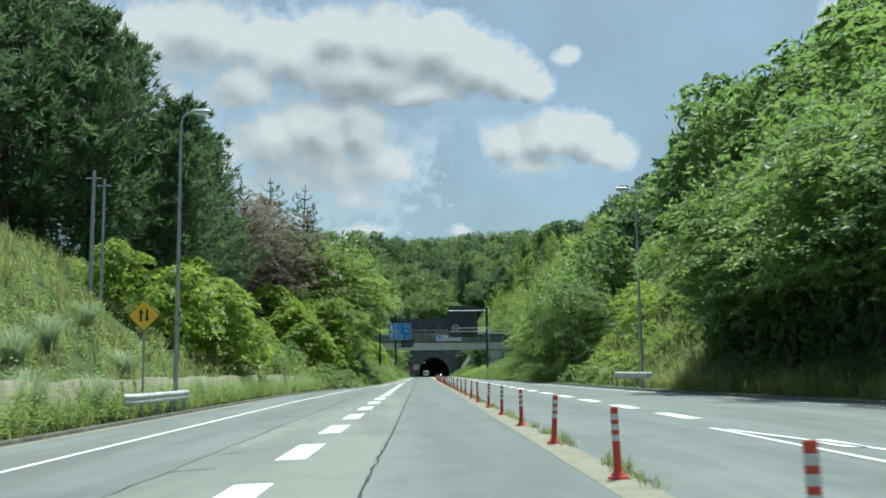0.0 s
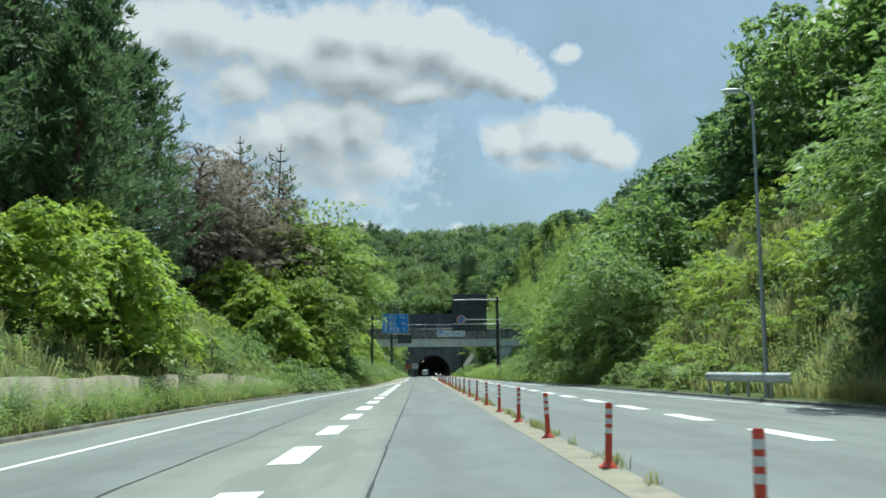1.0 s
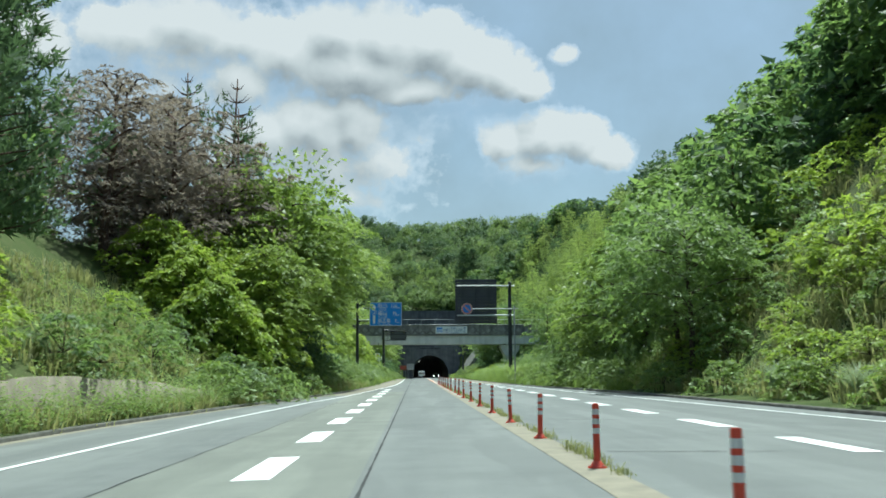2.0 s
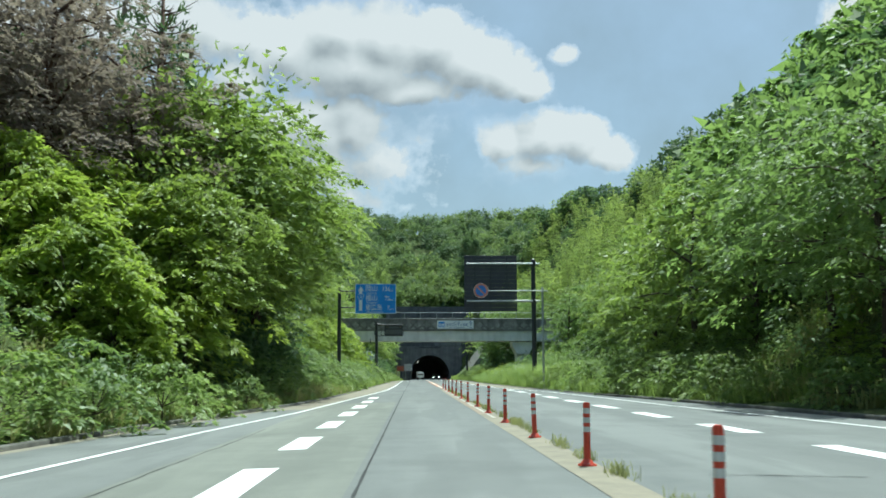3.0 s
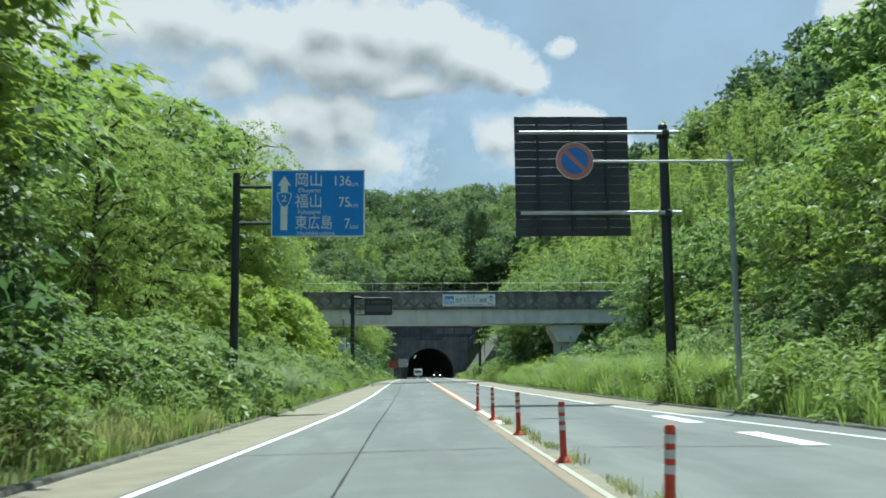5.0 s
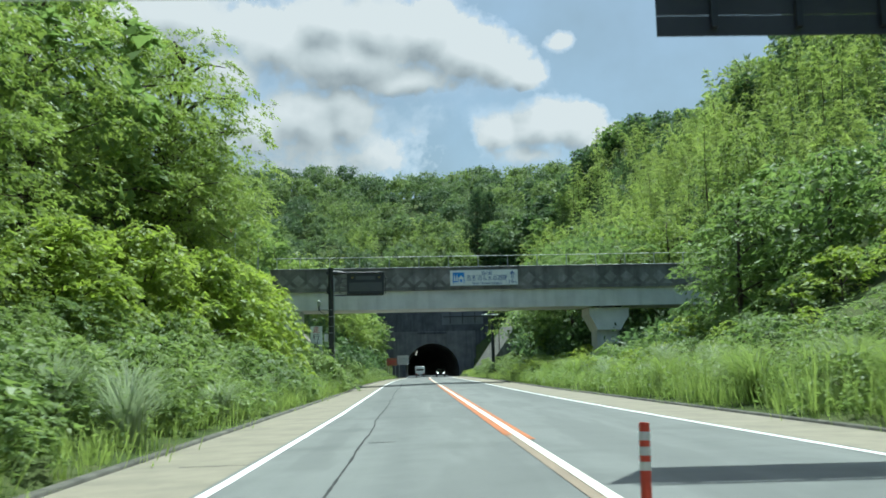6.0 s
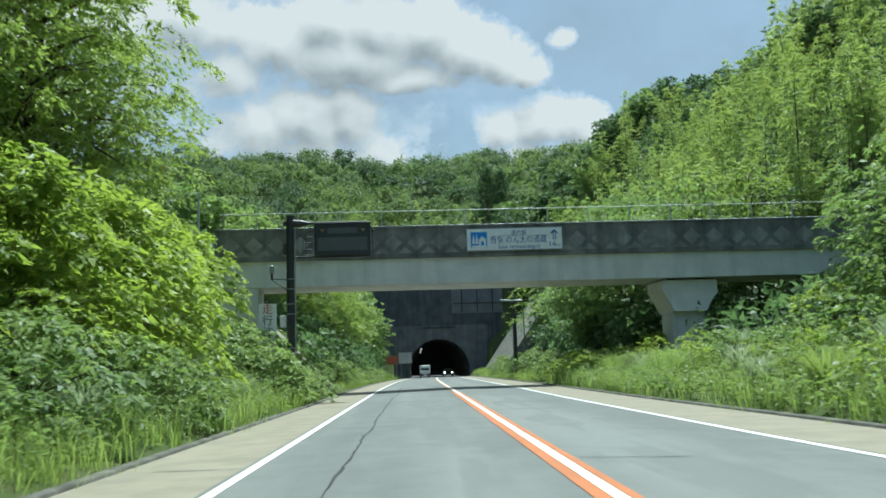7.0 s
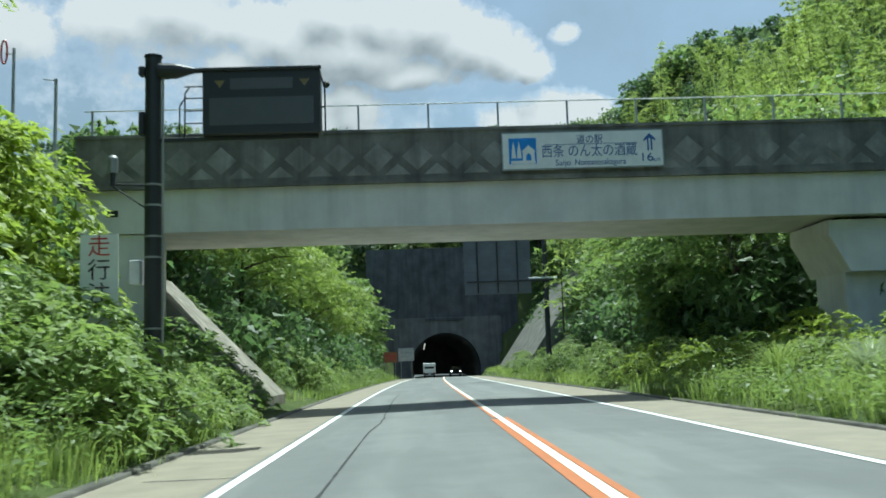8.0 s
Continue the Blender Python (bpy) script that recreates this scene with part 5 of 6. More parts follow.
def seam(points, width, seed, step=0.35):
    """A wandering tar seam or crack across the road."""
    rng = rng_of(seed)
    pts = []
    for (x0, y0), (x1, y1) in zip(points, points[1:]):
        n = max(2, int(math.hypot(x1 - x0, y1 - y0) / step))
        for i in range(n):
            pts.append((x0 + (x1 - x0) * i / n, y0 + (y1 - y0) * i / n))
    pts = np.array(pts + [points[-1]])
    wob = np.cumsum(rng.normal(size=len(pts)) * 0.014)
    wob -= np.linspace(wob[0], wob[-1], len(pts))
    wob = np.clip(wob, -0.07, 0.07)
    d = np.gradient(pts, axis=0)
    nrm = unit(np.stack([-d[:, 1], d[:, 0]], -1))
    c = pts + nrm * wob[:, None]
    w = width * rng.uniform(0.35, 1.3, len(pts))[:, None] / 2
    a, b = c + nrm * w, c - nrm * w
    v = np.stack([np.column_stack([q, road_z(q[:, 0], q[:, 1]) + 0.0075]) for q in (a, b)], 1).reshape(-1, 3)
    i = np.arange(len(pts) - 1) * 2
    ob = new("seam", mesh_of("seam", v, np.stack([i, i + 1, i + 3, i + 2], -1), CRACK))
    ob.parent = road


seam([(-1.14, -30), (-1.15, 40), (-1.12, 60), (-1.12, 120), (-0.97, 145), (-0.90, 200)], 0.038, 1)
seam([(-3.88, 2), (-3.9, 14), (-3.94, 40), (-3.8, 80)], 0.03, 2)
seam([(-3.9, 12.6), (-3.3, 12.9)], 0.07, 3, 0.1)
seam([(-3.8, 15.2), (-3.4, 15.5)], 0.07, 4, 0.1)
for i, q in enumerate([[(2.7, 68.6), (4.3, 68.3)], [(2.3, 84.0), (4.5, 83.4)], [(4.4, 78.2), (7.2, 77.6)], [(4.6, 76.2), (6.2, 76.0)], [(-3.0, 112.5), (1.3, 112.0)], [(2.0, 112.0), (5.8, 111.6)],
                       [(2.6, 99.0), (4.6, 98.7)], [(3.0, 60.8), (4.2, 60.6)], [(-3.4, 131.2), (-2.3, 131.0)], [(-3.4, 169.4), (-2.2, 169.2)], [(2.2, 52.0), (4.6, 51.8)], [(-3.5, 150.2), (-2.3, 150.0)],
                       [(-0.9, 134.0), (-0.4, 133.9)], [(1.9, 149.0), (3.2, 148.7)], [(3.0, 25.0), (4.6, 24.8)]]):
    seam(q, 0.05, 20 + i, 0.15)

# Low retaining wall at the foot of the bank.
v, f = [], []
ys = np.arange(-20, 84, 1.0)
xw = KERB_L(ys) - 1.25
hw = 0.16 + 0.85 * (1 - smooth(66, 84, ys)) + 0.05 * np.sin(ys * 0.9) + 0.03 * np.sin(ys * 2.7)
cols = np.stack([np.stack([xw, ys, 0 * ys - 0.2], -1), np.stack([xw - 0.18, ys, hw], -1), np.stack([xw - 0.42, ys, hw + 0.02], -1), np.stack([xw - 0.5, ys, 0 * ys - 0.2], -1)], 1)
idx = np.arange(len(ys) * 4).reshape(-1, 4)
f = np.stack([idx[:-1, :-1], idx[:-1, 1:], idx[1:, 1:], idx[1:, :-1]], -1).reshape(-1, 4)
tagged(new("retaining_wall", mesh_of("retaining_wall", cols.reshape(-1, 3), f, OLD_WALL)), "low stained concrete wall at the foot of the bank", "wall", kind="structure")


# ---------------- marker posts ----------------
def marker_post():
    root = thing("marker_post", "red flexible marker post with white reflective bands", "marker post", "marker posts on the median")
    bm = rod(bmesh.new(), (0, 0, 0.03), (0, 0, 0.745), 0.042, 0.040, 14)
    bmesh.ops.bevel(bm, geom=[e for e in bm.edges if all(v.co.z > 0.74 for v in e.verts)], offset=0.008, segments=2, affect="EDGES")
    part("body", bm, RED_PLASTIC, root)
    for z in (0.645, 0.535, 0.425):
        part("band", rod(bmesh.new(), (0, 0, z - 0.032), (0, 0, z + 0.032), 0.0435, 0.0435, 14), WHITE_BAND, root, "grubby white reflective band")
    bm = rod(bmesh.new(), (0, 0, 0.0), (0, 0, 0.022), 0.115, 0.105, 18)
    rod(bm, (0, 0, 0.022), (0, 0, 0.075), 0.085, 0.048, 18)
    part("base", bm, RED_PLASTIC, root)
    for a in (0.8, 2.9, 5.0):
        part("bolt", rod(bmesh.new(), (0.09 * math.cos(a), 0.09 * math.sin(a), 0.015), (0.09 * math.cos(a), 0.09 * math.sin(a), 0.032), 0.012, 0.012, 6), STEEL, root)
    return root


first = marker_post()
for k in range(-3, 25):
    m = pose(1.61 + RNG.normal() * 0.012, 4.84 + 4.993 * k, 0.004, RNG.normal() * 1.3, RNG.normal() * 1.3 - 0.6, RNG.uniform(0, 360))
    if k == -3:
        first.matrix_basis = m
    else:
        copy_thing(first, m)


def median_tufts():
    rng = rng_of(330)
    n = 330
    y = rng.uniform(2, 121, n)
    y = y[(np.sin(y * 0.9) + np.sin(y * 2.3 + 1) + rng.normal(size=n) * 0.6) > -0.2]
    y = np.repeat(y, 26) + rng.normal(size=len(y) * 26) * 0.16
    x = 1.77 + rng.normal(size=len(y)) * 0.055
    h = rng.uniform(0.05, 0.2, len(y)) * (0.6 + 0.6 * np.abs(np.sin(y * 0.7)))
    p = np.stack([x, y, 0 * y + 0.002], -1)
    me = blade_mesh("median_grass", p, h, rng.normal(size=(len(y), 2)) * 0.25, 0.012 * rng.uniform(0.6, 1.4, len(y)), GRASS, rng)
    return tagged(new("median_grass", me), "dry tufts of grass along the median strip", "grass", kind="stuff")


median_tufts()


# ---------------- guard rails ----------------
def guard_rail(x, y0, y1, z0, facing, label):
    """W-beam on posts; facing: +1 looks to +x."""
    root = thing("guard_rail", label, "guard rail", at=(x, (y0 + y1) / 2, z0))
    half = (y1 - y0) / 2
    prof = [(0.0, 0.0), (0.035, 0.05), (0.075, 0.075), (0.075, 0.115), (0.02, 0.155), (0.02, 0.195), (0.075, 0.235), (0.075, 0.275), (0.035, 0.30), (0.0, 0.35)]
    ys = np.linspace(-half, half, 14)
    bend = 0.25 * np.clip((np.abs(ys) - half + 0.5) / 0.5, 0, 1) ** 2
    back = [(px - 0.012, pz) for px, pz in prof[::-1]]
    ring = prof + back
    cols = np.stack([np.stack([facing * (px - bend), ys, 0 * ys + 0.42 + pz], -1) for px, pz in ring], 1)
    n = len(ring)
    idx = np.arange(len(ys) * n).reshape(-1, n)
    nxt = np.roll(idx, -1, 1)
    f = np.stack([idx[:-1], nxt[:-1], nxt[1:], idx[1:]], -1).reshape(-1, 4)
    ob = new("beam", mesh_of("beam", cols.reshape(-1, 3), f, RAIL_STEEL))
    ob.parent = root
    for yy in np.linspace(-half + 1.4, half - 0.8, 4):
        post = part("post", rod(bmesh.new(), (-facing * 0.09, yy, -0.5), (-facing * 0.09, yy, 0.72), 0.057, 0.057, 12), STEEL, root)
        part("bracket", box(bmesh.new(), -0.05 - facing * 0.03, 0.05 - facing * 0.03, yy - 0.05, yy + 0.05, 0.52, 0.68, 0.006), STEEL, post)
    return root


guard_rail(-9.35, 29.3, 37.0, -0.2, 1, "short weathered steel guard rail behind the kerb")
guard_rail(11.5, 50.0, 59.2, 0.2, -1, "short weathered steel guard rail behind the kerb")


# ---------------- signs and lamps ----------------
def plate(root, name, outline, y, material, thick=0.02, label=""):
    return part(name, prism(bmesh.new(), outline, y, y + thick), material, root, label)


def rect(x0, x1, z0, z1):
    return [(x0, z0), (x1, z0), (x1, z1), (x0, z1)]


def disc(x, z, r, n=28):
    return [(x + r * math.cos(a), z + r * math.sin(a)) for a in np.linspace(0, 2 * math.pi, n, endpoint=False)]


def warning_sign():
    z0 = float(height(-9.45, 30.7))
    root = thing("warning_sign", "yellow diamond two-way traffic sign on a steel pole", "road sign", at=(-9.45, 30.7, z0))
    c = 3.07 - z0
    part("pole", rod(bmesh.new(), (0, 0.06, -0.5), (0, 0.06, c + 0.4), 0.038, 0.038, 12), STEEL, root)

    def dia(r):
        return [(0, c - r), (r, c), (0, c + r), (-r, c)]
    plate(root, "border", dia(0.525), 0.0, SIGN_BLACK, 0.02)
    plate(root, "face", dia(0.50), -0.004, SIGN_YELLOW, 0.006)
    for x, s in ((-0.10, 1), (0.10, -1)):
        plate(root, "arrow", [(x - 0.03, c - s * 0.2), (x + 0.03, c - s * 0.2), (x + 0.03, c + s * 0.07), (x + 0.075, c + s * 0.07), (x, c + s * 0.22), (x - 0.075, c + s * 0.07), (x - 0.03, c + s * 0.07)],
              -0.010, SIGN_BLACK, 0.006, "black arrow")
    for z in (c + 0.2, c - 0.2):
        part("clamp", box(bmesh.new(), -0.06, 0.06, 0.02, 0.1, z - 0.02, z + 0.02, 0.004), STEEL, root)


warning_sign()


def street_lamp(x, y, top, side, label):
    z0 = float(height(x, y))
    root = thing("street_lamp", label, "street lamp", "street lamps", (x, y, z0))
    h = top - z0
    bm = rod(bmesh.new(), (0, 0, -0.4), (0, 0, 0.9), 0.11, 0.10, 14)
    rod(bm, (0, 0, 0.9), (0, 0, h - 0.45), 0.085, 0.05, 14)
    part("pole", bm, STEEL, root)
    bm = bmesh.new()
    pts = [(0, 0, h - 0.5), (side * 0.05, 0, h - 0.22), (side * 0.2, 0, h - 0.06), (side * 0.45, 0, h)]
    for a, b in zip(pts, pts[1:]):
        rod(bm, a, b, 0.042, 0.04, 10)
    part("arm", bm, STEEL, root)
    bm = bmesh.new()
    bmesh.ops.create_uvsphere(bm, u_segments=16, v_segments=10, radius=1, matrix=pose(side * 0.72, 0, h + 0.02) @ Matrix.Diagonal((0.42, 0.16, 0.10, 1)))
    head = part("head", bm, RAIL_STEEL, root, "pale grey lamp head")
    part("lens", box(bmesh.new(), min(side * 0.5, side * 0.98), max(side * 0.5, side * 0.98), -0.11, 0.11, h - 0.085, h - 0.05, 0.01), SIGN_WHITE, head)
    part("hatch", box(bmesh.new(), -0.06, 0.06, -0.125, -0.09, 0.3, 0.7, 0.008), STEEL, root)


street_lamp(-9.58, 35.4, 11.15, 1, "tall galvanised street lamp on the grassy bank")
street_lamp(11.75, 52.3, 11.25, -1, "tall galvanised street lamp behind a guard rail")


def utility_pole(x, y, top, label, r=0.11):
    z0 = float(height(x, y))
    root = thing("utility_pole", label, "pole", "poles on the crest", (x, y, z0))
    part("shaft", rod(bmesh.new(), (0, 0, -0.4), (0, 0, top - z0), r, r * 0.7, 10), STEEL, root)
    part("cap", rod(bmesh.new(), (0, 0, top - z0), (0, 0, top - z0 + 0.06), r * 0.75, r * 0.4, 10), DARK_STEEL, root)
    part("crossbar", box(bmesh.new(), -0.35, 0.35, -0.03, 0.03, top - z0 - 0.35, top - z0 - 0.28, 0.006), STEEL, root)


utility_pole(-15.8, 44.0, 10.7, "thin grey pole in front of dark pines")
utility_pole(-15.4, 44.3, 10.4, "thin grey pole in front of dark pines", 0.08)


def guide_sign():
    z0 = float(height(-5.9, 128.2))
    root = thing("guide_sign", "blue distance sign on a dark cantilever pole", "road sign", at=(-5.9, 128.2, z0))
    part("pole", rod(bmesh.new(), (0, 0.05, -0.5), (0, 0.05, 7.55 - z0), 0.15, 0.12, 16), DARK_STEEL, root)
    for z in (7.1, 5.9):
        part("arm", rod(bmesh.new(), (0, 0.05, z - z0), (4.1, 0.05, z - z0), 0.06, 0.05, 10), DARK_STEEL, root)
    x0, x1, b, t = 1.16, 4.16, 5.43 - z0, 7.62 - z0
    plate(root, "border", rect(x0, x1, b, t), -0.16, SIGN_WHITE, 0.03)
    face = plate(root, "panel", rect(x0 + 0.035, x1 - 0.035, b + 0.035, t - 0.035), -0.164, SIGN_BLUE, 0.006)
    yy = -0.171
    plate(root, "arrow", [(x0 + 0.30, b + 0.22), (x0 + 0.52, b + 0.22), (x0 + 0.52, t - 0.52), (x0 + 0.62, t - 0.52), (x0 + 0.41, t - 0.18), (x0 + 0.20, t - 0.52), (x0 + 0.30, t - 0.52)], yy, SIGN_WHITE, 0.006, "white arrow")
    cx, cz = x0 + 0.41, (b + t) / 2 + 0.12

    def shield(r):
        return [(cx - r * 0.95, cz + r * 0.55), (cx - r * 0.85, cz + r * 0.85), (cx, cz + r), (cx + r * 0.85, cz + r * 0.85), (cx + r * 0.95, cz + r * 0.55), (cx + r * 0.62, cz - r * 0.45), (cx + r * 0.2, cz - r), (cx - r * 0.2, cz - r), (cx - r * 0.62, cz - r * 0.45)]
    badge = plate(root, "route_badge", shield(0.255), yy - 0.006, SIGN_WHITE, 0.006, "white-edged blue route badge")
    plate(badge, "badge_field", shield(0.225), yy - 0.012, SIGN_BLUE, 0.006)
    text("2", 0.30, SIGN_WHITE, badge, (cx, yy - 0.018, cz + 0.02), width=0.16)
    for i, (kanji, roman, km) in enumerate((("岡山", "Okayama", "136"), ("福山", "Fukuyama", "75"), ("東広島", "Higashihiroshima", "7"))):
        z = t - 0.36 - 0.70 * i
        w = 0.84 if len(kanji) == 2 else 1.18
        text(kanji, 0.50, SIGN_WHITE, face, (x0 + 0.78 + w / 2, yy, z), width=w)
        text(roman, 0.2, SIGN_WHITE, face, (x0 + 0.82 + (0.4 if i < 2 else 0.62), yy, z - 0.32), width=0.72 if i < 2 else 1.2)
        text(km, 0.46, SIGN_WHITE, face, (x1 - 0.48 - 0.085 * len(km), yy, z - 0.02), width=0.17 * len(km))
        text("km", 0.22, SIGN_WHITE, face, (x1 - 0.34, yy, z - 0.11), width=0.26)


guide_sign()


def sign_gantry(px, y, top, x0, x1, b, t, arms, label, arm_mat=None, plank_mat=None):
    """The back of a large sign, hung from a dark pole."""
    z0 = float(height(px, y))
    root = thing("sign_gantry", label, "road sign", "gantries seen from behind", (px, y, z0))
    part("pole", rod(bmesh.new(), (0, 0, -0.5), (0, 0, top - z0), 0.19, 0.16, 18), DARK_STEEL, root)
    part("cap", rod(bmesh.new(), (0, 0, top - z0), (0, 0, top - z0 + 0.08), 0.17, 0.06, 18), DARK_STEEL, root)
    for z in arms:
        arm = part("arm", rod(bmesh.new(), (0.45, -0.32, z - z0), (x0 - px + 0.15, -0.32, z - z0), 0.07, 0.06, 12), arm_mat or RAIL_STEEL, root, "" if arm_mat else "bright steel arm")
        part("collar", rod(bmesh.new(), (0, 0, z - z0 - 0.12), (0, 0, z - z0 + 0.12), 0.23, 0.23, 18), DARK_STEEL, root)
        part("flange", box(bmesh.new(), -0.12, 0.12, -0.4, 0.0, z - z0 - 0.1, z - z0 + 0.1, 0.01), DARK_STEEL, arm)
    n = max(8, int((t - b) / 0.3))
    for i in range(n):
        za, zb = b + (t - b) * i / n, b + (t - b) * (i + 1) / n - 0.012
        part("plank", box(bmesh.new(), x0 - px, x1 - px, 0.0, 0.03, za - z0, zb - z0, 0.004), plank_mat or PANEL_BACK, root)
    for fx in (0.2, 0.5, 0.8):
        x = x0 + (x1 - x0) * fx - px
        part("rib", box(bmesh.new(), x - 0.05, x + 0.05, -0.1, -0.003, b - z0 + 0.1, t - z0 - 0.1, 0.006), DARK_STEEL, root)
    return root


sign_gantry(8.7, 130.3, 9.68, 3.41, 7.44, 5.73, 10.02, (9.35, 6.5), "back of a large sign on a dark cantilever pole")
far_gantry = sign_gantry(8.75, 222.0, 11.2, 3.2, 7.75, 5.75, 10.4, (9.9, 6.6), "grey back of a large sign on a dark pole", DARK_STEEL, GREY_PANEL)
part("lamp_arm", box(bmesh.new(), -1.2, 0.75, -0.42, -0.3, 6.68 - far_gantry.location.z, 6.80 - far_gantry.location.z, 0.02), RAIL_STEEL, far_gantry, "bright steel lamp arm")


def no_parking_sign():
    z0 = float(height(8.3, 122.4))
    root = thing("no_parking_sign", "round blue and red no-parking sign on a long arm", "road sign", at=(8.3, 122.4, z0))
    part("pole", rod(bmesh.new(), (0, 0, -0.5), (0, 0, 6.86 - z0), 0.08, 0.07, 14), STEEL, root)
    c = 6.62 - z0
    part("arm", rod(bmesh.new(), (0.35, -0.1, c), (-4.2, -0.1, c), 0.036, 0.032, 10), RAIL_STEEL, root)
    part("collar", rod(bmesh.new(), (0, 0, c - 0.1), (0, 0, c + 0.1), 0.11, 0.11, 14), STEEL, root)
    x = -4.2
    plate(root, "rim", disc(x, c, 0.50), -0.17, SIGN_WHITE, 0.02)
    plate(root, "ring", disc(x, c, 0.485), -0.176, FADED_RED, 0.008, "faded red ring")
    plate(root, "face", disc(x, c, 0.365), -0.183, ROUND_BLUE, 0.008, "blue face")
    a = math.radians(135)
    dx, dz = math.cos(a), math.sin(a)
    plate(root, "slash", [(x + dx * 0.40 + dz * 0.05, c + dz * 0.40 - dx * 0.05), (x + dx * 0.40 - dz * 0.05, c + dz * 0.40 + dx * 0.05), (x - dx * 0.40 - dz * 0.05, c - dz * 0.40 + dx * 0.05), (x - dx * 0.40 + dz * 0.05, c - dz * 0.40 - dx * 0.05)],
          -0.190, FADED_RED, 0.008, "faded red diagonal bar")


no_parking_sign()


def message_board():
    x0, y0 = -5.0, 175.6
    z0 = float(height(x0, y0))
    root = thing("message_board", "dark electronic message board on a steel pole", "message board", at=(x0, y0, z0))
    pole = part("pole", rod(bmesh.new(), (0, 0, -0.6), (0, 0, 7.3 - z0), 0.165, 0.155, 20), DARK_STEEL, root)
    part("cap", rod(bmesh.new(), (0, 0, 7.3 - z0), (0, 0, 7.33 - z0), 0.175, 0.175, 20), DARK_STEEL, pole)
    for z in (2.0, 3.35, 3.75, 4.35, 4.75):
        part("strap", rod(bmesh.new(), (0, 0, z - z0), (0, 0, z - z0 + 0.035), 0.175, 0.175, 20), STEEL, pole, "pale steel strap")
    part("bracket", box(bmesh.new(), -0.27, -0.15, -0.09, 0.09, 6.93 - z0, 7.11 - z0, 0.015), DARK_STEEL, pole)
    part("junction_box", box(bmesh.new(), -0.26, -0.15, -0.1, 0.1, 5.75 - z0, 6.2 - z0, 0.012), DARK_STEEL, pole)
    part("conduit", rod(bmesh.new(), (0.2, -0.05, -0.5), (0.2, -0.05, 7.0 - z0), 0.022, 0.022, 8), STEEL, pole)
    bm = rod(bmesh.new(), (0.1, 0, 7.02 - z0), (0.45, 0, 7.02 - z0), 0.17, 0.15, 12)
    rod(bm, (0.45, 0, 7.02 - z0), (0.8, 0, 7.02 - z0), 0.15, 0.055, 12)
    rod(bm, (0.8, 0, 7.02 - z0), (3.1, 0, 7.02 - z0), 0.055, 0.05, 12)
    part("upper_arm", bm, DARK_STEEL, root)
    part("lower_arm", box(bmesh.new(), 0.1, 3.2, -0.05, 0.05, 5.60 - z0, 5.68 - z0, 0.01), DARK_STEEL, root)
    bm = box(bmesh.new(), 0.99, 3.25, -0.2, 0.16, 5.68 - z0, 6.97 - z0, 0.02)
    case = part("case", bm, DARK_STEEL, root)
    part("hood", box(bmesh.new(), 0.96, 3.28, -0.26, -0.19, 6.93 - z0, 6.99 - z0, 0.008), DARK_STEEL, case)
    part("screen", box(bmesh.new(), 1.12, 3.12, -0.206, -0.198, 5.86 - z0, 6.40 - z0), SCREEN, case, "unlit grey screen")
    part("screen", box(bmesh.new(), 1.52, 2.72, -0.206, -0.198, 6.56 - z0, 6.78 - z0), SCREEN, case, "unlit grey screen")
    for x in (1.32, 2.95):
        part("beacon", prism(bmesh.new(), [(x - 0.1, 6.74 - z0), (x, 6.60 - z0), (x + 0.1, 6.74 - z0)], -0.21, -0.198), BEACON, case, "unlit yellow beacon")
    bm = bmesh.new()
    for z in (5.72, 5.95, 6.2, 6.45, 6.68):
        rod(bm, (0.62, -0.05, z - z0), (0.99, -0.05, z - z0), 0.014, 0.014, 6)
    for a, b in (((0.62, -0.05, 5.66 - z0), (0.62, -0.05, 6.55 - z0)), ((0.62, -0.05, 6.55 - z0), (0.72, -0.05, 6.68 - z0)), ((0.52, -0.05, 5.66 - z0), (0.52, -0.05, 6.3 - z0)), ((0.52, -0.05, 6.3 - z0), (0.62, -0.05, 6.45 - z0))):
        rod(bm, a, b, 0.016, 0.016, 6)
    part("ladder", bm, DARK_STEEL, root)
    bm = rod(bmesh.new(), (3.33, -0.1, 5.7 - z0), (3.33, -0.1, 6.6 - z0), 0.018, 0.018, 6)
    rod(bm, (3.33, -0.1, 6.6 - z0), (3.2, -0.1, 6.97 - z0), 0.018, 0.018, 6)
    rod(bm, (3.25, -0.1, 6.2 - z0), (3.33, -0.1, 6.2 - z0), 0.018, 0.018, 6)
    part("handrail", bm, DARK_STEEL, root)
    bm = bmesh.new()
    bmesh.ops.create_uvsphere(bm, u_segments=12, v_segments=8, radius=0.07, matrix=pose(3.36, -0.1, 6.64 - z0))
    part("sensor", bm, DARK_STEEL, root)
    bm = rod(bmesh.new(), (0, -0.05, 4.75 - z0), (-0.75, -0.15, 4.78 - z0), 0.022, 0.022, 8)
    rod(bm, (-0.1, -0.05, 4.3 - z0), (-0.72, -0.15, 4.74 - z0), 0.016, 0.016, 8)
    rod(bm, (-0.72, -0.15, 4.74 - z0), (-0.72, -0.15, 5.0 - z0), 0.05, 0.05, 10)
    part("camera_bracket", bm, DARK_STEEL, root)
    bm = rod(bmesh.new(), (-0.72, -0.15, 5.0 - z0), (-0.72, -0.15, 5.24 - z0), 0.095, 0.095, 14)
    bmesh.ops.create_uvsphere(bm, u_segments=14, v_segments=8, radius=0.1, matrix=pose(-0.72, -0.15, 5.25 - z0))
    part("traffic_monitor", bm, STEEL, root, "grey dome housing")
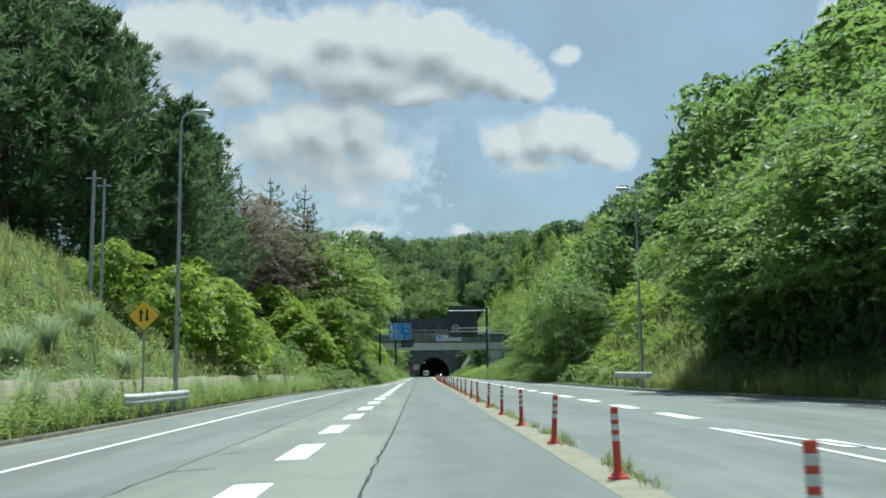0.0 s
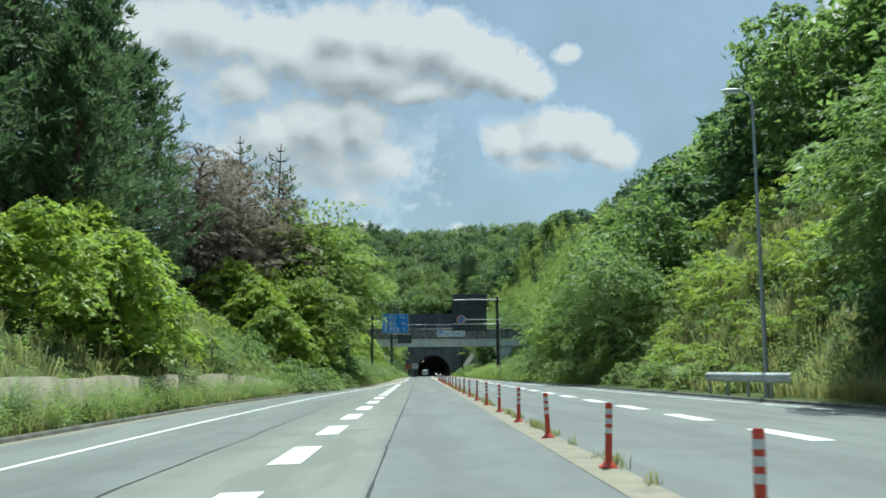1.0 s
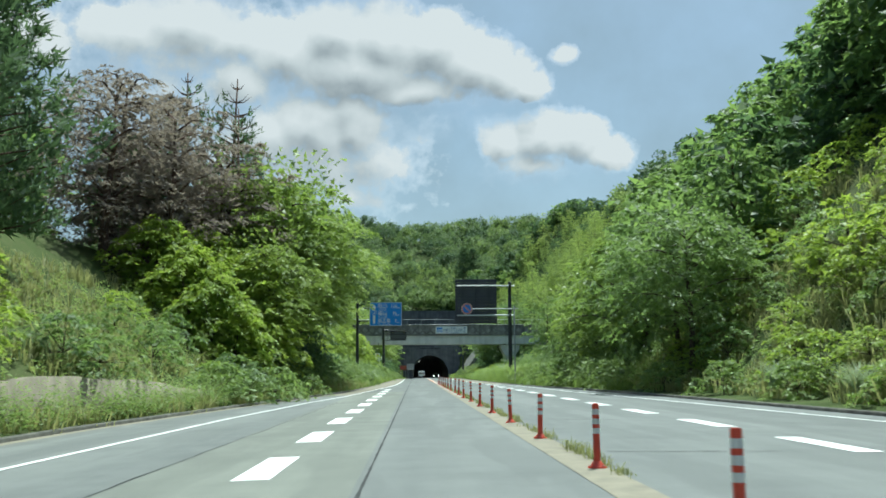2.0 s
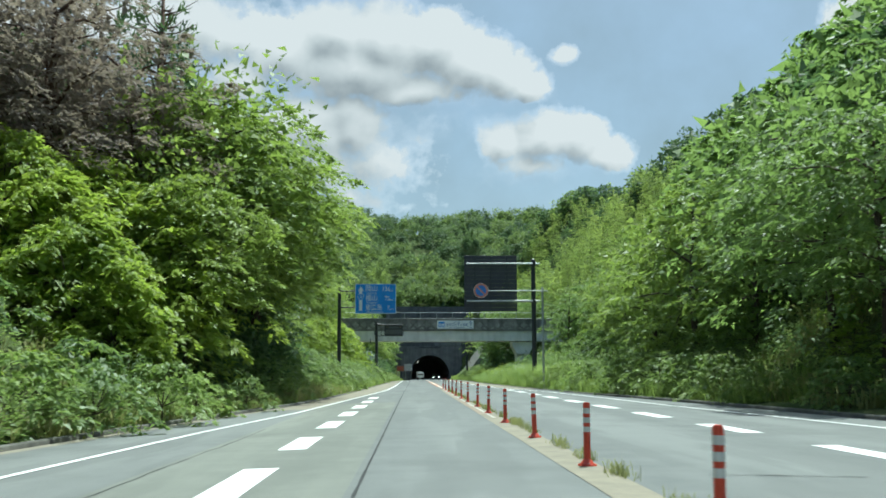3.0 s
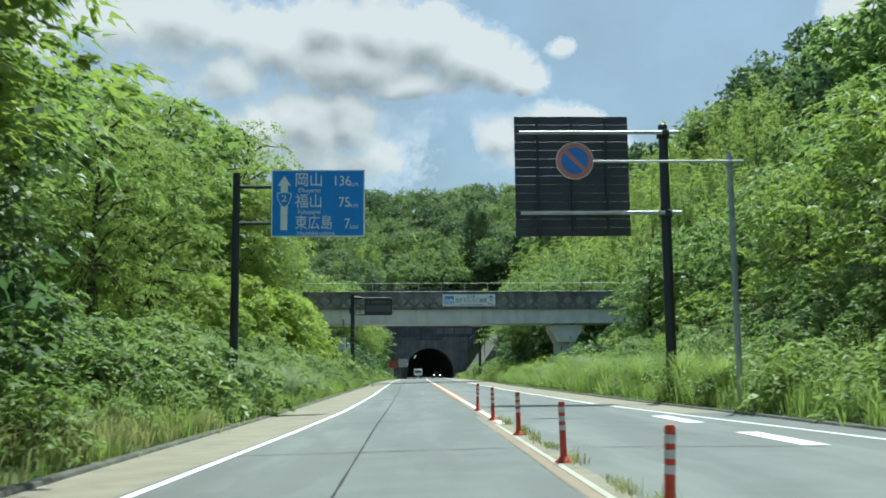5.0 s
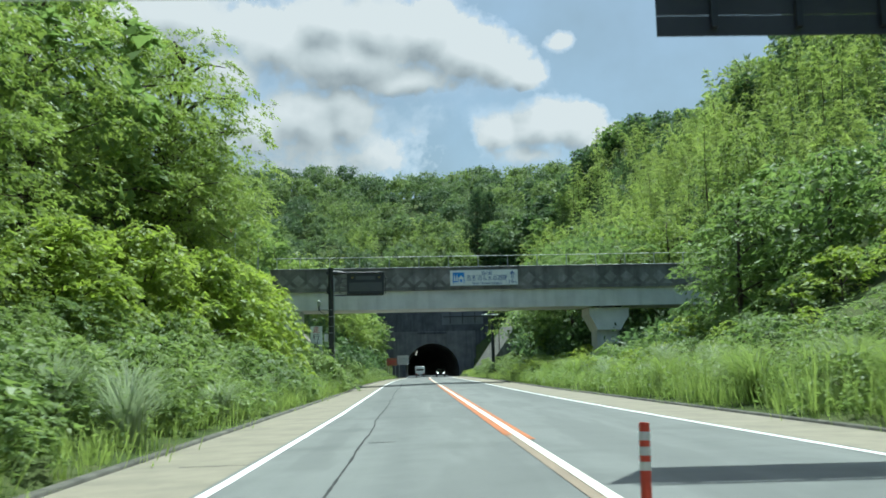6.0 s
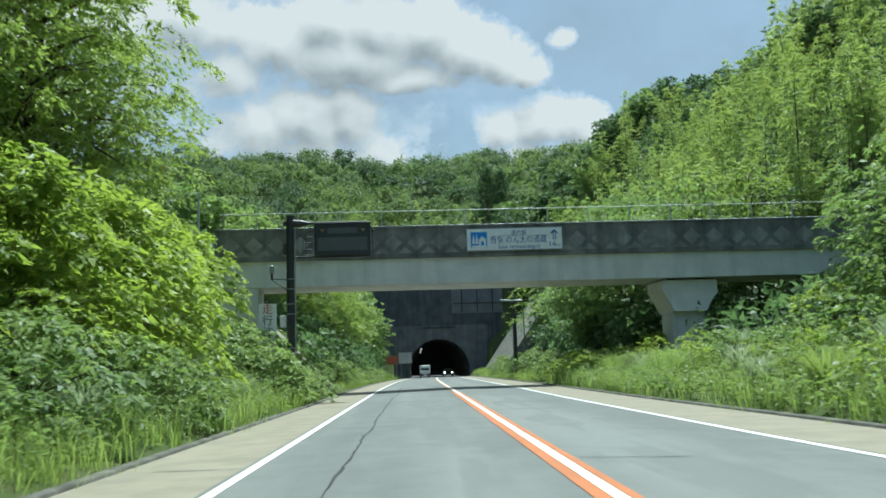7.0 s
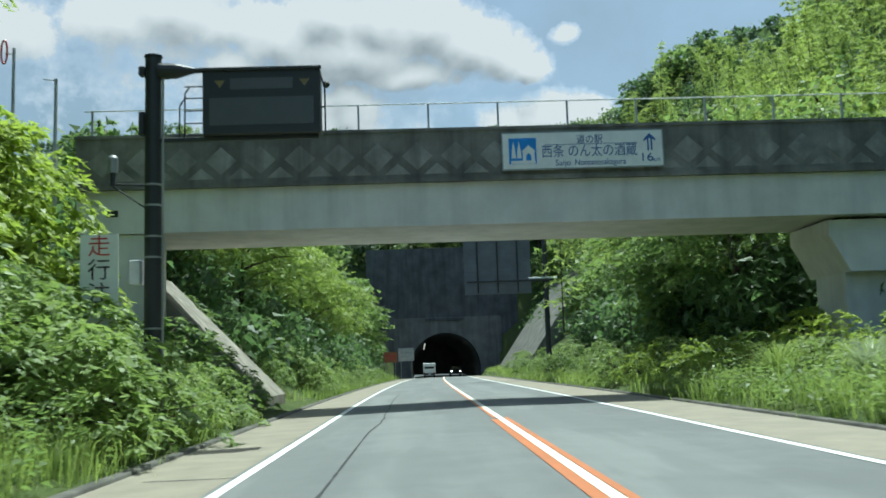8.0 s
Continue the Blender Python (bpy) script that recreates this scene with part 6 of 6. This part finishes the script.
    part("control_box", box(bmesh.new(), -0.42, -0.2, -0.12, 0.12, 2.85 - z0, 3.32 - z0, 0.012), RAIL_STEEL, root, "grey steel control box")


SCREEN = paint_mat("unlit_screen", (0.075, 0.078, 0.075), 0.35, 0.0, 0.05)
BEACON = paint_mat("beacon_lens", (0.20, 0.15, 0.03), 0.3, 0.0, 0.05)
message_board()


def caution_plate():
    z0 = float(height(-5.85, 175.1))
    root = thing("caution_plate", "tall white plate with red and black characters", "road sign", at=(-5.85, 175.1, z0))
    t = 3.77 - z0
    for x in (-0.22, 0.22):
        part("pole", rod(bmesh.new(), (x, 0.06, -0.4), (x, 0.06, t - 0.1), 0.03, 0.03, 10), STEEL, root)
    face = plate(root, "panel", rect(-0.35, 0.35, t - 1.95, t), 0.0, SIGN_WHITE, 0.02)
    for i, (ch, mat) in enumerate((("走", SIGN_RED), ("行", SIGN_BLACK), ("注", SIGN_BLACK))):
        text(ch, 0.42, mat, face, (0, -0.006, t - 0.24 - 0.44 * i), width=0.40)


caution_plate()


def mast(x, y, z0, top, label, ring):
    root = thing("mast", label, "mast", at=(x, y, z0))
    part("shaft", rod(bmesh.new(), (0, 0, -0.4), (0, 0, top - z0), 0.07, 0.05, 10), STEEL, root)
    if ring:
        bm = bmesh.new()
        pts = [(-0.28 + 0.10 * math.cos(a), -0.1, top - z0 - 0.15 + 0.4 * math.sin(a)) for a in np.linspace(0, 6.283, 17)]
        for a, b in zip(pts, pts[1:]):
            rod(bm, a, b, 0.035, 0.035, 6)
        part("convex_mirror_rim", bm, SIGN_RED, root, "faded red rim seen edge-on")
        part("bracket", rod(bmesh.new(), (0, 0, top - z0 - 0.2), (-0.25, -0.1, top - z0 - 0.2), 0.02, 0.02, 8), STEEL, root)
    else:
        part("lamp_arm", rod(bmesh.new(), (0, 0, top - z0 - 0.05), (-0.4, 0, top - z0), 0.02, 0.02, 8), STEEL, root)


mast(-11.3, 187.2, 6.6, 10.6, "slim grey lamp mast beside the bridge end", False)
mast(-13.2, 188.5, 6.8, 12.1, "thin mast with a round mirror seen edge-on", True)


# ---------------- bridge dressing ----------------
def top_z(x):
    return 8.30 - 0.0028 * (x + 10.2)


part("coping", prism(bmesh.new(), [(-10.25, 8.28), (26, 8.19), (26, 8.27), (-10.25, 8.38)], BY - 0.05, BY + 0.36), DARK_CONCRETE, bridge)
part("string_course", prism(bmesh.new(), [(-10.25, 6.70), (26, 6.62), (26, 6.76), (-10.25, 6.84)], BY - 0.06, BY + 0.2), DARK_CONCRETE, bridge)
part("soffit_slab", prism(bmesh.new(), [(-10.2, 6.5), (26, 6.42), (26, 6.6), (-10.2, 6.68)], BY + 0.3, BY + 4.0), CONCRETE, bridge)
lozenge = None
for i in range(30):
    x = -9.4 + 1.19 * i
    m = Matrix.Translation((x, BY - 0.012, top_z(x) - 0.78))
    if lozenge is None:
        bm = prism(bmesh.new(), [(0, -0.43), (0.47, 0), (0, 0.43), (-0.47, 0)], 0, 0.02)
        lozenge = part("lozenge", bm, PALE_CONCRETE, bridge, "pale diamond in low relief")
        wedge = prism(bmesh.new(), [(-0.40, 0), (0.40, 0), (0, 0.34)], 0, 0.02)
        me_low = bpy.data.meshes.new("wedge")
        wedge.to_mesh(me_low)
        wedge.free()
        me_low.materials.append(PALE_CONCRETE)
        lozenge.matrix_basis = m
    else:
        ob = new("lozenge", lozenge.data)
        ob.parent = bridge
        ob.matrix_basis = m
    ob = new("wedge", me_low)
    ob.parent = bridge
    ob.matrix_basis = Matrix.Translation((x + 0.595, BY - 0.010, top_z(x) - 1.34))
for x in np.arange(-9.0, 26, 4.0):
    part("joint", box(bmesh.new(), x - 0.03, x + 0.03, BY - 0.006, BY, top_z(x) - 1.5, top_z(x) - 0.05), DARK_CONCRETE, bridge)
part("drain", box(bmesh.new(), -9.3, -8.95, BY + 0.09, BY + 0.14, 5.9, 6.1, 0.01), SIGN_BLACK, bridge, "dark drain opening")

fence = thing("bridge_fence", "thin steel post-and-rail fence along the bridge parapet", "fence", at=(0, BY + 0.15, 0))
post_me = None
for i in range(17):
    x = -8.10 + 2.15 * i if i < 16 else -9.76
    if post_me is None:
        post_me = part("post", box(bmesh.new(), -0.03, 0.03, -0.03, 0.03, -0.05, 0.9, 0.004), STEEL, fence)
        post_me.matrix_basis = Matrix.Translation((x, 0, top_z(x)))
    else:
        ob = new("post", post_me.data)
        ob.parent = fence
        ob.matrix_basis = Matrix.Translation((x, 0, top_z(x)))
for dz, r in ((0.89, 0.022), (0.10, 0.022)):
    part("rail", rod(bmesh.new(), (-10.0, 0, top_z(-10) + dz), (24.7, 0, top_z(24.7) + dz), r, r, 8), RAIL_STEEL, fence, "bright steel rail")

banner = thing("roadside_station_sign", "white direction sign with a blue house symbol on the parapet", "road sign", at=(5.17, BY - 0.16, 7.515))
plate(banner, "border", rect(-2.48, 2.48, -0.585, 0.585), 0.0, STEEL, 0.05)
face = plate(banner, "panel", rect(-2.44, 2.44, -0.545, 0.545), -0.005, SIGN_WHITE, 0.01)
plate(face, "symbol_field", rect(-2.26, -1.42, -0.40, 0.40), -0.012, SIGN_BLUE, 0.008, "blue square symbol")
for x in (-2.12, -1.95):
    plate(face, "tree_symbol", [(x - 0.07, -0.22), (x + 0.07, -0.22), (x + 0.05, 0.02), (x, 0.30), (x - 0.05, 0.02)], -0.019, SIGN_WHITE, 0.008)
plate(face, "house_symbol", [(-1.84, -0.36), (-1.84, -0.02), (-1.88, -0.02), (-1.66, 0.18), (-1.44, -0.02), (-1.48, -0.02), (-1.48, -0.36), (-1.58, -0.36), (-1.58, -0.14), (-1.66, -0.06), (-1.74, -0.14), (-1.74, -0.36)], -0.019, SIGN_WHITE, 0.008)
plate(face, "rule", rect(-1.2, 1.7, 0.165, 0.18), -0.012, SIGN_NAVY, 0.008, "thin dark line")
plate(face, "snow_symbol", rect(-2.20, -1.46, -0.395, -0.30), -0.017, SIGN_WHITE, 0.008)
text("道の駅", 0.3, SIGN_NAVY, face, (0.22, -0.012, 0.30), width=0.8)
text("西条", 0.42, SIGN_NAVY, face, (-0.92, -0.012, -0.06), width=0.68)
text("のん太の酒蔵", 0.42, SIGN_NAVY, face, (0.60, -0.012, -0.06), width=2.1)
text("Saijo", 0.26, SIGN_NAVY, face, (-0.62, -0.012, -0.40), width=0.46)
text("Nontanosakagura", 0.26, SIGN_NAVY, face, (0.52, -0.012, -0.40), width=1.55)
text("16", 0.36, SIGN_NAVY, face, (1.94, -0.012, -0.30), width=0.34)
text("km", 0.2, SIGN_NAVY, face, (2.24, -0.012, -0.36), width=0.22)
plate(face, "arrow", [(1.98, -0.08), (2.03, -0.08), (2.03, 0.30), (2.09, 0.30), (2.09, -0.08), (2.14, -0.08), (2.14, 0.28), (2.24, 0.20), (2.24, 0.28), (2.06, 0.46), (1.88, 0.28), (1.88, 0.20), (1.98, 0.28)], -0.012, SIGN_NAVY, 0.008, "dark blue arrow")

pier = thing("bridge_pier", "pale concrete pier with a flared head under the bridge", "bridge pier", at=(14.3, BY + 2.1, 0))
zb = float(height(14.3, BY + 2.1)) - 1.0
part("shaft", prism(bmesh.new(), [(-0.85, zb), (0.85, zb), (0.85, 3.6), (-0.85, 3.6)], -1.1, 1.1), CONCRETE, pier)
part("head", prism(bmesh.new(), [(-0.85, 3.6), (0.85, 3.6), (1.1, 4.1), (1.45, 4.55), (1.45, 5.22), (-1.45, 5.22), (-1.45, 4.75), (-1.2, 4.3)], -1.55, 1.55), CONCRETE, pier)
for x in (-0.8, 0.8):
    part("bearing", box(bmesh.new(), x - 0.2, x + 0.2, -1.2, 1.2, 5.2, 5.36, 0.01), DARK_STEEL, pier)

abutment = thing("bridge_abutment", "shaded concrete abutment at the bridge end", "abutment", at=(-9.5, BY + 2.1, 0))
part("wall", box(bmesh.new(), -0.6, 1.45, -1.9, 0.1, -0.5, 5.36, 0.03), CONCRETE, abutment)
part("pipe", rod(bmesh.new(), (1.55, -1.6, 2.6), (1.55, -1.6, 5.3), 0.06, 0.06, 10), RAIL_STEEL, abutment)
part("wing_slope", prism(bmesh.new(), [(0.5, 4.5), (4.6, 0.3), (4.6, -0.3), (4.2, -0.3), (0.5, 4.1)], 0.11, 4.4), WING, abutment, "sloping stained concrete wing")

wing = thing("wing_wall", "sloping sprayed-concrete face beside the tunnel road", "wall", at=(0, 250, 0))
part("face", prism(bmesh.new(), [(9.9, -0.3), (10.2, 0.6), (13.4, 5.2), (17.4, 10.6), (18.6, 10.6), (18.6, -0.3)], 0, 31), SLOPE_FACE, wing)
part("cope", prism(bmesh.new(), [(17.2, 10.5), (17.2, 10.8), (18.7, 10.8), (18.7, 10.5)], -0.1, 31.1), WING, wing)


def board(x, y, w, z0, z1, mat, label, extra=None):
    g = float(height(x, y))
    root = thing("notice_board", label, "notice board", at=(x, y, g))
    for dx in (-w * 0.35, w * 0.35):
        part("leg", rod(bmesh.new(), (dx, 0.05, -0.3), (dx, 0.05, z1 - g - 0.1), 0.04, 0.04, 8), STEEL, root)
    plate(root, "panel", rect(-w / 2, w / 2, z0 - g, z1 - g), 0.0, mat, 0.03)
    plate(root, "line_of_writing", rect(-w * 0.38, w * 0.38, z0 - g + (z1 - z0) * 0.55, z0 - g + (z1 - z0) * 0.7), -0.006, extra or SIGN_NAVY, 0.006)
    plate(root, "line_of_writing", rect(-w * 0.3, w * 0.3, z0 - g + (z1 - z0) * 0.3, z0 - g + (z1 - z0) * 0.42), -0.006, extra or SIGN_NAVY, 0.006)


board(-1.5, 262, 1.7, 1.6, 3.0, DULL_WHITE, "white notice board beside the tunnel mouth", STEEL)
board(-3.2, 261.5, 1.5, 1.5, 2.6, ORANGE_BOARD, "orange warning board beside the tunnel mouth", SIGN_RED)


# ---------------- vehicles ----------------
def wheel(parent, x, y, r=0.29, w=0.17):
    wh = part("wheel", rod(bmesh.new(), (x - w / 2, y, r), (x + w / 2, y, r), r, r, 20), TYRE, parent)
    part("rim", rod(bmesh.new(), (x - w / 2 - 0.006, y, r), (x + w / 2 + 0.006, y, r), r * 0.6, r * 0.6, 14), STEEL, wh)


def light_truck(x, y, z):
    root = thing("light_truck", "small white truck with a boxy body driving into the tunnel", "truck", at=(x, y, z))
    part("chassis", box(bmesh.new(), -0.55, 0.55, -1.6, 1.5, 0.32, 0.5, 0.02), DARK_STEEL, root)
    cab = prism(bmesh.new(), [(-0.72, 0.45), (0.72, 0.45), (0.72, 1.15), (0.62, 1.78), (-0.62, 1.78), (-0.72, 1.15)], 0.55, 1.65)
    cabin = part("cab", cab, CAR_WHITE, root)
    part("rear_window", prism(bmesh.new(), [(-0.52, 1.2), (0.52, 1.2), (0.48, 1.66), (-0.48, 1.66)], 0.54, 0.55), GLASS, cabin)
    bed = part("cargo_box", box(bmesh.new(), -0.78, 0.78, -1.7, 0.5, 0.55, 1.85, 0.06), CAR_WHITE, root, "pale box body")
    part("rear_window", box(bmesh.new(), -0.6, 0.6, -1.722, -1.716, 1.12, 1.42, 0.002), GLASS, bed, "dark rear window")
    part("rear_door", box(bmesh.new(), -0.74, -0.01, -1.715, -1.70, 0.62, 1.80, 0.004), CAR_WHITE, bed)
    part("rear_door", box(bmesh.new(), 0.01, 0.74, -1.715, -1.70, 0.62, 1.80, 0.004), CAR_WHITE, bed)
    part("bumper", box(bmesh.new(), -0.72, 0.72, -1.78, -1.68, 0.36, 0.52, 0.02), DARK_STEEL, root)
    for s in (-1, 1):
        part("tail_light", box(bmesh.new(), s * 0.62 - 0.1, s * 0.62 + 0.1, -1.79, -1.70, 0.54, 0.66, 0.01), SIGN_RED, root, "red tail light")
        for yy in (-1.05, 1.1):
            wheel(root, s * 0.62, yy)
    part("plate", box(bmesh.new(), -0.17, 0.17, -1.80, -1.78, 0.38, 0.5, 0.004), SIGN_WHITE, root)


def oncoming_car(x, y, z):
    root = thing("car", "dark oncoming car with lit headlights in the tunnel", "car", at=(x, y, z))
    part("body", prism(bmesh.new(), [(-0.85, 0.3), (0.85, 0.3), (0.88, 0.7), (0.8, 0.95), (-0.8, 0.95), (-0.88, 0.7)], -2.1, 2.1), DARK_STEEL, root)
    part("roof", prism(bmesh.new(), [(-0.76, 0.95), (0.76, 0.95), (0.6, 1.48), (-0.6, 1.48)], -0.9, 1.6), DARK_STEEL, root)
    part("windscreen", prism(bmesh.new(), [(-0.68, 0.98), (0.68, 0.98), (0.55, 1.42), (-0.55, 1.42)], -0.92, -0.9), GLASS, root)
    for s in (-1, 1):
        part("headlight", rod(bmesh.new(), (s * 0.62, -2.16, 0.72), (s * 0.62, -2.09, 0.72), 0.09, 0.1, 14), HEADLIGHT, root, "lit headlight")
        for yy in (-1.35, 1.35):
            wheel(root, s * 0.75, yy, 0.31, 0.2)


TYRE = paint_mat("tyre_rubber", (0.02, 0.02, 0.02), 0.85)
CAR_WHITE = paint_mat("white_car_paint", (0.70, 0.72, 0.70), 0.35, 0.0, 0.06)
GLASS = paint_mat("dark_window_glass", (0.02, 0.025, 0.028), 0.08, 0.0, 0.02)
k = Nodes("headlight")
HEADLIGHT = k.end(k.n("ShaderNodeEmission", Color=(1.0, 0.96, 0.88, 1), Strength=6.0).outputs[0])
light_truck(1.15, 281.0, -0.54)
k = Nodes("tunnel_lamp")
TUBE = k.end(k.n("ShaderNodeEmission", Color=(1.0, 0.93, 0.8, 1), Strength=0.35).outputs[0])
for i in range(22):
    root = thing("tunnel_lamp", "dim row lamp under the tunnel crown", "lamp", "tunnel lamps", (TUNNEL_X - 2.7, PORTAL_Y + 5 + 2.4 * i, 4.05))
    part("housing", box(bmesh.new(), -0.16, 0.16, -0.9, 0.9, 0.0, 0.10, 0.01), STEEL, root)
    part("lens", box(bmesh.new(), -0.10, 0.10, -0.9, 0.9, -0.08, 0.0, 0.005), TUBE, root, "lit lens")
oncoming_car(5.2, 300.0, -0.69)
